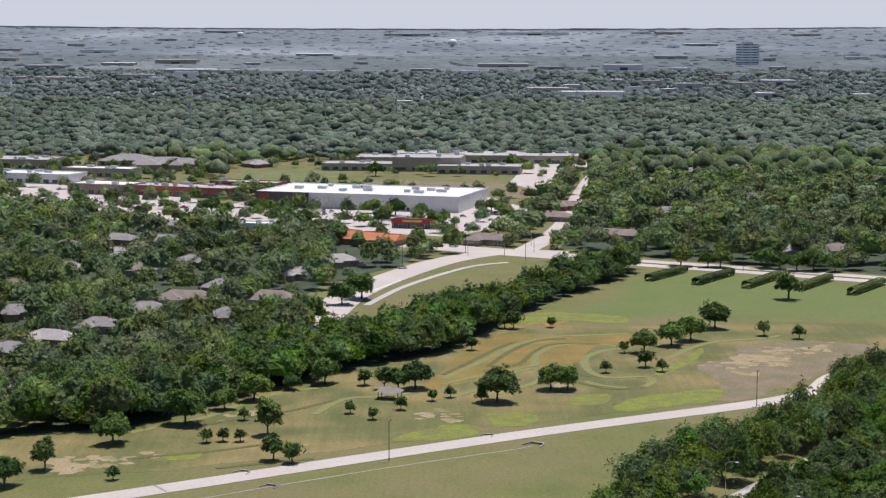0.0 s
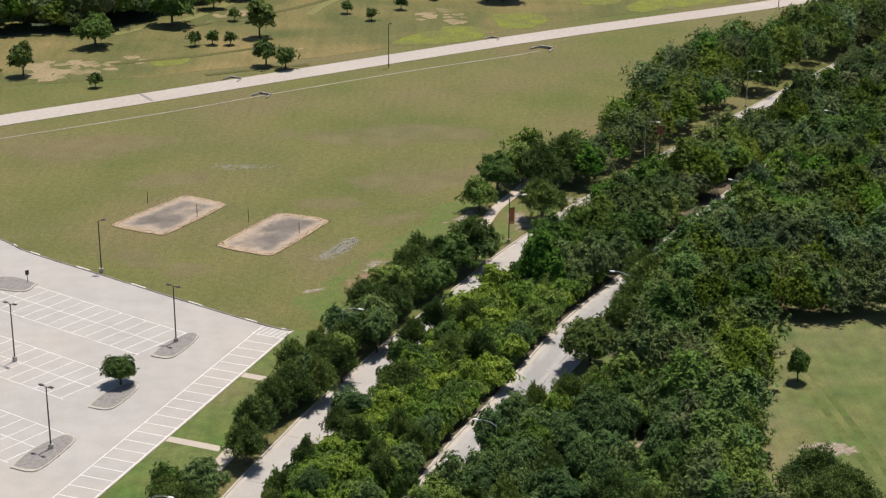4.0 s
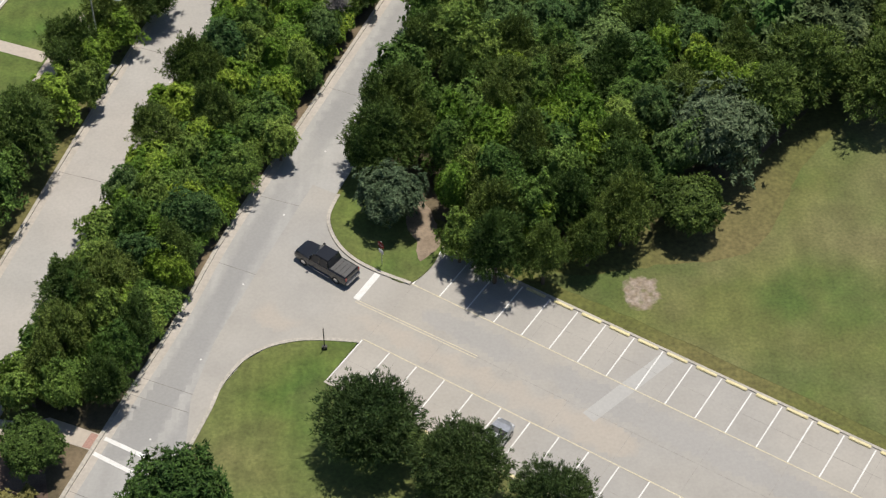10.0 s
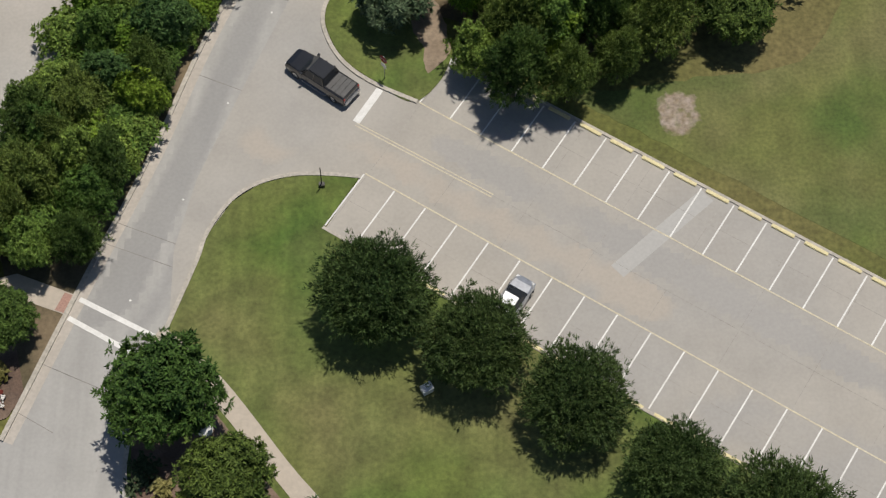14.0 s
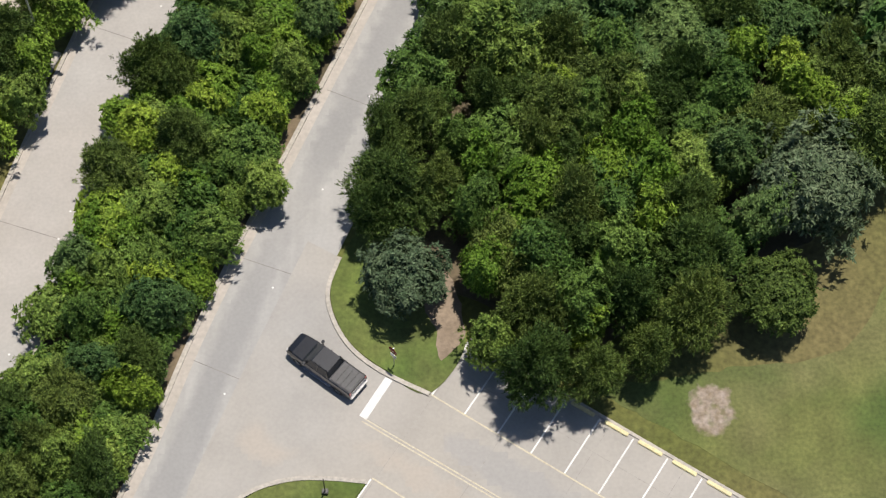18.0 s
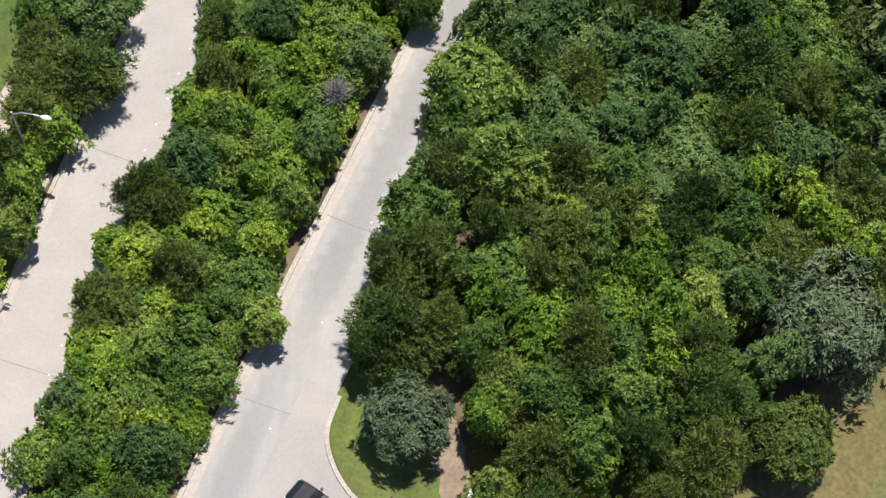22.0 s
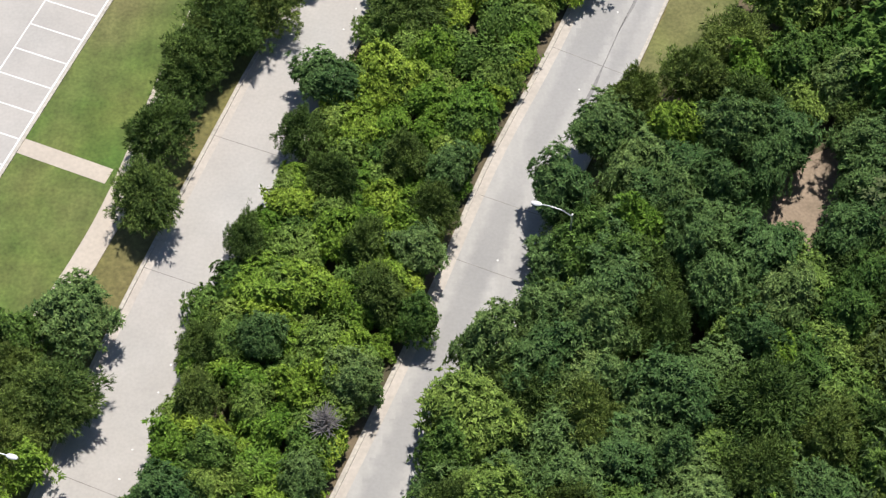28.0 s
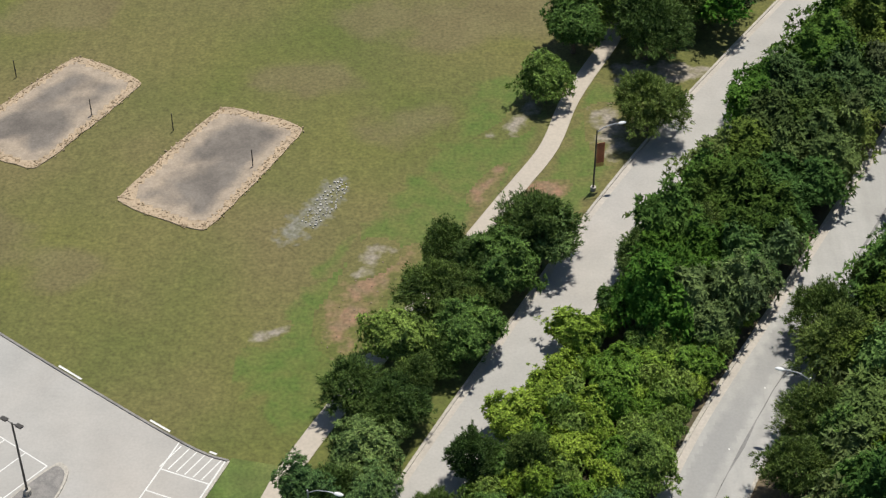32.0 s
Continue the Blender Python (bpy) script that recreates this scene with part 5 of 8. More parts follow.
# ---- buildings in the distance ----
WIN = mat("window_glass_dark", (0.05, 0.06, 0.07), (0.09, 0.10, 0.11), 0.3, 2.0, 0.15)
ROOFS = [mat("shingle_grey", (0.25, 0.235, 0.22), (0.19, 0.18, 0.17), 0.3, 3.0), mat("shingle_brown", (0.22, 0.18, 0.15), (0.17, 0.14, 0.12), 0.3, 3.0), mat("shingle_pale", (0.36, 0.34, 0.32), (0.28, 0.27, 0.25), 0.3, 3.0)]
BRICKS = [mat("brick_tan", (0.34, 0.26, 0.2), (0.27, 0.2, 0.16), 0.5, 5.0), mat("brick_red", (0.28, 0.13, 0.09), (0.22, 0.11, 0.08), 0.5, 5.0), mat("siding_pale", (0.5, 0.46, 0.4), (0.42, 0.39, 0.35), 0.5, 5.0)]
TRIM = mat("white_trim", (0.72, 0.71, 0.69), (0.62, 0.61, 0.6), 0.5, 4.0, 0.6)
FENCE = mat("cedar_fence", (0.24, 0.16, 0.11), (0.17, 0.11, 0.08), 0.6, 5.0)


def house(x, y, turn, w, d, roof, wall, s=1.0, wing=True):
    e = thing("house", x, y, 0, turn, f"single-storey house with {('grey', 'brown', 'pale')[roof]} shingle roof among trees", "house", "houses in the trees")
    R, W = ROOFS[roof], BRICKS[wall]
    h, p = 2.9 * s, 2.7 * s
    part("wall", boxm(-w / 2, w / 2, -d / 2, d / 2, -0.1, h), W, e)

    def hip(cx, cy, a, b, rise_, name="roof"):
        bm = bmesh.new()
        o = 0.5
        q = [bm.verts.new((cx + sx * (a / 2 + o), cy + sy * (b / 2 + o), h)) for sx, sy in ((-1, -1), (1, -1), (1, 1), (-1, 1))]
        if a >= b:
            r = [bm.verts.new((cx + sx * max(a / 2 - b / 2, 0.3), cy, h + rise_)) for sx in (-1, 1)]
            fs = ((q[0], q[1], r[1], r[0]), (q[1], q[2], r[1]), (q[2], q[3], r[0], r[1]), (q[3], q[0], r[0]))
        else:
            r = [bm.verts.new((cx, cy + sy * max(b / 2 - a / 2, 0.3), h + rise_)) for sy in (-1, 1)]
            fs = ((q[0], q[1], r[0]), (q[1], q[2], r[1], r[0]), (q[2], q[3], r[1]), (q[3], q[0], r[0], r[1]))
        for f in fs:
            bm.faces.new(f)
        bm.faces.new(q[::-1])
        return part(name, bm, R, e)

    rf = hip(0, 0, w, d, p)
    if wing:
        part("wing_wall", boxm(-w * 0.42, -w * 0.02, -d / 2 - d * 0.45, -d / 2 - 0.02, -0.1, h), W, e)
        hip(-w * 0.22, -d * 0.42, w * 0.4, d * 1.1, p * 0.85, "wing_roof")
    part("chimney", boxm(w * 0.2, w * 0.2 + 0.9, 0.6, 1.4, h, h + p + 1.0), BRICKS[1], rf, "brick chimney")
    for k in range(3):
        wx = -w * 0.3 + k * w * 0.3
        wd = part("window", boxm(wx - 0.7, wx + 0.7, -d / 2 - (0.05 if not wing or wx > 0 else -0.05), -d / 2 + 0.1, 0.9, 2.2), TRIM, e)
        part("pane", boxm(wx - 0.6, wx + 0.6, -d / 2 - (0.07 if not wing or wx > 0 else -0.05), -d / 2 + 0.1, 1.0, 2.1), WIN, wd)
    part("door", boxm(w * 0.36, w * 0.36 + 0.95, -d / 2 - 0.06, -d / 2 + 0.1, 0, 2.05), FENCE, e)
    return e


HOUSES = []
rng = random.Random(4)
for (x, y), w, d, r, b in (((-61.4, 762.8), 15, 11, 2, 0), ((-141.5, 578.2), 17, 12, 0, 0), ((-123.1, 628.2), 15, 10, 0, 0), ((-112.8, 801.9), 18, 11, 0, 1), ((-162.3, 887.0), 20, 11, 0, 0), ((-150.4, 952.1), 26, 13, 0, 0), ((-183.6, 927.3), 18, 11, 1, 0), ((-79.4, 651.6), 13, 9, 0, 1), ((-47.6, 806.6), 16, 11, 2, 0), ((89.0, 909.9), 30, 13, 1, 0), ((189.3, 849.3), 14, 10, 1, 2), ((165.7, 846.9), 14, 10, 2, 2), ((60.9, 998.7), 24, 13, 1, 0), ((23.0, 889.2), 22, 12, 1, 0), ((114.7, 941.7), 14, 9, 0, 2), ((-154.0, 830.3), 14, 9, 2, 0), ((-159.4, 657.5), 14, 9, 0, 0), ((-90.0, 602.5), 12, 9, 1, 1), ((-177.5, 724.0), 13, 9, 1, 1), ((76.2, 1057.0), 18, 10, 1, 1), ((124.8, 1476.2), 22, 12, 0, 0), ((-145.6, 1389.9), 24, 14, 1, 0), ((144.6, 1223.9), 14, 9, 2, 2), ((184.3, 1312.6), 14, 9, 0, 2), ((343.3, 1755.4), 16, 9, 0, 2), ((301.7, 1773.2), 14, 9, 2, 0), ((108.4, 1111.4), 14, 9, 2, 2), ((129.5, 1024.7), 14, 9, 0, 0), ((149.9, 1041.3), 14, 9, 0, 0), ((-182.5, 858.6), 14, 9, 0, 0), ((193.8, 1112.6), 13, 9, 0, 0), ((-192.5, 1531.8), 14, 9, 0, 0), ((-161.5, 1483.9), 19, 10, 1, 2), ((-143.1, 1378.3), 15, 11, 2, 1), ((-87.8, 1541.1), 20, 9, 0, 0), ((-409.5, 2312.8), 16, 10, 1, 2), ((-327.2, 1644.0), 21, 11, 2, 1), ((-60.6, 1813.3), 17, 9, 0, 0), ((186.7, 1583.8), 22, 10, 1, 2), ((117.4, 1496.2), 18, 11, 2, 1), ((93.5, 1449.6), 14, 9, 0, 0), ((80.1, 1475.4), 19, 10, 1, 2), ((234.1, 1547.7), 15, 11, 2, 1), ((232.8, 1600.2), 20, 9, 0, 0), ((302.3, 1773.3), 16, 10, 1, 2), ((349.6, 1728.1), 21, 11, 2, 1), ((369.9, 1843.9), 17, 9, 0, 0), ((280.9, 1513.2), 22, 10, 1, 2), ((312.0, 1594.1), 18, 11, 2, 1), ((298.4, 2210.4), 14, 9, 0, 0), ((69.9, 2327.6), 19, 10, 1, 2), ((289.3, 1409.9), 15, 11, 2, 1), ((-136.7, 882.5), 20, 9, 0, 0), ((-133.0, 776.7), 16, 10, 1, 2), ((-167.8, 776.3), 21, 11, 2, 1), ((-89.3, 724.8), 17, 9, 0, 0), ((-101.1, 693.5), 22, 10, 1, 2), ((-134.6, 602.2), 18, 11, 2, 1), ((-112.0, 664.8), 14, 9, 0, 0), ((-67.7, 693.8), 19, 10, 1, 2), ((189.1, 1172.2), 15, 11, 2, 1), ((249.0, 1173.1), 20, 9, 0, 0), ((220.9, 965.4), 16, 10, 1, 2), ((316.5, 1314.9), 21, 11, 2, 1), ((150.4, 1366.5), 17, 9, 0, 0), ((330.6, 1493.7), 22, 10, 1, 2)):
    house(x, y, rng.uniform(-30, 30), w, d, r, b)
    HOUSES.append([(x - w * 0.42 - x * 0.04, y - d * 0.5 - 36), (x + w * 0.42 - x * 0.04, y - d * 0.5 - 36), (x + w * 0.5, y + d * 0.5), (x - w * 0.5, y + d * 0.5)])


FOOT = []


def block(name, x, y, turn, w, d, h, wall, roof, label, bays=6, units=4, category="building", glass=True, band=None):
    """A flat-roofed building: walls, parapet, roof deck, roof units, and a row of openings along the front."""
    e = thing(name, x, y, 0, turn, label, category)
    FOOT.append([tuple((pose(x, y, 0, 0, 0, turn) @ Vector((sx * w / 2, sy * d / 2 - (14 if sy < 0 else -4), 0))).xy) for sx, sy in ((-1.05, -1), (1.05, -1), (1.05, 1), (-1.05, 1))])
    part("wall", boxm(-w / 2, w / 2, -d / 2, d / 2, -0.1, h), wall, e)
    rf = part("roof", boxm(-w / 2 + 0.4, w / 2 - 0.4, -d / 2 + 0.4, d / 2 - 0.4, h, h + 0.15), roof, e)
    for a in ((-w / 2 - 0.1, w / 2 + 0.1, -d / 2 - 0.1, -d / 2 + 0.3), (-w / 2 - 0.1, w / 2 + 0.1, d / 2 - 0.3, d / 2 + 0.1), (-w / 2 - 0.1, -w / 2 + 0.3, -d / 2 + 0.3, d / 2 - 0.3), (w / 2 - 0.3, w / 2 + 0.1, -d / 2 + 0.3, d / 2 - 0.3)):
        part("parapet", boxm(*a, h - 0.6, h + 0.7), band or wall, e)
    r2 = random.Random(name + str(round(w)))
    for _ in range(units):
        ux, uy, us = r2.uniform(-w * 0.4, w * 0.4), r2.uniform(-d * 0.35, d * 0.35), r2.uniform(1.2, 3.0)
        part("roof_unit", boxm(ux - us, ux + us, uy - us * 0.6, uy + us * 0.6, h + 0.1, h + 1.9, bevel=0.08), STEEL, rf, "metal rooftop unit")
    if glass:
        for k in range(bays):
            c = -w / 2 + (k + 0.5) * w / bays
            q = w / bays * 0.32
            wd = part("window", boxm(c - q, c + q, -d / 2 - 0.12, -d / 2 + 0.1, 0.5, min(h - 1.2, 3.2)), TRIM, e)
            part("pane", boxm(c - q + 0.1, c + q - 0.1, -d / 2 - 0.16, -d / 2 + 0.1, 0.6, min(h - 1.3, 3.1)), WIN, wd)
    return e


WALLW = mat("painted_wall_white", (0.72, 0.71, 0.69), (0.64, 0.63, 0.61), 0.2, 2.0)
ROOFW = mat("white_roof_membrane", (0.70, 0.70, 0.70), (0.58, 0.58, 0.58), 0.06, 1.0)
ROOFG = mat("grey_gravel_roof", (0.40, 0.39, 0.37), (0.33, 0.32, 0.31), 0.08, 1.5)
WALLG = mat("charcoal_cladding", (0.07, 0.07, 0.07), (0.10, 0.10, 0.10), 0.3, 2.0)
WALLT = mat("school_brick_buff", (0.42, 0.36, 0.30), (0.36, 0.31, 0.26), 0.2, 2.0)
WALLR = mat("red_stucco", (0.38, 0.13, 0.08), (0.32, 0.11, 0.07), 0.2, 2.0)
TILE = mat("orange_clay_tile", (0.46, 0.16, 0.06), (0.38, 0.13, 0.05), 0.4, 3.0)
RED = mat("red_paint", (0.38, 0.03, 0.025), (0.33, 0.03, 0.025), 0.3, 2.0, 0.5)
SIGN = mat("sign_yellow", (0.75, 0.5, 0.08), (0.7, 0.45, 0.08), 0.5, 2.0, 0.5)
setting("shop_parking", slab([(-92.5, 1019.1), (-43.2, 937.7), (4.7, 917.9), (37.8, 976.7), (52.6, 1056.0), (31.1, 1133.4), (-30.2, 1125.0), (-112.7, 1123.8), (-146.0, 1053.3)], -0.1, 0.16), CONCRETE_FAR, "broad pale concrete parking of the shops", "parking lot")
setting("shop_parking_west", slab([(-287.2, 1147.9), (-219.8, 1052.3), (-79.2, 937.3), (-92.0, 1013.0), (-163.8, 1130.5), (-270.5, 1278.1), (-325.2, 1301.7)], -0.1, 0.13), CONCRETE_FAR, "pale parking among the shops", "parking lot")
setting("school_field", slab([(-153.3, 1220.2), (-106.8, 1178.5), (-71.3, 1248.4), (-78.7, 1341.9), (-153.0, 1356.7)], -0.1, 0.1), LAWN_E, "green school playing field", "grass")
setting("school_field_dry", slab([(-74.5, 1204.1), (16.5, 1125.6), (63.2, 1126.3), (76.2, 1189.6), (45.5, 1232.2), (-34.0, 1267.6)], -0.1, 0.12), MEADOW_BROWN, "dry tan running ground behind the shop", "grass")
setting("school_parking", slab([(45.7, 1236.7), (73.9, 1153.2), (94.2, 1308.7), (120.0, 1418.0), (71.8, 1447.1), (57.7, 1333.7)], -0.1, 0.14), CONCRETE_FAR, "pale school driveway", "parking lot")
BX = block("superstore", -43, 1085, -17, 128, 62, 9, WALLW, ROOFW, "long white flat-roofed store with rooftop units", 0, 14, glass=False)
part("front", boxm(-64.3, -30, -31.6, -30.5, 0, 9.6), WALLG, BX, "charcoal storefront")
part("sign_panel", boxm(-62, -56, -31.9, -31.5, 5.5, 8.5), RED, BX, "red sign panel")
for k in range(9):
    bmx = bmesh.new()
    for a, b, c, d in ((0, 2.2, 1, 7), (2.2, 4.4, 7, 1)):
        tube([(-29 + k * 3 + a * 0.7, -31.7, c), (-29 + k * 3 + b * 0.7, -31.7, d)], 0.28, 5, bmx)
    part("lattice", bmx, TRIM, BX, "white diagonal lattice")
for k in range(5):
    part("wall_door", boxm(10 + k * 11, 11.6 + k * 11, -31.3, -30.8, 0, 2.4), WIN, BX)
block("school_hall", -10.5, 1359.2, -6, 52, 42, 10, WALLT, ROOFG, "buff brick school hall with a flat grey roof", 4, 3)
block("school_wing", 27.8, 1328.0, -6, 62, 30, 5.5, WALLT, ROOFG, "low buff school wing with flat roof", 8, 4)
block("school_wing_west", -58.1, 1358.3, -6, 66, 30, 5, WALLT, ROOFG, "low buff school wing with flat roof", 9, 4)
block("school_building", 34.9, 1446.5, -4, 150, 60, 6, WALLT, ROOFG, "wide school roof spread behind the hall", 12, 8)
block("school_building", -37.9, 1415.1, -4, 60, 40, 6, WALLT, ROOFG, "school block with a flat grey roof", 6, 4)
tw = thing("chimney_tower", -22.0, 1496.1, 0, 0, "square pale concrete tower over the school", "tower")
part("shaft", boxm(-2.4, 2.4, -2.4, 2.4, 0, 15, bevel=0.2), WALLT, tw)
part("cap", boxm(-2.6, 2.6, -2.6, 2.6, 15, 15.6), WALLT, tw)
rb = thing("orange_roofed_hall", -36.7, 888.4, 0, -24, "low hall with bright orange clay-tile roofs", "building")
part("wall", boxm(-17, 17, -8, 8, 0, 3.2), BRICKS[0], rb)
for k, (x0, x1) in enumerate(((-18, -4), (-4.4, 9), (8.6, 18))):
    bm = bmesh.new()
    v = [bm.verts.new(p) for p in ((x0, -9, 3.1), (x1, -9, 3.1), (x1, 9, 3.1), (x0, 9, 3.1), (x0 + 1, 0, 6.6 - k * 0.5), (x1 - 1, 0, 6.6 - k * 0.5))]
    for f in ((0, 1, 5, 4), (1, 2, 5), (2, 3, 4, 5), (3, 0, 4)):
        bm.faces.new([v[i] for i in f])
    rr = part("roof", bm, TILE, rb, "orange clay tile roof")
    part("ridge", tube([(x0 + 1, 0, 6.7 - k * 0.5), (x1 - 1, 0, 6.7 - k * 0.5)], 0.25, 6), TILE, rr)
part("chimney", boxm(-13, -10.8, -6, -4, 3, 7), WALLG, rb)
kb = block("red_shop", -15.0, 959.4, -14, 24, 9, 4.6, WALLG, ROOFG, "small red-fronted shop by the street", 5, 2)
part("fascia", boxm(-12.3, 12.3, -4.9, -4.5, 3.0, 5.6), RED, kb, "red fascia band")
part("sign_bars", boxm(-6, 5, -5.0, -4.85, 3.8, 4.9), SIGN, kb, "yellow sign bars")
block("strip_mall", -173.9, 1149.6, -22, 92, 24, 6, WALLR, ROOFG, "red-walled strip of shops with flat roof", 14, 8, band=WALLR)
block("strip_mall_end", -220.0, 1160.7, -22, 44, 26, 6.5, BRICKS[0], ROOFW, "shop with white roof and dark front", 6, 3)
block("strip_mall_east", -129.3, 1178.2, -22, 50, 16, 6, WALLR, ROOFG, "red-fronted row of shops beside a field", 8, 3)
block("shop_row_west", -287.4, 1245.0, -18, 70, 26, 6.5, WALLW, ROOFW, "long shop row with a white flat roof", 10, 6)
block("shop_row_far", -330.3, 1375.5, -10, 66, 40, 7, WALLT, ROOFG, "wide store with a flat grey roof", 8, 6)
block("shop_row_mid", -248.9, 1293.1, -16, 54, 20, 6, WALLT, ROOFW, "pale shop row with a white flat roof", 8, 4)
block("red_block", -243.8, 1032.7, -20, 24, 14, 5, WALLR, ROOFG, "low red-walled shop among the trees", 4, 2)
block("clinic", -104.3, 947.5, -10, 40, 12, 4, WALLW, ROOFW, "low building with a bright white roof", 7, 2)
for x, y, w, d, t in ((-247.0, 1399.7, 40, 26, -12), (-215.1, 1366.5, 46, 28, 6), (-196.1, 1355.9, 26, 20, 0)):
    house(x, y, t, w, d, 0, 0, 1.6)

# far buildings on the plain
far_group, SHED_GAPS = "far buildings", []


def shed(x, y, w, d, h, wall, roof, label):
    z = rise(x, y)
    e = thing("warehouse", x, y, z, 0, label, "building", far_group)
    h += 8.0
    SHED_GAPS.append([(x - w * 0.5, y - 48), (x + w * 0.5, y - 48), (x + w * 0.5, y + d), (x - w * 0.5, y + d)])
    part("wall", boxm(-w / 2, w / 2, -d / 2, d / 2, -6, h), wall, e)
    part("roof", boxm(-w / 2 - 0.5, w / 2 + 0.5, -d / 2 - 0.5, d / 2 + 0.5, h, h + 0.6), roof, e)
    part("door", boxm(-w * 0.1, w * 0.1, -d / 2 - 0.3, -d / 2, 0, h * 0.7), WALLG, e)


def along(px, py):
    """A place on the plain from a bearing and a dip, both in thousandths."""
    bx, dip = px / 1000, py / 1000
    d = 108.0 / dip if dip > 0 else 9999
    if d > 2300:
        lo, hi = 2300.0, 4900.0
        for _ in range(40):
            m = (lo + hi) / 2
            if (108.7 - rise(0, m)) / m > dip:
                lo = m
            else:
                hi = m
        d = lo
    return bx * d, d


r3 = random.Random(12)
SHEDS = [(-205.0, 13.7, 35, 4), (-192.3, 16.8, 75, 3), (-244.0, 22.2, 45, 5), (-221.5, 26.1, 88, 5), (-214.2, 22.2, 13, 4), (-148.7, 22.9, 90, 9), (-181.4, 24.2, 72, 4), (-141.1, 27.6, 110, 4), (-122.0, 28.0, 70, 4), (-170.6, 31.1, 70, 6), (-160.5, 32.4, 30, 5), (-143.9, 29.9, 50, 10), (-91.8, 28.0, 90, 4), (-68.6, 28.3, 80, 4), (-11.8, 26.7, 50, 3), (-71.8, 18.1, 80, 3), (-153.8, 9.9, 40, 3), (-20.0, 6.4, 100, 3), (-218.9, 33.4, 68, 8), (-204.0, 33.0, 40, 6), (-246.0, 35.0, 30, 8), (-236.4, 33.0, 26, 6), (-87.1, 11.8, 15, 3), (-21.6, 45.8, 32, 5)]
SHEDS += [(-39.4, 44.8, 18, 4), (-142.0, 40.0, 12, 4), (-167.1, 39.1, 12, 5), (50.2, 5.7, 150, 4), (110.3, 5.7, 40, 4), (143.9, 12.4, 70, 3), (128.7, 13.3, 25, 3), (14.9, 28.0, 40, 4), (33.4, 23.8, 110, 4), (60.1, 25.4, 60, 4), (100.4, 25.7, 85, 11), (83.6, 27.0, 20, 5), (132.2, 27.0, 45, 7), (127.1, 19.7, 70, 5), (157.3, 21.3, 35, 8), (182.4, 21.3, 25, 6), (187.2, 26.1, 36, 4), (230.7, 20.7, 45, 5), (246.6, 19.7, 20, 4), (58.5, 38.1, 90, 6), (83.6, 40.4, 140, 6), (71.8, 36.2, 35, 5), (137.3, 36.2, 60, 9), (152.2, 36.5, 30, 7)]
SHEDS += [(167.1, 35.3, 50, 6), (187.2, 33.7, 70, 4), (115.4, 34.0, 45, 6), (155.4, 31.1, 25, 8), (180.5, 41.3, 45, 5), (190.7, 44.8, 16, 4), (234.2, 41.9, 40, 4), (167.1, 30.2, 40, 5), (97.2, 33.0, 30, 4), (46.4, 29.9, 40, 4), (27.3, 29.9, 26, 4), (106.8, 37.8, 40, 6), (125.8, 38.8, 30, 6), (-230.1, 19.1, 40, 3), (-242.8, 16.5, 50, 3), (-106.1, 23.5, 30, 3), (-45.8, 22.9, 30, 3), (211.6, 29.9, 26, 4), (125.8, 5.7, 60, 3), (202.1, 7.0, 60, 2), (11.4, 3.8, 60, 2), (81.3, 3.2, 80, 2), (-122.0, 5.1, 80, 2)]
for px, py, wpx, hpx in SHEDS:
    x, y = along(px, py)
    k = y / 3152
    shed(x, y, wpx * k * 0.8, wpx * k * 0.5, hpx * k * 0.5, r3.choice((WALLW, WALLT, ROOFG)), r3.choice((ROOFW, ROOFG, ROOFG)), r3.choice(("pale flat-roofed warehouse far out on the plain", "white-roofed store far out on the plain")))
x, y = along(170.0, 22.9)
BRIGHT = mat("white_cladding", (0.9, 0.89, 0.88), (0.84, 0.83, 0.82), 0.05, 0.5)
ot = thing("office_tower", x, y, rise(x, y), 12, "pale office tower with dark window bands", "office building")
k = y / 3152
tw_, th_ = 30 * k, 40 * k
part("core", boxm(-tw_ / 2, tw_ / 2, -tw_ / 2, tw_ / 2, -8, th_), WIN, ot, "dark glazing")
for i in range(9):
    z = th_ * i / 9
    part("floor_band", boxm(-tw_ / 2 - 0.6, tw_ / 2 + 0.6, -tw_ / 2 - 0.6, tw_ / 2 + 0.6, z, z + th_ / 9 * 0.62), BRIGHT, ot)
for sx in (-1, 0, 1):
    part("pier", boxm(sx * tw_ / 2 - 1.2, sx * tw_ / 2 + 1.2, -tw_ / 2 - 0.9, -tw_ / 2 + 0.2, 0, th_), WALLW, ot)
part("roof_house", boxm(-tw_ / 4, tw_ / 4, -tw_ / 4, tw_ / 4, th_, th_ + 4), WALLW, ot)
for px, py, rpx in ((5.1, 13.0, 8.5), (-113.4, 7.6, 6)):
    x, y = along(px, py)
    k = y / 3152
    e = thing("water_tower", x, y, rise(x, y), 0, "white water tower above the distant trees", "water tower", "water towers")
    R = rpx * k
    bm = bmesh.new()
    bmesh.ops.create_uvsphere(bm, u_segments=24, v_segments=12, radius=R)
    for v in bm.verts:
        v.co.z = v.co.z * (0.75 if v.co.z > 0 else 0.6) + R * 1.5
    part("tank", bm, WALLW, e)
    part("stem", tube([(0, 0, -6), (0, 0, R * 0.9)], [R * 0.35, R * 0.3], 12), WALLW, e)
    for q in range(6):
        a = q * math.pi / 3
        part("leg", tube([(math.cos(a) * R * 0.95, math.sin(a) * R * 0.95, -6), (math.cos(a) * R * 0.85, math.sin(a) * R * 0.85, R * 1.4)], R * 0.05, 6), WALLW, e)

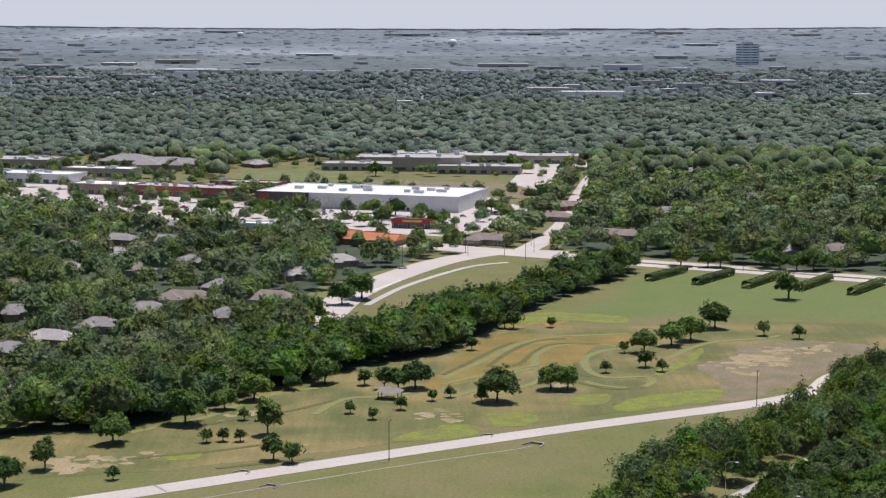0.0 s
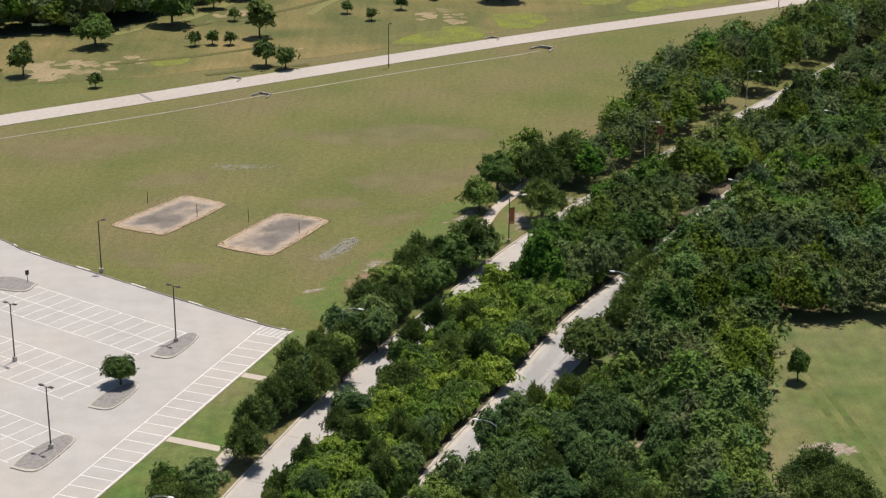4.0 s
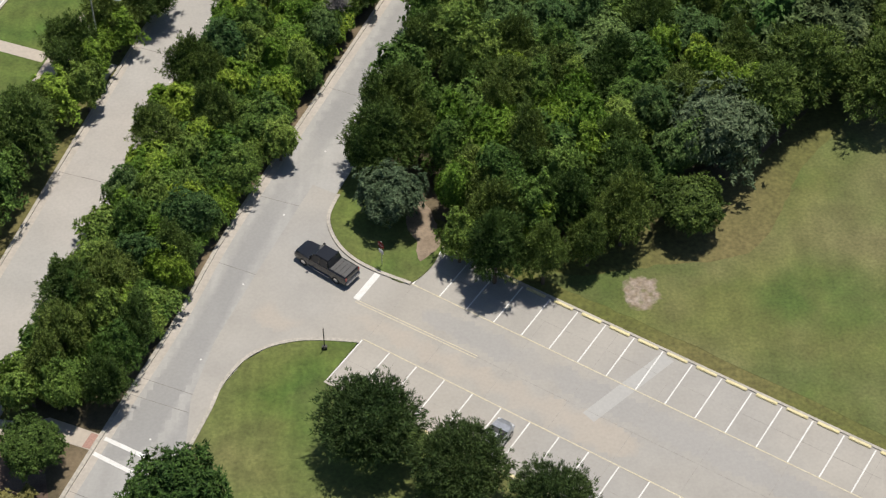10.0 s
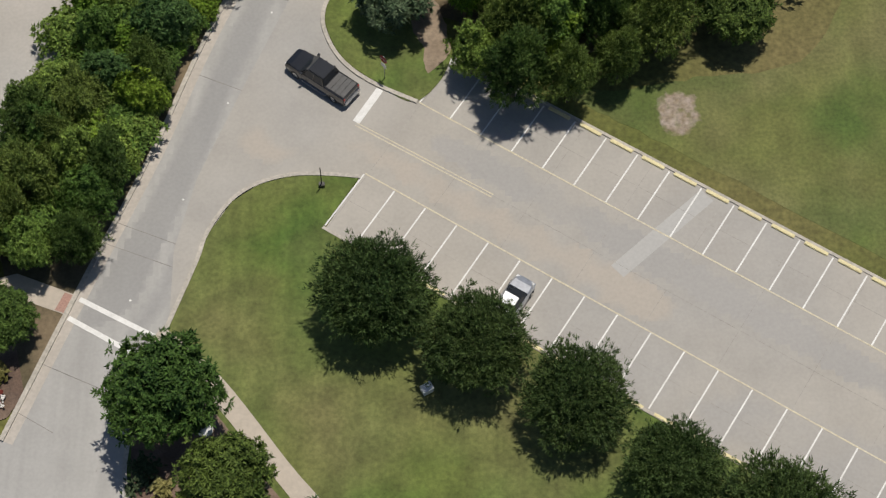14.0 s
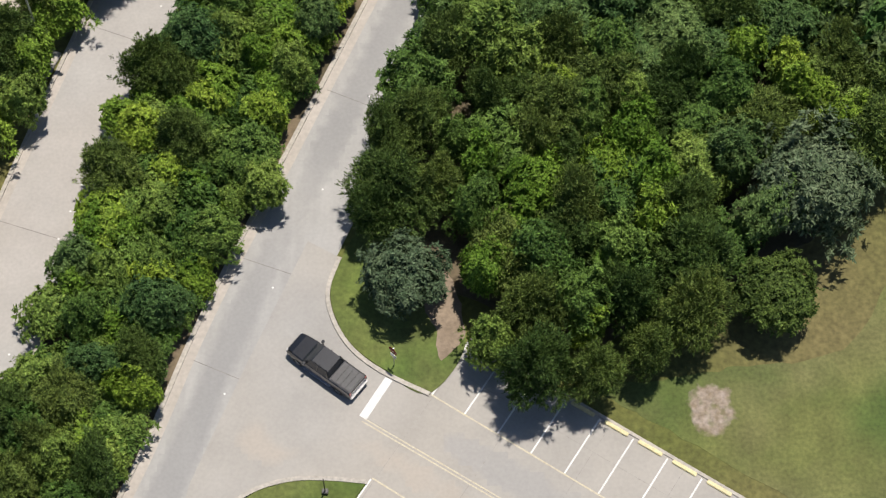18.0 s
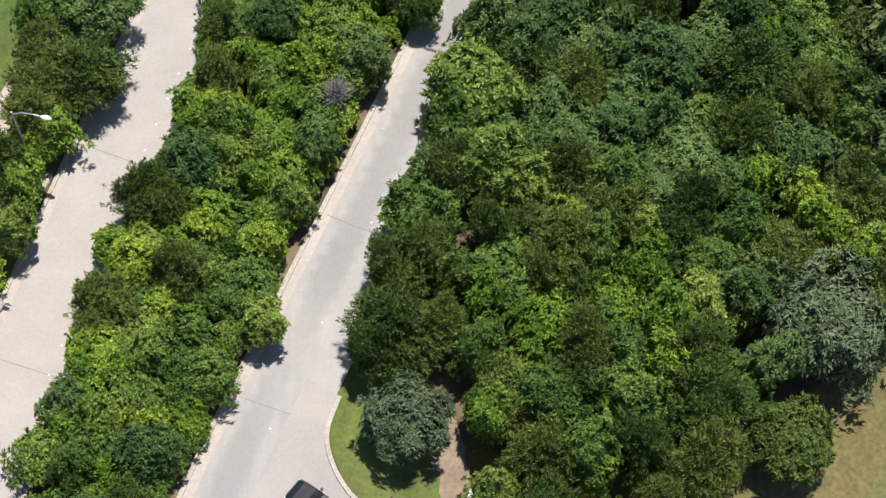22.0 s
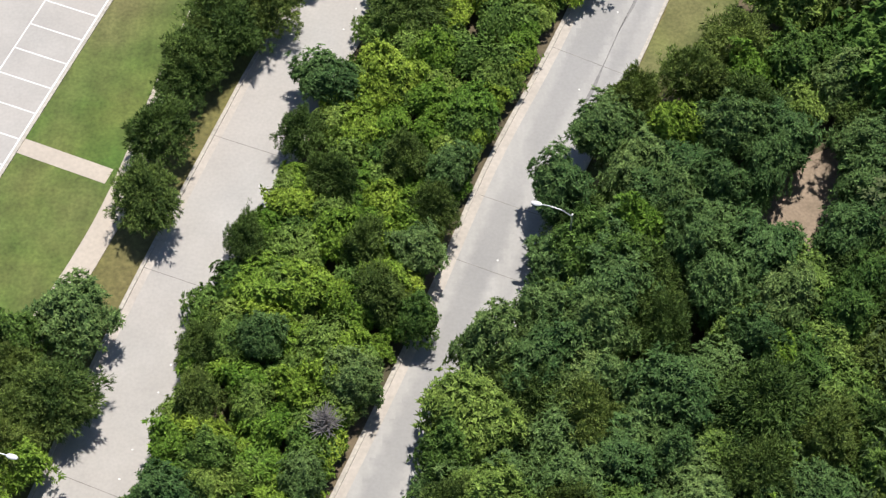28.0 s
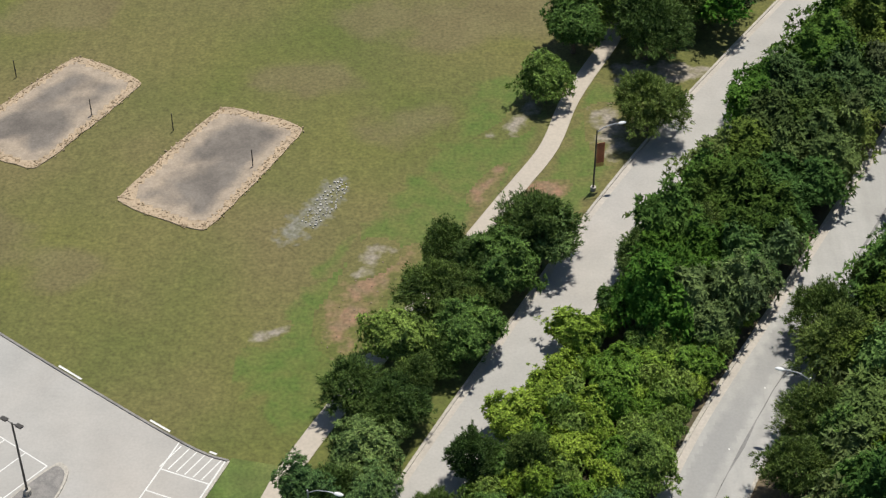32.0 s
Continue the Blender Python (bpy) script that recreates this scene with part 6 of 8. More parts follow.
# cars parked by the shops
def parked_car(x, y, turn, paint, word):
    e = thing("parked_car", x, y, 0.16, turn, word + " car parked among the shops", "car", "cars at the shops")
    b = bmesh.new()
    for x0, x1, z0, z1 in ((-2.2, 2.2, 0.25, 0.95),):
        box(b, x0, x1, -0.9, 0.9, z0, z1, bevel=0.18)
    part("body", b, paint, e)
    c = bmesh.new()
    v = [c.verts.new(p) for p in ((-1.5, -0.8, 0.93), (1.2, -0.8, 0.93), (1.2, 0.8, 0.93), (-1.5, 0.8, 0.93), (-1.0, -0.65, 1.5), (0.5, -0.65, 1.5), (0.5, 0.65, 1.5), (-1.0, 0.65, 1.5))]
    for f in ((4, 5, 6, 7), (0, 1, 5, 4), (1, 2, 6, 5), (2, 3, 7, 6), (3, 0, 4, 7)):
        c.faces.new([v[i] for i in f])
    part("cabin", c, WIN, e, "dark glass")
    for wx in (-1.35, 1.35):
        for sy in (-1, 1):
            part("wheel", tube([(wx, sy * 0.92 - 0.1, 0.32), (wx, sy * 0.92 + 0.1, 0.32)], 0.32, 10), WALLG, e)
    return e


rc = random.Random(8)
cars = [parked_car(-60, 1010, 70, mat("car_white", (0.75, 0.75, 0.74), (0.7, 0.7, 0.69), 0.5, 3.0, 0.3, coat=0.4), "white"), parked_car(-52, 1004, 70, mat("car_dark", (0.05, 0.05, 0.055), (0.07, 0.07, 0.075), 0.5, 3.0, 0.3, coat=0.4), "dark"), parked_car(-46, 1000, 70, mat("car_silver", (0.42, 0.43, 0.45), (0.38, 0.39, 0.41), 0.5, 3.0, 0.3, coat=0.4), "silver"), parked_car(-40, 996, 70, RED, "red")]
for a, b, n in (((-110, 1075), (-60, 1035), 9), ((-95, 1045), (-30, 1000), 10), ((-20, 985), (20, 962), 6), ((-230, 1110), (-150, 1060), 12), ((-255, 1180), (-190, 1125), 9), ((20, 1000), (36, 1050), 6)):
    for i in range(n):
        f = (i + rc.uniform(-0.2, 0.2)) / n
        copy_thing(rc.choice(cars[:3] * 3 + cars), pose(a[0] + (b[0] - a[0]) * f, a[1] + (b[1] - a[1]) * f, 0.16, 0, 0, 66 + rc.choice((0, 180))))

# power line poles standing over the trees
pp = None
for px, py, h in ((-240.6, 62.6, 26), (-193.5, 62.6, 26), (-142.0, 60.1, 26), (-106.8, 54.0, 26), (-66.1, 52.7, 26), (-26.1, 52.1, 26), (8.9, 48.9, 26), (43.9, 50.2, 26), (75.0, 47.7, 26), (105.2, 48.3, 26), (150.6, 46.4, 26), (212.3, 41.3, 26)):
    x, y = along(px, py)
    if pp is None:
        pp = thing("power_pole", x, y, 0, 0, "tall pale steel power pole above the trees", "power pole", "power poles")
        part("pole", tube([(0, 0, -1), (0, 0, 34)], [0.9, 0.45], 8), STEEL, pp)
        for z in (26, 29.5, 33):
            part("arm", tube([(-3.2, 0, z + 0.6), (0, 0, z), (3.2, 0, z + 0.6)], 0.22, 6), STEEL, pp)
    else:
        copy_thing(pp, pose(x, y, 0))

# ---- distant and town woods ----
mid_lib = [filled(leaves(240 + i, 4.9, 8.4, 0.4, 230, 0.85, 11, 0.62, slim=0.26, ruffle=0.24, fill=0.0), 240 + i, 4.9, 8.4, 0.4) for i in range(6)]
fine_lib = [filled(leaves(260 + i, 4.1, 8.4, 0.3, 330, 0.75, 9, 0.6, lobes=14, cone=0.4, ruffle=0.32, fill=0.0), 260 + i, 3.6, 7.6, 0.3) for i in range(5)]
small_lib = [filled(leaves(200 + i, 5.6, 8.5, 0.8, 110, 1.1, 7, 1.0, slim=0.35, ruffle=0.22, fill=0.0), 200 + i, 5.6, 8.5, 0.8) for i in range(6)]
far_domes = [dome(280 + i, 5.6, 9.0) for i in range(8)]
canopy = [dome(290 + i, 6.4, 9.0, 10, 4) for i in range(8)]
rng = random.Random(21)
CREEK = [(-200, 430), (-160, 446), (-117, 466), (-94, 472), (-80, 480), (-63, 516), (-45, 537), (-29, 559), (3, 593), (24, 655), (49, 712), (84, 782), (83.4, 799.4), (52.3, 756.0), (25.5, 683.6), (-16.8, 623.5), (-39.3, 585.2), (-67.5, 545.2), (-88.1, 511.1), (-107.0, 484.0), (-118.9, 468.9), (-190, 500)]
woods("creek_woods", [(x, y, rng.uniform(0.9, 1.5)) for x, y in scatter(CREEK, 4.8, 31)], mid_lib, LEAF_WOODS, "dense dark green belt of trees along the creek")
BEND = [(-43.6, 647.9), (-67.5, 545.2), (-88.1, 511.1), (-107.0, 484.0), (-118.9, 468.9), (-190, 500), (-220, 505), (-150, 530), (-104, 568), (-74, 605), (-56, 632)]
woods("street_bend_trees", [(x, y, rng.uniform(0.8, 1.5)) for x, y in scatter(BEND, 6.8, 37)], mid_lib, LEAF_TOWN, "shade trees hiding the bend of the street")
OPEN = [[p for p in offset(STREET, -9.5) if p[1] > 612] + [p for p in offset(STREET, 9.5) if p[1] > 612][::-1], offset(CROSSTOWN, -13) + offset(CROSSTOWN, 13)[::-1], offset(NORTH, -8) + offset(NORTH, 8)[::-1],
        [(-90.6, 963.9), (-40.1, 870.0), (4.5, 870.5), (39.3, 938.7), (59.3, 1056.1), (82.2, 1193.8), (123.5, 1406.4), (125.8, 1546.4), (-86.5, 1475.5), (-168.6, 1378.4), (-156.1, 1211.4), (-112.7, 1123.8)],
        [(-268.3, 1071.7), (-205.9, 985.0), (-87.3, 897.3), (-92.0, 1013.0), (-148.4, 1211.6), (-204.2, 1412.1), (-271.3, 1459.3), (-363.8, 1457.6)], [(-30, 690), (-2, 775), (30, 825), (60, 835), (84, 800), (50, 712), (0, 690)],
        [(-50.2, 807.3), (-14.3, 827.5), (-21.1, 956.6), (-59.3, 956.1)]] + HOUSES
TOWN = [(-220, 496), (-150, 522), (-104, 560), (-74, 598), (-62, 636), (-57, 690), (-50, 740), (-20, 800), (0, 850), (60, 862), (100, 838), (200, 780), (330, 705), (420, 760), (560, 1450), (-560, 1450), (-260, 640)]
town = [(x, y, rng.choice((0.7, 1.0, 1.15, 1.3, 1.6))) for x, y in scatter(TOWN, 9.6, 32, OPEN) if abs(x) < y * 0.27 + 25]
woods("town_trees_near", [p for p in town if p[1] < 900], mid_lib, LEAF_TOWN, "mixed shade trees over the houses")
woods("town_trees", [p for p in town if 900 <= p[1] < 1250], small_lib, LEAF_TOWN, "thick green canopy over the suburb")
dome_woods("town_trees_far", [p for p in town if p[1] >= 1250], far_domes, LEAF_FAR_SHADE, "rounded green crowns over the far suburb")
FARW = [(-400, 1450), (400, 1450), (680, 2450), (-680, 2450)]
GAPS = SHED_GAPS
# from here outward the tree colours carry painted haze, zone by zone
dome_woods("far_woods", [(x, y, rng.choice((0.7, 0.85, 1.0, 1.2))) for x, y in scatter(FARW, 10.0, 33, GAPS) if abs(x) < y * 0.27], canopy, LEAF_HAZE, "endless canopy of haze-tinted green toward the horizon")
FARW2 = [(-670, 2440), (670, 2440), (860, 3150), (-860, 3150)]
dome_woods("far_woods_blue", [(x, y, rng.choice((0.85, 1.0, 1.2))) for x, y in scatter(FARW2, 13.5, 35, GAPS) if abs(x) < y * 0.27], canopy, LEAF_HAZE_2, "green canopy with haze in its colour far out on the plain")
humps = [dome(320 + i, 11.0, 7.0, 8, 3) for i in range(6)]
for nm, y0, y1, m_, label in (("far_tree_groups", 3150, 3650, HAZE_CANOPY_2, "groups of trees coloured with blue-green haze far out on the plain"), ("horizon_tree_groups", 3650, 4850, HAZE_CANOPY_3, "groups of trees coloured with pale blue haze at the horizon")):
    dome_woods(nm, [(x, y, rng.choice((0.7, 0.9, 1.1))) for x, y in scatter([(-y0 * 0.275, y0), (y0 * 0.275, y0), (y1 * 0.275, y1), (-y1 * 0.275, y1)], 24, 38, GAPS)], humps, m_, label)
for nm, y0, y1, material, label in (("far_canopy", 3080, 3160, HAZE_CANOPY_1, "unbroken green tree canopy with haze in its colour"), ("far_canopy_middle", 3160, 3660, HAZE_CANOPY_2, "tree canopy coloured with blue-green haze far out on the plain"), ("far_canopy_horizon", 3660, 4920, HAZE_CANOPY_3, "tree canopy coloured with pale blue haze at the horizon")):
    cb, step = bmesh.new(), 14
    rows_ = []
    for y in range(y0, y1 + step, step):
        w = y * 0.29
        rows_.append([cb.verts.new((x_ * w / 60, y, rise(x_ * w / 60, y) + 6 + 1.8 * noise.noise((x_ * w / 1500, y / 30, 2)) + 1.2 * noise.noise((x_ * w / 4000, y / 90, 5)) - (9 if y == y0 and y0 < 3100 else 0))) for x_ in range(-60, 61)])
    for a, b in zip(rows_, rows_[1:]):
        for k in range(120):
            cb.faces.new((a[k], a[k + 1], b[k + 1], b[k])).smooth = True
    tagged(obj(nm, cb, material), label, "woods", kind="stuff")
# dark sheets paint the shade below the trees onto the ground
setting("suburb_ground", slab([(-165, 522), (-120, 562), (-75, 617), (-66, 642), (-60, 690), (-52, 742), (-22, 802), (-10, 850), (-60, 905), (-110, 950), (-180, 1000), (-380, 1000), (-300, 640)], -0.1, 0.09), CANOPY_SHADE, "yards coloured dark as tree shade beneath the suburb", "ground")
setting("suburb_ground_east", slab([(112, 826), (200, 776), (330, 702), (420, 760), (520, 1400), (112, 1400), (96, 1160), (86, 1080), (78, 1010), (66, 930), (58, 872)], -0.1, 0.09), CANOPY_SHADE, "yards coloured dark as tree shade beneath the suburb", "ground")
setting("creek_floor", slab(CREEK, -0.1, 0.11), CANOPY_SHADE, "creek woods floor coloured dark as tree shade", "ground")
lots = [p for poly, gap in ((OPEN[3], 17), (OPEN[4], 15)) for p in scatter(poly, gap, 36, FOOT + [[(-152.3, 1211.5), (-72.8, 1239.3), (70.4, 1126.4), (83.3, 1269.6), (-34.8, 1296.6), (-79.7, 1357.9), (-159.2, 1373.0)]])]
woods("parking_lot_trees", [(x, y, rng.uniform(0.55, 1.15)) for x, y in lots], mid_lib, LEAF_TOWN, "scattered dark trees between the shops and lots", "trees")
# street trees and trees in the shop parking
k = 0
for x, y in ((-41.0, 1035.4), (-27.5, 1023.1), (-12.8, 1023.3), (-34.0, 975.8), (-3.7, 956.8), (-109.8, 1044.1), (-99.9, 1028.3), (-90.1, 1028.5), (-126.1, 1028.0), (-75.7, 969.6), (-135.2, 1034.2), (28.7, 1045.9), (33.2, 1030.1), (108.7, 805.0), (120.5, 801.3), (126.2, 801.4), (146.4, 799.7), (152.2, 796.0), (158.7, 790.4), (166.3, 790.5), (175.2, 786.9), (188.5, 809.7), (52.3, 1360.3), (59.3, 1371.3), (91.7, 1334.3), (-49.2, 1296.4), (47.7, 957.4), (-64.0, 1151.2)):
    k += 1
    tree(("meadow_oak", "meadow_oak2")[k % 2], x, y, 0.74 + 0.1 * (k % 3), k * 40, "round street tree on a clear trunk", "street trees")
# clipped hedges beside the street
for (x0, y0), (x1, y1) in (((88.5, 757.7), (107.4, 786.2)), ((107.3, 746.1), (127.0, 777.3)), ((126.8, 736.4), (146.5, 768.6)), ((147.8, 730.2), (166.7, 760.2)), ((166.8, 717.9), (186.5, 748.5))):
    n = 3600
    rg = np.random.default_rng(int(x0))
    t = rg.uniform(0, 1, n)
    ph = rg.uniform(-0.1, np.pi + 0.1, n)
    dx, dy = x1 - x0, y1 - y0
    L = math.hypot(dx, dy)
    nx, ny = -dy / L, dx / L
    side, up = np.sign(np.cos(ph)) * np.abs(np.cos(ph)) ** 0.45 * 2.0, np.clip(np.sin(ph), 0, 1) ** 0.4 * 3.1
    c = np.c_[x0 + dx * t + nx * side, y0 + dy * t + ny * side, up]
    d = rg.normal(size=(n, 3)) * 0.22 + np.c_[nx * np.cos(ph), ny * np.cos(ph), np.sin(ph)]
    d /= np.linalg.norm(d, axis=1)[:, None]
    a = np.cross(d, rg.normal(size=(n, 3)))
    a /= np.linalg.norm(a, axis=1)[:, None]
    b = np.cross(d, a)
    q = np.stack([c + a * 0.42, c + b * 0.42, c - a * 0.42, c - b * 0.42], 1).astype(np.float32)
    tagged(new("hedge", quads_mesh("hedge", q, HEDGE)), "long clipped green hedge on the park lawn", "hedge", "clipped hedges")

# ---- meadow trees ----
ML = "lone shade tree standing in the meadow"
for kind, (x, y), s in (("meadow_oak2", (-86.5, 456.7), 0.8), ("meadow_oak2", (-70.7, 478.9), 1.0), ("cedar", (-46.9, 466.7), 1.25), ("meadow_oak2", (-55.1, 510.1), 0.8), ("meadow_oak2", (-45.8, 526.5), 0.5), ("meadow_oak2", (-62.4, 498.5), 0.62), ("meadow_small", (-42.7, 438.6), 1.3), ("meadow_small", (-37.8, 435.7), 1.1), ("meadow_small", (-79.5, 418.7), 0.7), ("cedar", (-98.1, 428.5), 1.0), ("meadow_oak2", (-104.1, 412.2), 0.75), ("meadow_oak", (-8.3, 528.4), 0.8), ("meadow_oak2", (-13.4, 526.7), 0.65), ("meadow_oak", (15.9, 509.0), 0.95), ("meadow_oak", (32.6, 527.0), 0.72), ("meadow_oak2", (37.7, 527.1), 0.75), ("meadow_oak", (67.6, 588.1), 0.75), ("meadow_oak2", (78.5, 602.0), 0.85), ("meadow_oak2", (86.3, 610.9), 0.9), ("meadow_oak", (98.7, 636.7), 0.9), ("meadow_small", (65.2, 563.1), 1.15), ("meadow_small", (51.6, 553.6), 0.8), ("meadow_small", (113.8, 621.4), 1.1), ("meadow_small", (125.1, 615.7), 1.0), ("meadow_small", (9.8, 592.9), 0.9), ("meadow_small", (22.4, 636.1), 1.1), ("meadow_small", (25.6, 636.1), 1.3), ("meadow_small", (39.3, 638.6), 0.8), ("meadow_small", (-62.0, 457.5), 0.75), ("meadow_small", (-57.9, 458.8), 0.75), ("meadow_small", (-53.4, 458.9), 0.7), ("meadow_small", (-55.2, 484.6), 0.7), ("meadow_small", (-26.2, 493.5), 0.7), ("meadow_small", (-19.5, 485.5), 0.7), ("meadow_small", (-11.9, 498.1), 0.8), ("meadow_small", (-3.1, 510.5), 0.7), ("meadow_small", (2.2, 515.3), 0.7), ("meadow_small", (11.3, 509.0), 0.8), ("meadow_small", (-23.9, 533.5), 1.0), ("cedar", (-17.7, 526.7), 0.9), ("meadow_oak2", (-36.1, 535.1), 0.8), ("meadow_oak2", (-32.6, 705.5), 1.1), ("meadow_oak2", (-39.7, 690.8), 0.9), ("meadow_small", (138.9, 707.0), 2.2), ("meadow_small", (60.9, 588.0), 0.8), ("meadow_small", (69.7, 555.6), 0.8)):
    tree(kind, x, y, s, rng.uniform(0, 360), ML if s > 0.7 else "small young tree or shrub in the meadow", "meadow trees")
shade = thing("picnic_shelter", *(-15.6, 513.6), 0, -15, "small grey-roofed shelter beneath meadow trees", "shelter")
for sx in (-1, 1):
    for sy in (-1, 1):
        part("post", boxm(sx * 3 - 0.1, sx * 3 + 0.1, sy * 1.8 - 0.1, sy * 1.8 + 0.1, 0, 2.4), BARK, shade)
bm = bmesh.new()
v = [bm.verts.new(p) for p in ((-3.8, -2.6, 2.3), (3.8, -2.6, 2.3), (3.8, 2.6, 2.3), (-3.8, 2.6, 2.3), (-2.6, 0, 3.5), (2.6, 0, 3.5))]
for f in ((0, 1, 5, 4), (1, 2, 5), (2, 3, 4, 5), (3, 0, 4), (3, 2, 1, 0)):
    bm.faces.new([v[i] for i in f])
part("roof", bm, ROOFS[0], shade)
part("table", boxm(-1.5, 1.5, -0.5, 0.5, 0.7, 0.8), WALK, shade)
# ---- trees of the near park ----
rng = random.Random(77)
NW = "leafy tree in the dense park wood"


def put(kind, x, y, s, label, group, squash=1.0, wide=1.0):
    name = "shrub" if kind.startswith("shrub") else "evergreen_tree" if kind.startswith("dark") else "tree"
    return tree(kind, x, y, s, rng.uniform(0, 360), label, group, name, squash, wide)


# parking row, forecourt and lone trees
for x, y, s, k in ((-7.5, 163.4, 0.82, 0), (-0.4, 159.5, 0.75, 1), (6.4, 155.4, 0.73, 2), (12.7, 150.3, 0.66, 0), (19.2, 146.0, 0.86, 1), (25.9, 142.1, 0.78, 2), (32.4, 137.6, 0.82, 0)):
    put(f"elm{k}", x, y, s, "dark round elm shading the parking stalls", "elms by the stalls", 1.12)
put("broad0", -22.0, 155.6, 0.86, "broad green tree over the forecourt kerb", "forecourt trees", 1.15)
put("broad1", -17.3, 149.9, 0.66, "green tree in the mulch bed", "forecourt trees", 1.15)
put("grey0", -12.3, 143.8, 0.86, "broad grey-green tree in the mulch bed", "forecourt trees")
put("broad1", -17.0, 142.5, 0.6, "green tree in the mulch bed", "forecourt trees")
put("young", -5.0, 146.2, 0.85, "small young tree on the lawn", "forecourt trees")
put("broad1", -34.0, 162.4, 0.55, "green tree in the west mulch bed", "forecourt trees")
put("grey1", -6.1, 189.4, 0.74, "rounded grey-green tree on the entry island", "entry trees")
put("grey2", 23.9, 196.2, 1.08, "blue-grey tree at the wood's edge", "wood edge trees")
put("broad1", 20.5, 187.9, 0.64, "deep green round tree at the wood's corner", "wood edge trees")
put("broad2", 20.9, 266.1, 0.92, "dark broad tree over the verge", "roadside trees")
lt = put("broad1", -46.8, 259.6, 0.52, "small round tree on a gravel parking island", "lot trees")
for x, y, s, k in ((1.0, 302.4, 0.95, "mid0"), (4.4, 307.2, 1.0, "dark0"), (6.0, 335.5, 0.8, "mid1"), (9.6, 345.5, 1.0, "mid2"), (17.2, 329.4, 0.95, "dark1"), (18.2, 344.5, 1.15, "dark2"), (14.5, 351.5, 1.0, "mid3"), (23, 352, 1.1, "dark0"), (-38.0, 203, 0.8, "light0"), (-40.2, 197, 0.95, "dark0"), (-43.2, 190.2, 1.0, "mid3"), (-45, 184, 0.95, "dark1"), (-47, 177.6, 0.95, "dark2"), (-48.6, 171.5, 1.0, "mid0"), (-43.8, 199, 0.8, "mid1"), (-46.5, 193, 0.8, "dark2"), (-39.0, 202.6, 0.62, "dark1"), (-42.8, 194.8, 0.66, "mid2"), (-36.9, 208.8, 0.6, "dark3"), (-44.6, 183.9, 0.66, "dark0"), (-42.2, 192.8, 0.56, "dark2"), (-46.5, 176.1, 0.66, "mid1"), (-43.1, 187.5, 0.5, "dark1")):
    put(k, x, y, s, "tree of the row between sidewalk and road", "sidewalk row trees")

# crowns that stand out one by one: x, y, scale
FORMS = {"D": ("dark", 4, 8.5), "M": ("mid", 4, 7.8), "G": ("green", 3, 8.0), "L": ("light", 3, 6.5), "S": ("shrub", 3, 3.4)}
TALL = {"strip": {"D": 5.6, "M": 5.2, "G": 5.4, "L": 4.6, "S": 3.0}, "row": {"D": 6.2, "M": 6.0, "G": 6.2, "L": 5.0, "S": 3.0}, "wood": {"D": 7.6, "M": 7.4, "G": 7.6, "L": 7.2, "S": 4.0}}
WORDS = {"D": "dark feathery evergreen tree", "M": "olive green leafy tree", "G": "deep green broad-leaved tree", "L": "bright yellow-green leafy tree", "S": "bright green vine-covered shrub"}
PLACES = {"strip": (" in the planted strip", "planted strip"), "row": (" of the row between sidewalk and road", "sidewalk row trees"), "wood": (" in the dense park wood", "wood trees")}
SPREAD = {"strip": 0.84, "row": 0.88, "wood": 0.94}
STOOD = {"strip": [], "row": [], "wood": []}


def stand(where, form, rows):
    stem, kinds, high = FORMS[form]
    words, group = PLACES[where]
    for x, y, s in rows:
        s = max(s * SPREAD[where], 0.45)
        STOOD[where].append((x, y, s * KINDS[stem + "0"][2]))
        squash = min(1.7, TALL[where][form] * rng.uniform(0.92, 1.1) / (s * high))
        put(stem + str(rng.randrange(kinds)), x, y, s, WORDS[form] + words, group, squash, rng.uniform(0.85, 1.18))


stand("strip", "D", ((-28.2, 198.8, 0.64), (-25.7, 207.7, 0.55), (-22.8, 201.2, 0.59), (-23.6, 206.8, 0.38), (-21.1, 218.1, 0.57), (-14.5, 241.8, 0.59), (-12, 237.6, 0.52), (-6.3, 239.3, 0.47), (-4, 234.5, 0.46), (-18.3, 231.5, 0.46), (-9.2, 231.3, 0.51), (-8.2, 226.7, 0.64), (-20.8, 222.2, 0.5), (-6.5, 255, 0.84), (0.3, 264, 0.74), (-5.1, 270.3, 0.64), (-1.7, 277.1, 0.66), (3.4, 277.2, 0.59), (15, 304.6, 0.89), (21, 309.1, 0.91), (26.7, 309.2, 0.92), (4.6, 265.3, 0.62), (-33.5, 179.1, 0.7), (-29.7, 180.1, 0.7), (-33, 173.5, 0.68), (-27.2, 174.9, 0.57), (-34, 170.5, 0.56), (-28.8, 168.2, 0.44), (-31.1, 176.5, 0.46), (-24.7, 183, 0.47)))
stand("strip", "M", ((-17.9, 200, 0.78), (-16.5, 197.3, 0.55), (-14.9, 207.4, 0.51), (-19.7, 211.2, 0.46), (-19.8, 213.7, 0.53), (-17, 217.7, 0.47), (-19, 222.9, 0.61), (-24, 194.7, 0.5), (-20.3, 193, 0.65), (-27.1, 189.6, 0.54), (-24.1, 190.9, 0.44), (-28.7, 186.3, 0.54), (-5.2, 224.9, 0.41), (-0.2, 270.6, 0.67), (14, 277.6, 0.76), (18, 298.1, 0.76), (-6.8, 264.1, 0.65), (-29.8, 175.6, 0.54), (-28.3, 172, 0.53), (-32.5, 167.9, 0.58), (-31.6, 181.4, 0.66), (-32, 177.7, 0.54)))
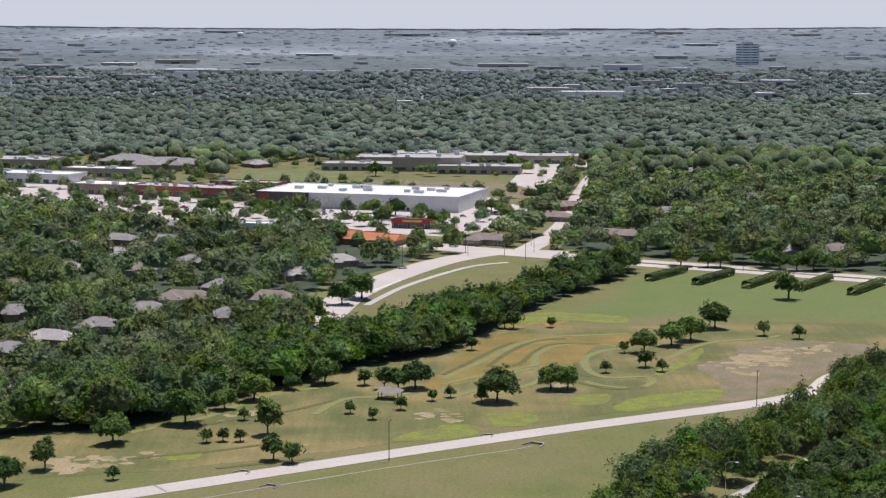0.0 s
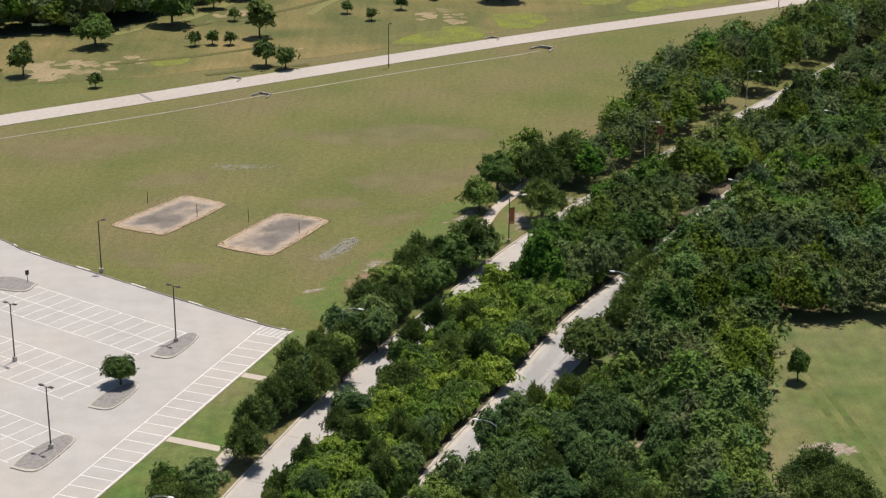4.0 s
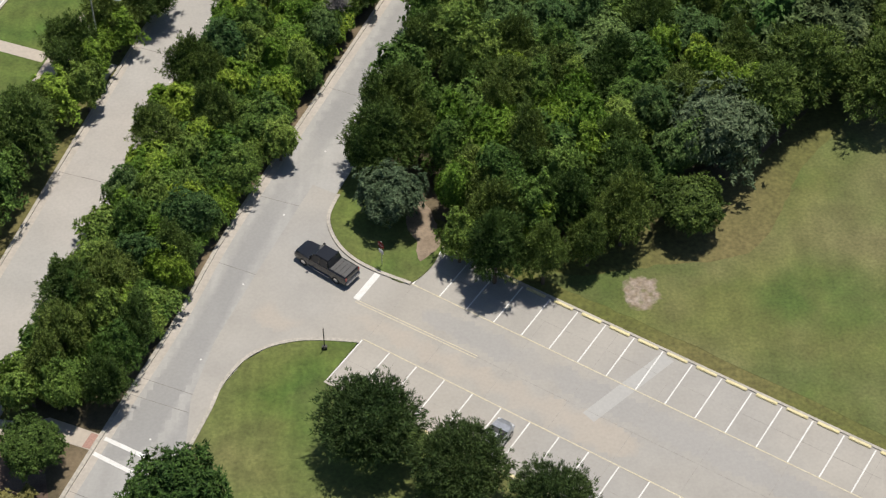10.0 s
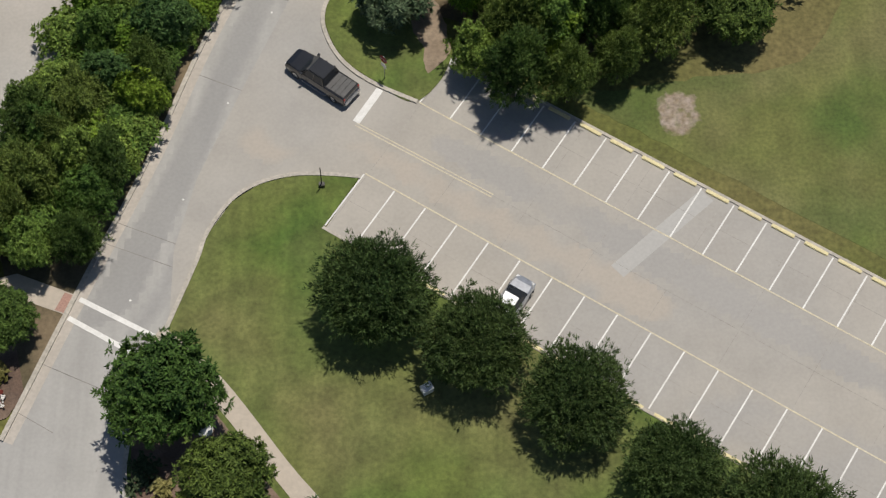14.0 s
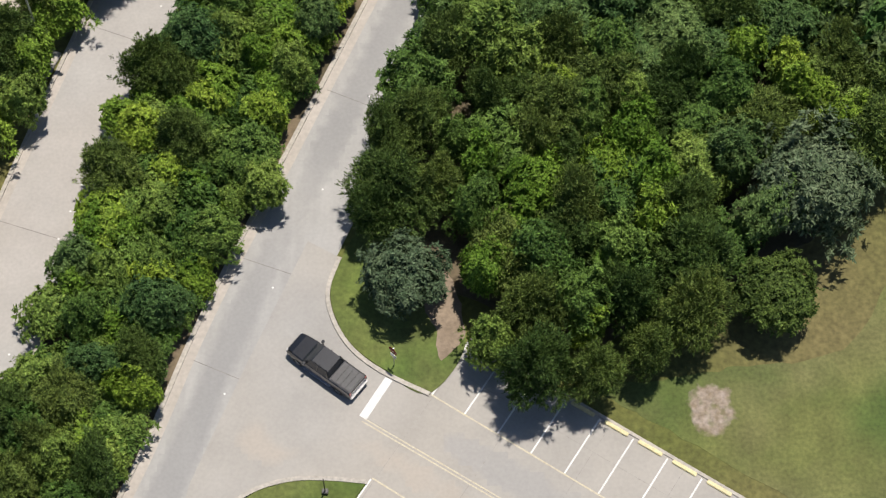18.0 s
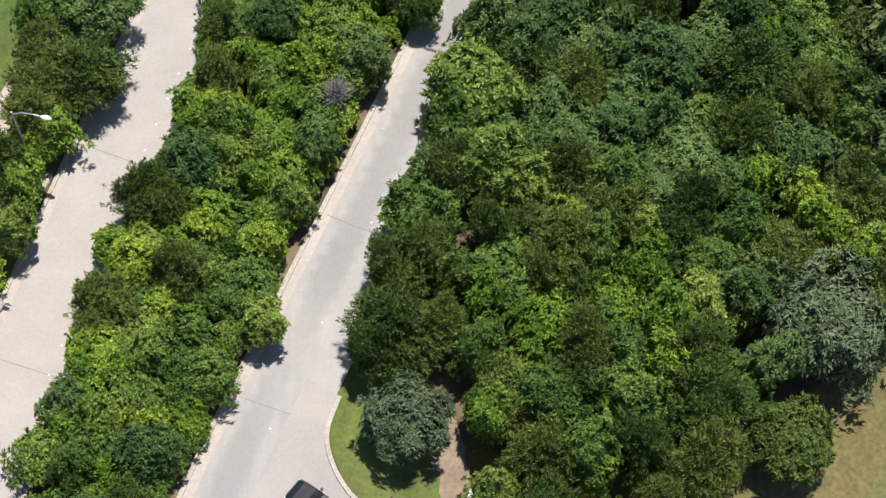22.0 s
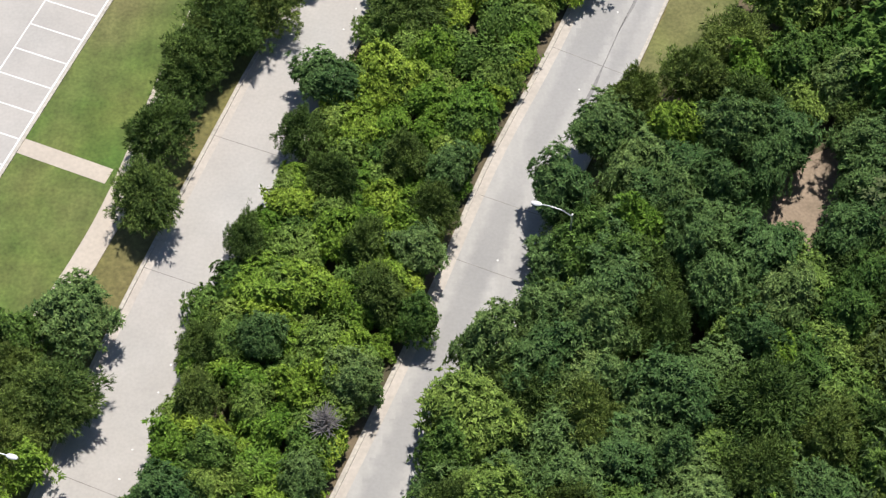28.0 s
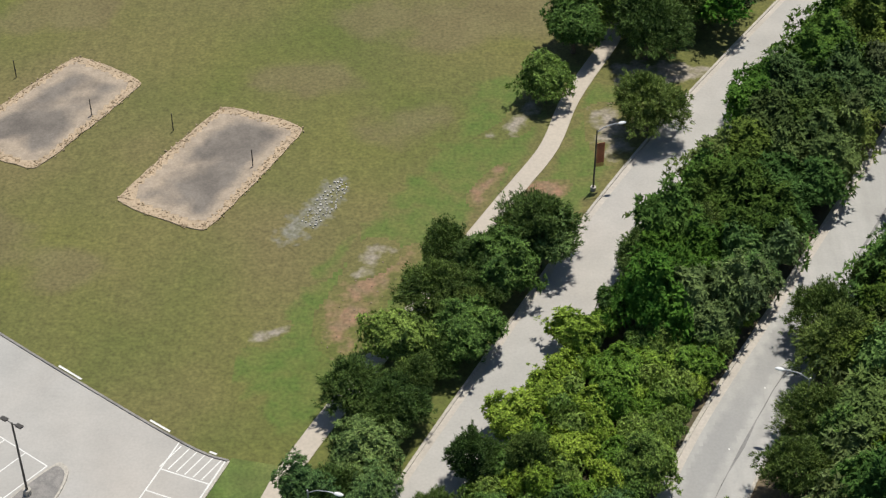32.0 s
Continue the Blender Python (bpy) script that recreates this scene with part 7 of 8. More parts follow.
stand("strip", "L", ((-21.4, 204.8, 0.64), (-17.3, 203.8, 0.7), (-17.5, 209, 0.43), (-22.5, 214.9, 0.73), (-14.1, 219.5, 0.67), (-7.8, 247.7, 0.87), (-10, 242.5, 0.77), (-1.4, 244.9, 0.86), (-17.2, 227.5, 0.95), (-13.8, 228, 0.88), (7.3, 258.6, 0.95), (10, 267.2, 0.82), (1.9, 282.7, 1.05), (5.1, 286.5, 0.89), (7, 279.2, 0.87), (11.4, 286.6, 1.08), (8, 294.3, 0.93), (21.7, 297, 1.13), (19, 290.5, 0.92), (17.8, 302.8, 0.58), (-25.5, 181, 0.53), (-24.4, 180.9, 0.38)))
stand("strip", "S", ((-27.7, 203.9, 0.91), (-11.9, 215.5, 0.93), (-16.6, 214, 1.12), (-14.3, 223.8, 0.97), (-22, 199.3, 0.89), (-28.2, 195.7, 1.24), (-21.9, 197.5, 0.71), (-26, 193.1, 0.7), (-31.4, 187.6, 1.04), (-21.4, 189.7, 0.69), (-9.9, 237.1, 1.16), (-15.3, 237.6, 0.78), (-14.6, 233.9, 0.77), (-21.1, 226.6, 0.84), (15.4, 291.5, 1.4), (4.8, 270.5, 1.28), (-28.8, 178.2, 1.03), (-26.2, 178.6, 0.86)))
stand("strip", "G", ((-22.6, 210.2, 0.74), (-13, 211.6, 0.45), (-9.8, 219.7, 0.67), (-16.4, 223.4, 0.47), (-29.9, 190.8, 0.54), (-23.8, 187.1, 0.63), (-12.9, 247.3, 0.74), (-2.7, 238.4, 0.6), (-5.3, 230.9, 0.64), (-16.9, 222.8, 0.39), (10.6, 270.6, 0.66), (25.5, 302.3, 0.83), (-27.8, 182.6, 0.53)))
stand("row", "D", ((-21.1, 252.2, 0.83), (-21.7, 260.9, 0.74), (-18.9, 265.9, 0.63), (-12.7, 286, 0.82), (-9, 283.8, 0.81), (-5.7, 298.8, 0.86), (-0.8, 303.1, 1.03), (-4.7, 305.6, 0.74), (-15.1, 260.4, 0.67), (-17.9, 254.5, 0.66), (-25.9, 241.1, 0.74), (-26.2, 235.4, 0.79), (-34.2, 220.4, 0.56), (-31, 218.1, 0.77), (-34.1, 216.7, 0.66), (-31.6, 217.9, 0.86), (-34.2, 214.3, 0.68), (-37.2, 210.4, 0.68)))
stand("row", "G", ((-19.8, 255.6, 0.55), (-16, 272.4, 0.79), (-11.3, 277.3, 0.94), (-10.5, 271.2, 0.79), (4.9, 306.6, 0.92), (-30.7, 224.8, 0.9)))
stand("row", "M", ((-15.4, 264.8, 0.72), (-8.8, 292.3, 1.03), (-2.3, 293.2, 1.03), (-34.7, 222.6, 0.62), (-35.2, 204.3, 0.46)))
stand("row", "L", ((-33.3, 213.2, 0.78), (-35.1, 208.9, 0.73)))
stand("wood", "M", ((-1.2, 216.4, 0.99), (-2.9, 213.4, 0.58), (27.3, 212.4, 0.59), (17.9, 204.3, 0.68), (9.5, 207.6, 0.68), (7.2, 202.9, 0.56), (10.6, 204.3, 0.45), (-0.4, 209.5, 0.79), (2.1, 207.6, 0.68), (-2.1, 200.7, 0.44), (-1, 195, 0.54), (9.1, 191.1, 0.64), (3.6, 190.3, 0.74), (6.6, 187, 0.63), (7.2, 230.7, 0.71), (10.6, 229.2, 0.59), (24.8, 248.4, 0.77), (28.3, 227.3, 0.71), (26.3, 224.8, 0.7), (25.6, 255.2, 0.95), (32.1, 279.4, 0.99), (-0.1, 184.1, 0.48)))
stand("wood", "G", ((0.2, 221.9, 0.7), (4.1, 220.9, 0.81), (8, 223, 0.7), (8.3, 218.8, 0.58), (13, 217.8, 0.81), (13.1, 213.8, 0.51), (18.3, 199.2, 0.65), (20.2, 194, 0.64), (8.9, 241.3, 0.72), (19.1, 240.9, 0.73), (23.1, 240.9, 0.73), (21.5, 237.6, 0.6), (17.4, 236, 0.59), (10.9, 237, 0.59), (5.6, 235.9, 0.7), (14.3, 234.3, 0.59), (15.4, 230.7, 0.69), (20, 229.7, 0.81), (9.2, 226.1, 0.79), (4.1, 224.6, 0.62), (16.8, 226.7, 0.68), (21.8, 225.7, 0.69), (19.4, 222.8, 0.56), (29.1, 246.6, 0.75), (30.1, 239.8, 0.73), (29.3, 236, 0.72), (27.5, 231.8, 0.71), (30.2, 265.9, 0.98)))
stand("wood", "D", ((12.8, 222.9, 0.57), (7.3, 215.8, 0.67), (19.7, 217.3, 1.02), (18.9, 212.3, 0.67), (23.8, 214.8, 0.68), (27.2, 208, 0.55), (15.1, 206.1, 0.54), (5.4, 208.9, 0.54), (-2.9, 208.5, 0.65), (0.4, 203.8, 0.53), (-5.3, 202, 0.63), (-7.3, 200.6, 0.58), (3.5, 200.2, 0.52), (-6.9, 196.2, 0.77), (-3.7, 196.6, 0.52), (-8.6, 194.5, 0.43), (6.5, 194.5, 0.62), (3.1, 186.6, 0.6), (9.6, 187, 0.6), (14.8, 190.2, 0.82), (14.2, 186.1, 0.66), (14, 194.4, 0.62), (11.7, 244.8, 0.54), (12.9, 224.7, 0.55), (16.8, 246.5, 0.72), (32.8, 291.9, 1), (31.7, 295.9, 0.72), (29.4, 282.1, 0.82), (26.6, 275.7, 0.73), (32.8, 273.8, 0.66), (37.2, 300.1, 0.59), (2.9, 181.6, 0.66)))
stand("wood", "D", ((7.1, 181.5, 0.51), (11.1, 183.6, 0.46)))
stand("wood", "L", ((20.8, 213.9, 0.44), (21.6, 211.8, 0.43), (19.4, 208.1, 0.64), (23.1, 207.2, 0.57), (21, 221, 0.6), (24, 204.4, 0.71), (26.1, 201.2, 0.7), (5.3, 204.8, 0.56), (10.8, 201.2, 0.69), (-0.5, 198.9, 0.61), (8.6, 197.6, 0.75), (12.2, 197.2, 0.68), (3.4, 196.3, 0.81), (2.2, 193.3, 0.6), (12, 193.7, 0.67), (8.3, 190.3, 0.4), (-0.6, 189.5, 0.66), (6.9, 185.4, 0.52), (14.3, 241.6, 0.77), (16.1, 241.6, 0.39), (11.6, 232.4, 0.74), (21, 247.3, 0.71), (31.4, 281.6, 0.62)))


def spare(where, p, near):
    """Whether p is clear of the crowns already standing there."""
    return all(math.hypot(p[0] - x, p[1] - y) > near * r for x, y, r in STOOD[where])


for x, y, s, k in ((28.4, 200.5, 1.0, "dark2"), (33, 204.5, 1.05, "dark0")):
    put(k, x, y, s, "leafy tree on the wood's sunny edge", "wood edge trees")

# low evergreens that close the sidewalk row
edge = offset(LR_W, -3.3)
for i, ((x0, y0), (x1, y1)) in enumerate(zip(edge, edge[1:])):
    if 246 < y0 < 306:
        for f in (0.0, 0.5):
            put("dark%d" % (i % 4), x0 + (x1 - x0) * f + rng.uniform(-0.9, 0.5), y0 + (y1 - y0) * f, rng.uniform(0.5, 0.62), "dark feathery evergreen tree filling the roadside row", "sidewalk row trees", rng.uniform(0.95, 1.2))
# planted strip between the roads: low growth between the crowns
strip = [p for p in offset(LR_E, 0.9) if 166 < p[1] < 345] + [p for p in offset(RR_W, -2.4) if 169 < p[1] < 320][::-1]
for x, y in scatter(strip, 1.9, 41):
    if y < 300 and spare("strip", (x, y), 0.42):
        kind = rng.choice(("shrub0", "shrub1", "shrub2", "shrub0", "shrub2", "shrub0")) if y > 186 else "shrub0"
        put(kind, x, y, rng.uniform(0.62, 0.85), "leafy green undergrowth crowded into the planted strip", "planted strip", rng.uniform(1.2, 1.75), rng.uniform(0.85, 1.18))
edge = offset(RR_W, -1.75)
for i, ((x0, y0), (x1, y1)) in enumerate(zip(edge, edge[1:])):
    for f in (0.0, 0.5):
        if 172 < y0 < 300:
            put("shrub%d" % ((i + int(f * 2)) % 3 if y0 > 186 else 0), x0 + (x1 - x0) * f + rng.uniform(-0.5, 0.15), y0 + (y1 - y0) * f, rng.uniform(0.48, 0.62), "low leafy growth along the kerb of the planted strip", "planted strip", rng.uniform(1.2, 1.7))
bush = thing("dead_shrub", -11.6, 216.0, 0, 0, "bare grey leafless shrub among green ones", "shrub")
tw2 = bmesh.new()
for _ in range(150):
    a, e, r = rng.uniform(0, 6.28), rng.uniform(-0.2, 1.45), rng.uniform(0.9, 1.45)
    m_ = Vector((math.cos(a) * math.cos(e), math.sin(a) * math.cos(e), math.sin(e)))
    k_ = m_ * r * 0.55 + Vector((rng.uniform(-0.2, 0.2), rng.uniform(-0.2, 0.2), 3.3))
    tube([(0, 0, 2.7), k_, m_ * r + Vector((rng.uniform(-0.3, 0.3), rng.uniform(-0.3, 0.3), 3.5))], [0.04, 0.028, 0.016], 4, tw2)
    tube([k_, k_ + m_ * 0.3 + Vector((rng.uniform(-0.5, 0.5), rng.uniform(-0.5, 0.5), rng.uniform(-0.1, 0.5)))], [0.024, 0.014], 4, tw2)
tube([(0, 0, 0), (0, 0, 2.8)], [0.09, 0.06], 6, tw2)
part("branching", tw2, mat("dead_wood", (0.30, 0.28, 0.27), (0.23, 0.215, 0.21), 2.0, 9.0), bush)

# the wood east of the road
WOOD = [(-8.0, 197.5), (-1.0, 193.5), (1.5, 188.8), (8, 186.4), (15.5, 190), (21, 193), (30, 201.5), (37, 206), (38.5, 216), (36.8, 227), (39, 238), (42.5, 254), (45.5, 272), (48, 284), (56, 300), (86, 345), (118, 400), (106, 424), (84, 390), (62, 346), (43, 312), (34.8, 290), (31.4, 276), (29.6, 262), (22, 252), (15.6, 247), (8.6, 237), (0.8, 221.5), (-5.6, 208.5)]
hole = [[(21, 236), (24, 241), (28.6, 243), (29, 237), (26.5, 229), (25, 227), (23, 231)]]
clear = [(-6.0, 188.9, 3.4), (24.1, 195.0, 4.4), (20.8, 187.0, 3.6), (21.9, 266.4, 4.6)]
pts = [p for p in scatter(WOOD, 3.0, 42, hole) if all(math.hypot(p[0] - a, p[1] - b) > c for a, b, c in clear)]
for x, y in pts:
    if y >= 256 or x >= 31 or not spare("wood", (x, y), 0.6):
        continue
    if y > 205 and x < 24 and y < 240:
        kind = rng.choice(("green0", "green1", "dark2", "green2", "mid0", "dark1"))
    else:
        kind = rng.choice(("dark0", "dark1", "dark2", "dark3", "mid0", "mid2", "mid3"))
    put(kind, x, y, rng.uniform(0.6, 0.8), NW, "wood trees", squash=rng.uniform(0.9, 1.1))
woods("wood_north", [(x, y, rng.uniform(0.8, 1.15)) for x, y in pts if y >= 256 or x >= 31], fine_lib, LEAF_WOODS, "dense park wood of mixed green trees")
STRIP2 = [p for p in offset(LR_E, 2.2) if p[1] > 296] + [p for p in offset(RR_W, -2.0) if p[1] > 290][::-1]
woods("strip_north", [(x, y, rng.uniform(0.65, 1.0)) for x, y in scatter(STRIP2, 3.0, 43)], fine_lib, LEAF_WOODS, "planted strip of dense trees between the roads")
WESTW = [(13, 352), (30, 372), (52, 428), (74, 455), (92, 470), (112, 500), (126, 548), (150, 560), (190, 560), (190, 420), (124, 446), (104, 460), (76, 424), (44, 376), (24, 345)]
woods("wood_northwest", [(x, y, rng.uniform(0.8, 1.25)) for x, y in scatter(WESTW, 4.2, 44)], [q[::2] for q in fine_lib], LEAF_WOODS, "dark wood reaching to the park drive")
EASTW2 = [(56.8, 300.4), (65.9, 308.2), (75.0, 311.0), (69.2, 286.0), (62.0, 284.8), (55.1, 285.9)]
woods("wood_east_edge", [(x, y, rng.uniform(0.8, 1.15)) for x, y in scatter(EASTW2, 4.6, 46)], fine_lib, LEAF_WOODS, "dark corner of the wood by the lawn")
EASTW = [(118, 400), (190, 420), (190, 300), (150, 330), (112, 372), (62, 303), (52, 290), (49, 285), (86, 345)]
woods("wood_east", [(x, y, rng.uniform(0.8, 1.2)) for x, y in scatter(EASTW, 4.6, 45)], [q[::2] for q in fine_lib], LEAF_WOODS, "dark edge of the park wood")
for x, y, s in ((45.4, 224, 0.95), (44.8, 215.6, 1.0), (48.0, 219.4, 0.95), (43.2, 209.2, 0.95), (39.4, 203.6, 1.0)):
    put(rng.choice(("dark0", "dark2", "mid1")), x, y, s, "dark tree at the wood's edge", "wood edge trees")

put("mid2", 50.6, 261.4, 0.45, "slim young tree alone on the lawn", "wood edge trees", 1.5)

# ---- lamps, posts and signs ----
def street_lamp(x, y, turn, banner=False, reach=2.4):
    e = thing("street_lamp", x, y, 0, turn, "grey steel street lamp with curved arm" + (" and red banner" if banner else " and pale head"), "street lamp", "street lamps")
    part("base", tube([(0, 0, 0), (0, 0, 0.45)], 0.32, 12), KERB, e)
    part("pole", tube([(0, 0, 0.4), (0, 0, 4), (0, 0, 8.0)], [0.11, 0.09, 0.07]), BRONZE if banner else STEEL, e)
    part("arm", tube([(0, 0, 7.7), (reach * 0.35, 0, 8.25), (reach * 0.75, 0, 8.4), (reach, 0, 8.35)], 0.05, 6), STEEL, e)
    hd = bmesh.new()
    bmesh.ops.create_uvsphere(hd, u_segments=12, v_segments=8, radius=0.5)
    for v in hd.verts:
        v.co = Vector((v.co.x * 0.9 + reach + 0.35, v.co.y * 0.42, v.co.z * (0.3 if v.co.z > 0 else 0.22) + 8.35))
    part("head", hd, WHITE_LAMP, e)
    if banner:
        part("banner", boxm(0.12, 1.0, -0.015, 0.015, 3.6, 6.2), mat("banner_cloth", (0.30, 0.10, 0.05), (0.42, 0.16, 0.07), 0.8, 3.0), e, "faded rust-red banner")
        part("banner_tail", boxm(0.12, 1.0, -0.016, 0.016, 3.1, 3.6), mat("banner_cloth_yellow", (0.5, 0.38, 0.1), (0.44, 0.33, 0.09), 0.8, 3.0), e, "yellow band")


for x, y, t in ((-34.9, 211.6, -15), (-15.3, 268.8, -15), (-54.5, 160, -15), (39.5, 366, -30), (66, 405, -30), (6.2, 231.0, 165), (28.2, 283.0, 165), (53, 327.5, 150), (79, 372, 150)):
    street_lamp(x, y, t)
street_lamp(10.9, 319.4, 18, True)


def lot_lamp(x, y, turn, h=9.2, twin=True, base=True):
    e = thing("parking_lamp", x, y, 0, turn, "dark bronze parking lamp post on a concrete base", "lamp post", "parking lamps")
    if base:
        part("base", tube([(0, 0, 0), (0, 0, 0.8)], 0.36, 14), KERB, e)
    part("pole", tube([(0, 0, 0.1), (0, 0, h)], [0.12, 0.09]), BRONZE, e)
    for s in ((-1, 1) if twin else (1,)):
        part("arm", tube([(0, 0, h - 0.1), (s * 0.6, 0, h + 0.1)], 0.05, 6), BRONZE, e)
        part("head", boxm(s * 0.85 - 0.35, s * 0.85 + 0.35, -0.22, 0.22, h, h + 0.16, bevel=0.04), BRONZE, e)


lot_lamp(-57.5, 303.7, 20, twin=False)
lot_lamp(-41.0, 274.8, 150)
lot_lamp(-63.8, 267.7, 150)
lot_lamp(-52.6, 239.3, 150)
for x, y in ((-13.5, 437.2), (90.5, 503.2), (190, 565)):
    lot_lamp(x, y, 60, 10.5, twin=False, base=False)
for x, y in ((29.5, 844.6), (44.1, 855.5), (-18.6, 807.6), (10.9, 852.9), (38.6, 824.0), (-25.4, 1151.8), (19.5, 1133.2), (-116.3, 526.0), (134.6, 790.2)):
    lot_lamp(x, y, 30, 10, twin=False, base=False)
sp = thing("lot_sign", -68.7, 298.8, 0, 20, "small dark sign on a post", "sign")
part("post", tube([(0, 0, 0), (0, 0, 2.2)], 0.05), BRONZE, sp)
part("plate", boxm(-0.3, 0.3, -0.03, 0.03, 1.5, 2.3), BRONZE, sp)
ss = thing("stop_sign", -6.9, 183.8, 0.13, -45, "red octagonal stop sign facing the lot exit", "traffic sign")
part("post", tube([(0, 0, 0), (0, 0, 2.9)], 0.04), STEEL, ss)
bm = bmesh.new()
ring = [bm.verts.new((0.42 * math.cos(math.pi / 8 + k * math.pi / 4), -0.06, 2.55 + 0.42 * math.sin(math.pi / 8 + k * math.pi / 4))) for k in range(8)]
f = bm.faces.new(ring)
bmesh.ops.solidify(bm, geom=[f], thickness=0.02)
pl = part("plate", bm, RED, ss, "red octagon")
cu = bpy.data.curves.new("lettering", "FONT")
cu.body, cu.size, cu.align_x, cu.extrude = "STOP", 0.27, "CENTER", 0.003
tx = new("lettering", cu)
tx.data.materials.append(PAINT)
tx.parent = ss
tx.matrix_local = pose(0, -0.09, 2.45, 90, 0, 0)
part("sub_plate", boxm(-0.28, 0.28, -0.06, -0.04, 1.5, 1.95), PAINT, ss, "white plate")
ip = thing("island_post", -11.6, 174.2, 0.13, 0, "thin dark post with a small sign on the island", "sign post")
part("post", tube([(0, 0, 0), (0, 0, 2.6)], 0.045), BRONZE, ip)
part("foot", boxm(-0.22, 0.22, -0.18, 0.18, 0, 0.35, bevel=0.04), BRONZE, ip)
gl = thing("garden_globe_lamp", -18.9, 153.2, 0.15, 0, "low garden lamp with a white metal top among the beds", "lamp")
part("post", tube([(0, 0, 0), (0, 0, 3.6)], 0.06), BRONZE, gl)
part("cap", tube([(0, 0, 3.55), (0, 0, 3.7), (0, 0, 3.95)], [0.55, 0.5, 0.12], 16), WHITE_LAMP, gl)
ib = thing("utility_box", -3.9, 157.4, 0.13, 30, "pale utility box on the lawn by the elms", "utility box")
part("body", boxm(-0.4, 0.4, -0.3, 0.3, 0, 0.55, bevel=0.04), WHITE_LAMP, ib)
part("lid", boxm(-0.43, 0.43, -0.33, 0.33, 0.55, 0.62, bevel=0.02), WHITE_LAMP, ib)
sg = thing("brown_park_sign", 42.6, 366.8, 0, 10, "brown park sign standing under trees", "sign")
part("panel", boxm(-0.7, 0.7, -0.06, 0.06, 5.2, 7.0, bevel=0.02), mat("sign_brown", (0.22, 0.08, 0.05), (0.18, 0.07, 0.04), 1.0, 5.0), sg)
part("post", tube([(0, 0, 0), (0, 0, 7)], 0.09), BRONZE, sg)
for nm, x, y, t in (("storm_inlet", -34.3, 209.9, 68), ("kerb_inlet", -33.2, 156.9, 30)):
    e = thing(nm, x, y, 0.0, t, "concrete storm drain inlet with a dark slot", "drain", "drains")
    part("frame", boxm(-1.3, 1.3, -0.55, 0.75, 0, 0.2, bevel=0.03) if nm == "storm_inlet" else boxm(-0.55, 0.55, -0.4, 0.4, 0, 0.075), KERB, e)
    part("grate", boxm(-1.1, 1.1, -0.62, -0.5, 0.03, 0.15) if nm == "storm_inlet" else boxm(-0.45, 0.45, -0.3, 0.3, 0.06, 0.085), JOINT, e, "dark grate")

# flower bed and ornamental grasses along the forecourt kerb
FLOWER_R = mat("red_bedding_flowers", (0.24, 0.03, 0.02), (0.17, 0.045, 0.03), 3.0, 9.0)
FLOWER_W = mat("white_bedding_flowers", (0.80, 0.78, 0.74), (0.68, 0.66, 0.62), 3.0, 9.0)
STRAW = leaf_mat("ornamental_grass", (0.17, 0.16, 0.05), (0.42, 0.38, 0.16), per_object=False)
JUNIPER = leaf_mat("juniper", (0.05, 0.075, 0.04), (0.10, 0.135, 0.07), per_object=False)
bed = [(-24.1, 148.9), (-23.1, 149.3), (-21.0, 146.9), (-19.6, 144.3), (-18.4, 141.6), (-17.2, 138), (-18.3, 137.6), (-19.5, 141), (-20.9, 143.9), (-22.6, 146.9)]
WB = [(-37, 156.4), (-33.8, 156.4), (-33.6, 157.6), (-37, 157.8)]


def tufts(name, places, size, spread, height, count, material, label, category):
    rg, out = np.random.default_rng(len(places)), []
    for x, y in places:
        p = np.c_[x + rg.normal(0, spread, count), y + rg.normal(0, spread, count), 0.16 + height * rg.uniform(0.3, 1, count)]
        d = np.c_[rg.normal(0, 0.6, count), rg.normal(0, 0.6, count), np.ones(count)]
        d /= np.linalg.norm(d, axis=1)[:, None]
        a = np.cross(d, rg.normal(size=d.shape))
        a /= np.linalg.norm(a, axis=1)[:, None]
        b = np.cross(d, a)
        out.append(np.stack([p + a * size, p + b * size * 0.6, p - a * size, p - b * size * 0.6], 1))
    return tagged(new(name, quads_mesh(name, np.concatenate(out).astype(np.float32), material)), label, category, kind="stuff")


spots = scatter(bed, 0.38, 61) + scatter(WB, 0.38, 62)
tufts("red_flowers", spots[::2], 0.16, 0.14, 0.35, 14, FLOWER_R, "dark red bedding flowers along the kerb", "flowers")
tufts("white_flowers", spots[1::2], 0.15, 0.13, 0.38, 14, FLOWER_W, "white bedding flowers along the kerb", "flowers")
tufts("ornamental_grass", scatter([(-22.6, 150.6), (-21.2, 150.6), (-19.6, 147.6), (-17.4, 143.6), (-16.4, 140), (-17.6, 140), (-19.4, 144.6), (-21.2, 147.8)], 0.8, 63) + [(-34.6, 158.6), (-35.6, 158.4), (-34.2, 159.2), (-36.4, 158.8)], 0.34, 0.3, 0.8, 60, STRAW, "straw-yellow ornamental grass clumps", "grass")
tufts("juniper", scatter([(-24.2, 150.2), (-22.6, 150.8), (-22.4, 152.4), (-24.1, 152.6)], 0.6, 64), 0.2, 0.3, 0.4, 50, JUNIPER, "low grey-green juniper at the kerb", "shrub")

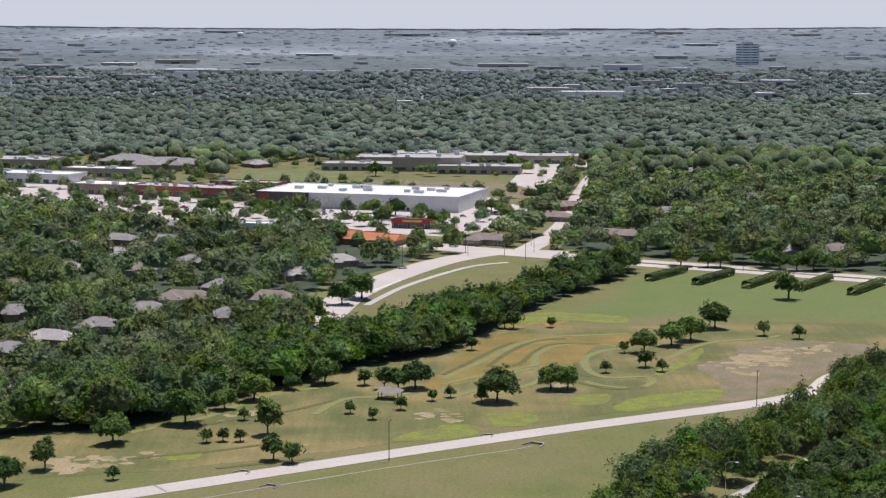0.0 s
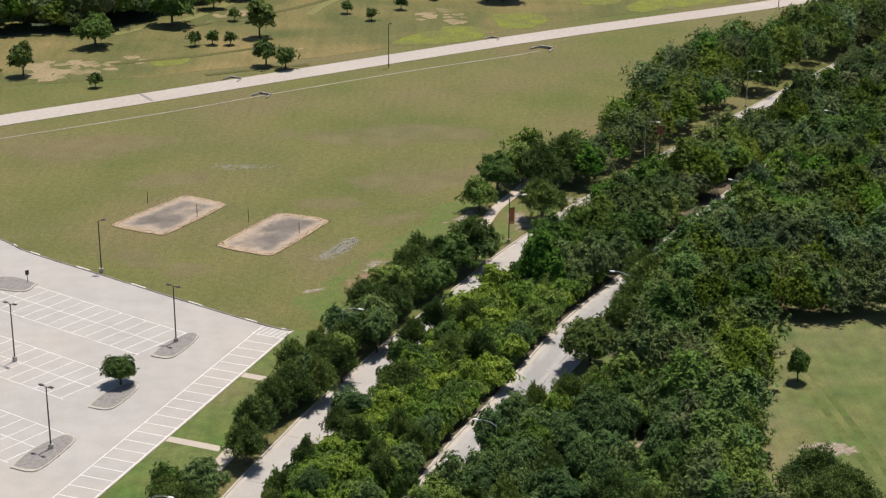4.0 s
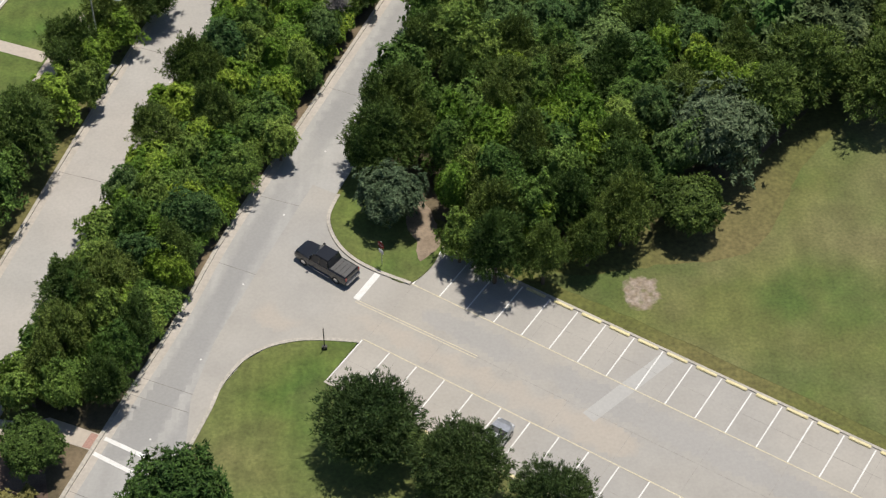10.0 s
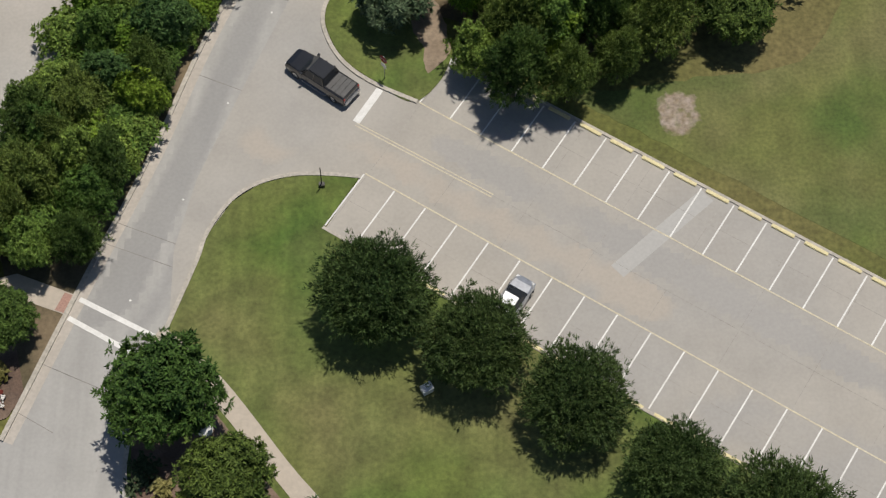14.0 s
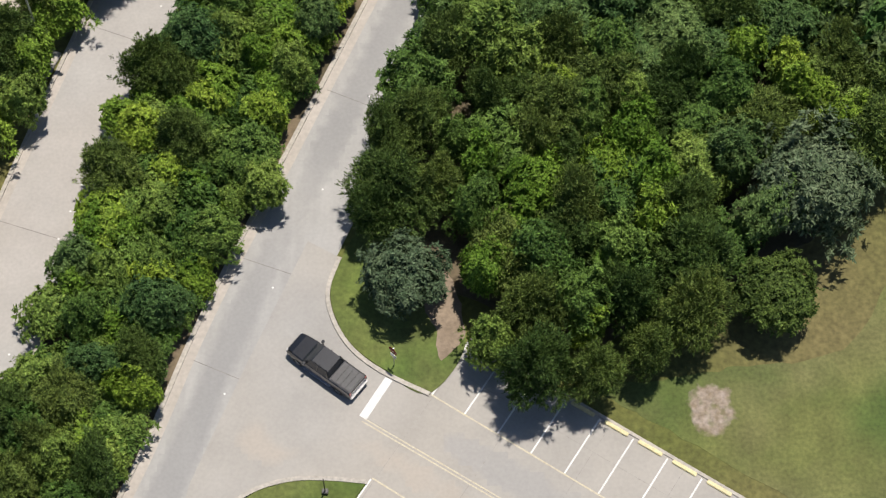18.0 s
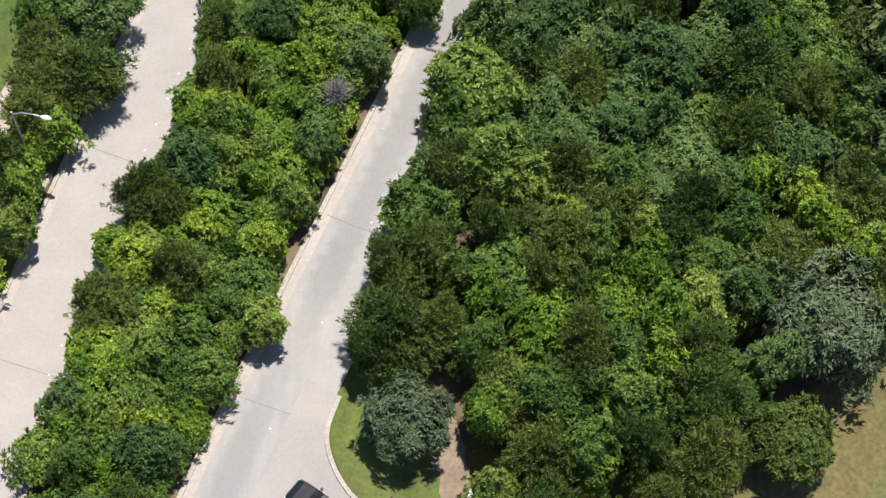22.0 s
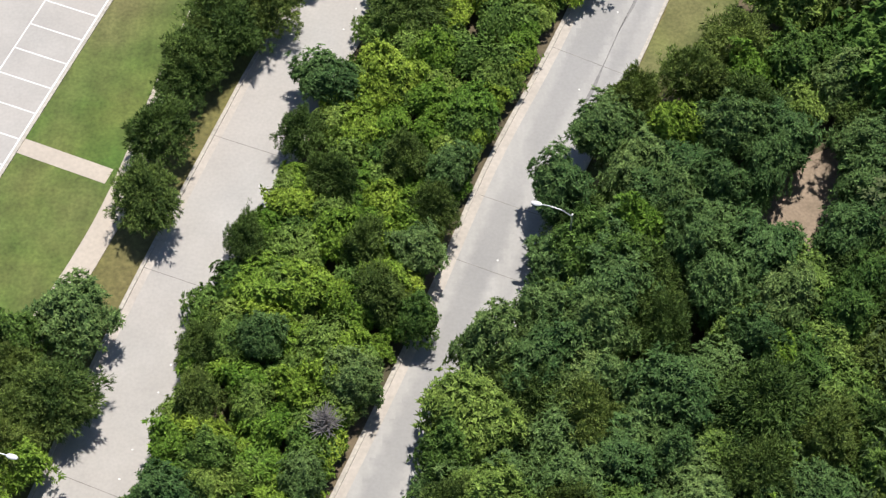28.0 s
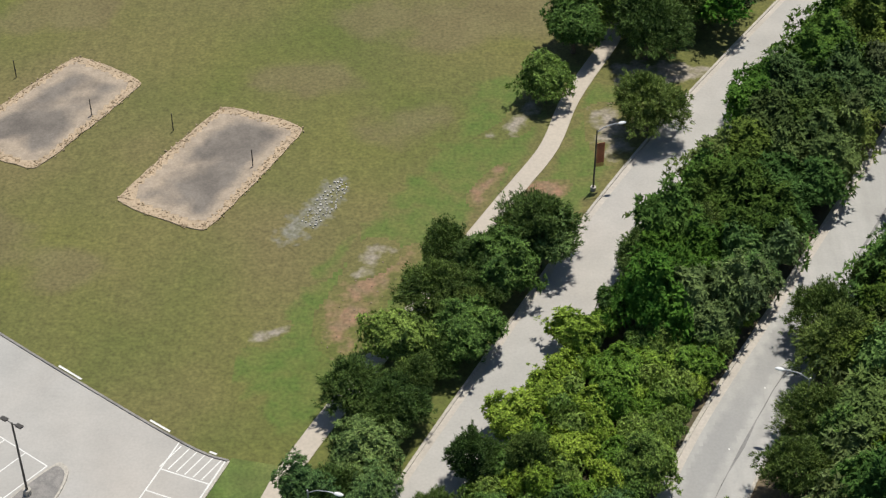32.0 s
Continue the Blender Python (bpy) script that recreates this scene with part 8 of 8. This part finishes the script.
# ---- vehicles ----
BLACK = mat("black_car_paint", (0.012, 0.013, 0.016), (0.016, 0.017, 0.02), 0.5, 3.0, 0.25, coat=0.6)
SILVER = mat("silver_car_paint", (0.5, 0.51, 0.53), (0.46, 0.47, 0.49), 0.5, 3.0, 0.3, metal=0.6, coat=0.6)
GLASS_D = mat("tinted_glass", (0.02, 0.024, 0.03), (0.03, 0.034, 0.04), 1.0, 3.0, 0.08)
RUBBER = mat("tyre_rubber", (0.02, 0.02, 0.02), (0.03, 0.03, 0.03), 2.0, 9.0, 0.8)
TRIMC = mat("chrome_trim", (0.6, 0.6, 0.6), (0.55, 0.55, 0.55), 1.0, 5.0, 0.2, metal=0.9)
TONNEAU = mat("tonneau_cover", (0.09, 0.088, 0.086), (0.075, 0.073, 0.072), 0.6, 5.0, 0.6)
LAMP_R = mat("tail_lamp_red", (0.35, 0.03, 0.02), (0.3, 0.02, 0.02), 1.0, 5.0, 0.3)
LAMP_W = mat("head_lamp_clear", (0.7, 0.7, 0.7), (0.6, 0.6, 0.6), 1.0, 5.0, 0.15)


def loft(sections, bm=None):
    """A body from cross sections: rows of x, half width below, half width above, z below, z above."""
    bm = bm or bmesh.new()
    rows = []
    for x, wa, wb, za, zb in sections:
        h = zb - za
        prof = [(-wa, za), (-wa * 1.0, za + h * 0.55), (-wb, zb - 0.06), (-wb + 0.08, zb), (wb - 0.08, zb), (wb, zb - 0.06), (wa, za + h * 0.55), (wa, za)]
        rows.append([bm.verts.new((x, y, z)) for y, z in prof])
    for a, b in zip(rows, rows[1:]):
        for i in range(8):
            bm.faces.new((a[i], a[(i + 1) % 8], b[(i + 1) % 8], b[i]))
    bm.faces.new(rows[0])
    bm.faces.new(rows[-1][::-1])
    bmesh.ops.recalc_face_normals(bm, faces=bm.faces[:])
    return bm


def wheels(e, axle_x, half, r):
    for x in axle_x:
        for s in (-1, 1):
            w = part("wheel", tube([(x, s * half - 0.12, r), (x, s * half + 0.12, r)], r, 20), RUBBER, e, "black tyre")
            part("rim", tube([(x, s * (half + 0.06) - 0.07, r), (x, s * (half + 0.06) + 0.075, r)], r * 0.62, 14), TRIMC, w, "alloy rim")


tk = thing("pickup_truck", -11.75, 183.55, 0.065, math.degrees(math.atan2(4.1, -5.3)), "black crew-cab pickup with tonneau cover leaving the lot", "pickup truck")
part("body", loft([(-2.95, 0.96, 0.93, 0.5, 1.15), (-2.9, 0.99, 0.96, 0.45, 1.25), (-1.0, 1.0, 0.97, 0.42, 1.27), (1.3, 1.0, 0.96, 0.42, 1.25), (2.4, 0.99, 0.9, 0.45, 1.2), (2.85, 0.93, 0.82, 0.5, 1.08), (2.95, 0.85, 0.75, 0.55, 0.95)]), BLACK, tk)
cabm = bmesh.new()
lo_ = [cabm.verts.new(p) for p in ((-1.05, -0.93, 1.22), (1.45, -0.93, 1.22), (1.45, 0.93, 1.22), (-1.05, 0.93, 1.22))]
hi_ = [cabm.verts.new(p) for p in ((-0.85, -0.74, 1.9), (0.65, -0.74, 1.92), (0.65, 0.74, 1.92), (-0.85, 0.74, 1.9))]
for i in range(4):
    cabm.faces.new((lo_[i], lo_[(i + 1) % 4], hi_[(i + 1) % 4], hi_[i]))
cabm.faces.new(hi_)
bmesh.ops.bevel(cabm, geom=cabm.edges[:], offset=0.05, segments=2, affect="EDGES")
cab = part("cab", cabm, GLASS_D, tk, "dark glazed cab")
part("cab_roof", boxm(-0.84, 0.6, -0.72, 0.72, 1.88, 1.96, bevel=0.035), BLACK, cab)
for s in (-1, 1):
    for x in (-0.95, 0.1, 1.1):
        part("pillar", tube([(x, s * 0.935, 1.22), (x * 0.72 - 0.05, s * 0.76, 1.92)], 0.045, 6), BLACK, cab)
    part("mirror", boxm(1.0, 1.2, s * 1.08 - 0.11, s * 1.08 + 0.11, 1.25, 1.5, bevel=0.03), BLACK, tk)
    part("tail_light", boxm(-2.97, -2.86, s * 0.86 - 0.09, s * 0.86 + 0.09, 0.85, 1.2, bevel=0.02), LAMP_R, tk)
    part("headlight", boxm(2.72, 2.93, s * 0.72 - 0.14, s * 0.72 + 0.14, 0.8, 1.0, bevel=0.02), LAMP_W, tk)
    part("running_board", boxm(-1.2, 1.3, s * 1.0 - 0.08, s * 1.0 + 0.1, 0.36, 0.44, bevel=0.02), TRIMC, tk)
for k in range(4):
    part("tonneau_panel", boxm(-2.82 + k * 0.43, -2.41 + k * 0.43, -0.82, 0.82, 1.26, 1.31, bevel=0.015), TONNEAU, tk, "folded grey bed cover panel")
part("rear_bumper", boxm(-3.1, -2.9, -0.93, 0.93, 0.45, 0.65, bevel=0.04), TRIMC, tk)
part("front_bumper", boxm(2.85, 3.02, -0.85, 0.85, 0.42, 0.62, bevel=0.04), TRIMC, tk)
wheels(tk, (-1.85, 1.85), 0.88, 0.41)

cr = thing("parked_car", *lot(15.1, -10.9), 0.065, math.degrees(math.atan2(V.y, V.x)), "silver hatchback parked in a stall beneath an elm", "car")
part("body", loft([(-2.1, 0.78, 0.7, 0.4, 0.85), (-1.9, 0.88, 0.82, 0.32, 0.98), (0.6, 0.9, 0.84, 0.3, 0.98), (1.6, 0.88, 0.76, 0.32, 0.88), (2.1, 0.76, 0.62, 0.4, 0.7)]), SILVER, cr)
cb = bmesh.new()
lo_ = [cb.verts.new(p) for p in ((-1.9, -0.8, 0.95), (0.95, -0.8, 0.95), (0.95, 0.8, 0.95), (-1.9, 0.8, 0.95))]
hi_ = [cb.verts.new(p) for p in ((-1.45, -0.6, 1.46), (0.15, -0.6, 1.48), (0.15, 0.6, 1.48), (-1.45, 0.6, 1.46))]
for i in range(4):
    cb.faces.new((lo_[i], lo_[(i + 1) % 4], hi_[(i + 1) % 4], hi_[i]))
cb.faces.new(hi_)
bmesh.ops.bevel(cb, geom=cb.edges[:], offset=0.05, segments=2, affect="EDGES")
cab = part("cabin", cb, GLASS_D, cr, "dark glazed cabin")
part("roof", boxm(-1.4, 0.1, -0.58, 0.58, 1.45, 1.51, bevel=0.03), SILVER, cab)
for s in (-1, 1):
    part("tail_light", boxm(-2.06, -1.9, s * 0.68 - 0.1, s * 0.68 + 0.1, 0.7, 0.9, bevel=0.02), LAMP_R, cr)
    part("headlight", boxm(1.82, 2.02, s * 0.6 - 0.14, s * 0.6 + 0.14, 0.62, 0.76, bevel=0.02), LAMP_W, cr)
wheels(cr, (-1.3, 1.3), 0.8, 0.32)
for (x, y), t in (((-18.4, 796.1), 30), ((5.0, 875.0), -25), ((-26.9, 1358.9), 0), ((27.3, 889.1), 60), ((-37.3, 807.4), 40), ((-75.9, 1060.9), 80), ((22.2, 1055.6), 80), ((1.9, 976.2), 80), ((-112.3, 992.0), 70), ((-98.5, 980.6), 70), ((-250.7, 1148.4), 70), ((-230.6, 1122.0), 70), ((-209.5, 1086.3), 75), ((-186.3, 1052.8), 70), ((-152.8, 1053.3), 70), ((-144.7, 1043.6), 75), ((-129.3, 1040.6), 70), ((-59.6, 1013.5), 80), ((-51.1, 1004.5), 80), ((-29.9, 993.0), 80), ((11.6, 1014.4), 0), ((27.3, 993.7), 0), ((33.6, 1096.8), 80), ((43.4, 1126.0), 10), ((-113.8, 1067.1), 70), ((-88.9, 1054.1), 75), ((87.1, 808.7), 170), ((54.7, 871.1), 0)):
    tagged(copy_thing(cr, pose(x, y, 0.18, 0, 0, t)), "pale car far off on the street or shop lot", group="distant cars")

# traffic signals at the street corner
for x, y, t in ((29.2, 836.2, 200), (11.9, 844.4, -40), (44.0, 880.0, 120)):
    e = thing("traffic_signal", x, y, 0, t, "grey mast with a signal arm over the crossing", "traffic signal", "traffic signals")
    part("pole", tube([(0, 0, 0), (0, 0, 7.2)], [0.16, 0.12]), STEEL, e)
    part("arm", tube([(0, 0, 6.2), (5, 0, 6.6), (9, 0, 6.7)], [0.11, 0.09, 0.06], 6), STEEL, e)
    for q in (4.5, 8.6):
        hd = part("signal_head", boxm(q - 0.18, q + 0.18, -0.2, 0.2, 5.6, 6.7, bevel=0.03), BRONZE, e, "dark signal head")
        for n_, m_ in enumerate((RED, SIGN, LEAF_DARK)):
            part("lens", tube([(q, -0.24, 6.45 - n_ * 0.34), (q, -0.19, 6.45 - n_ * 0.34)], 0.12, 10), m_, hd)
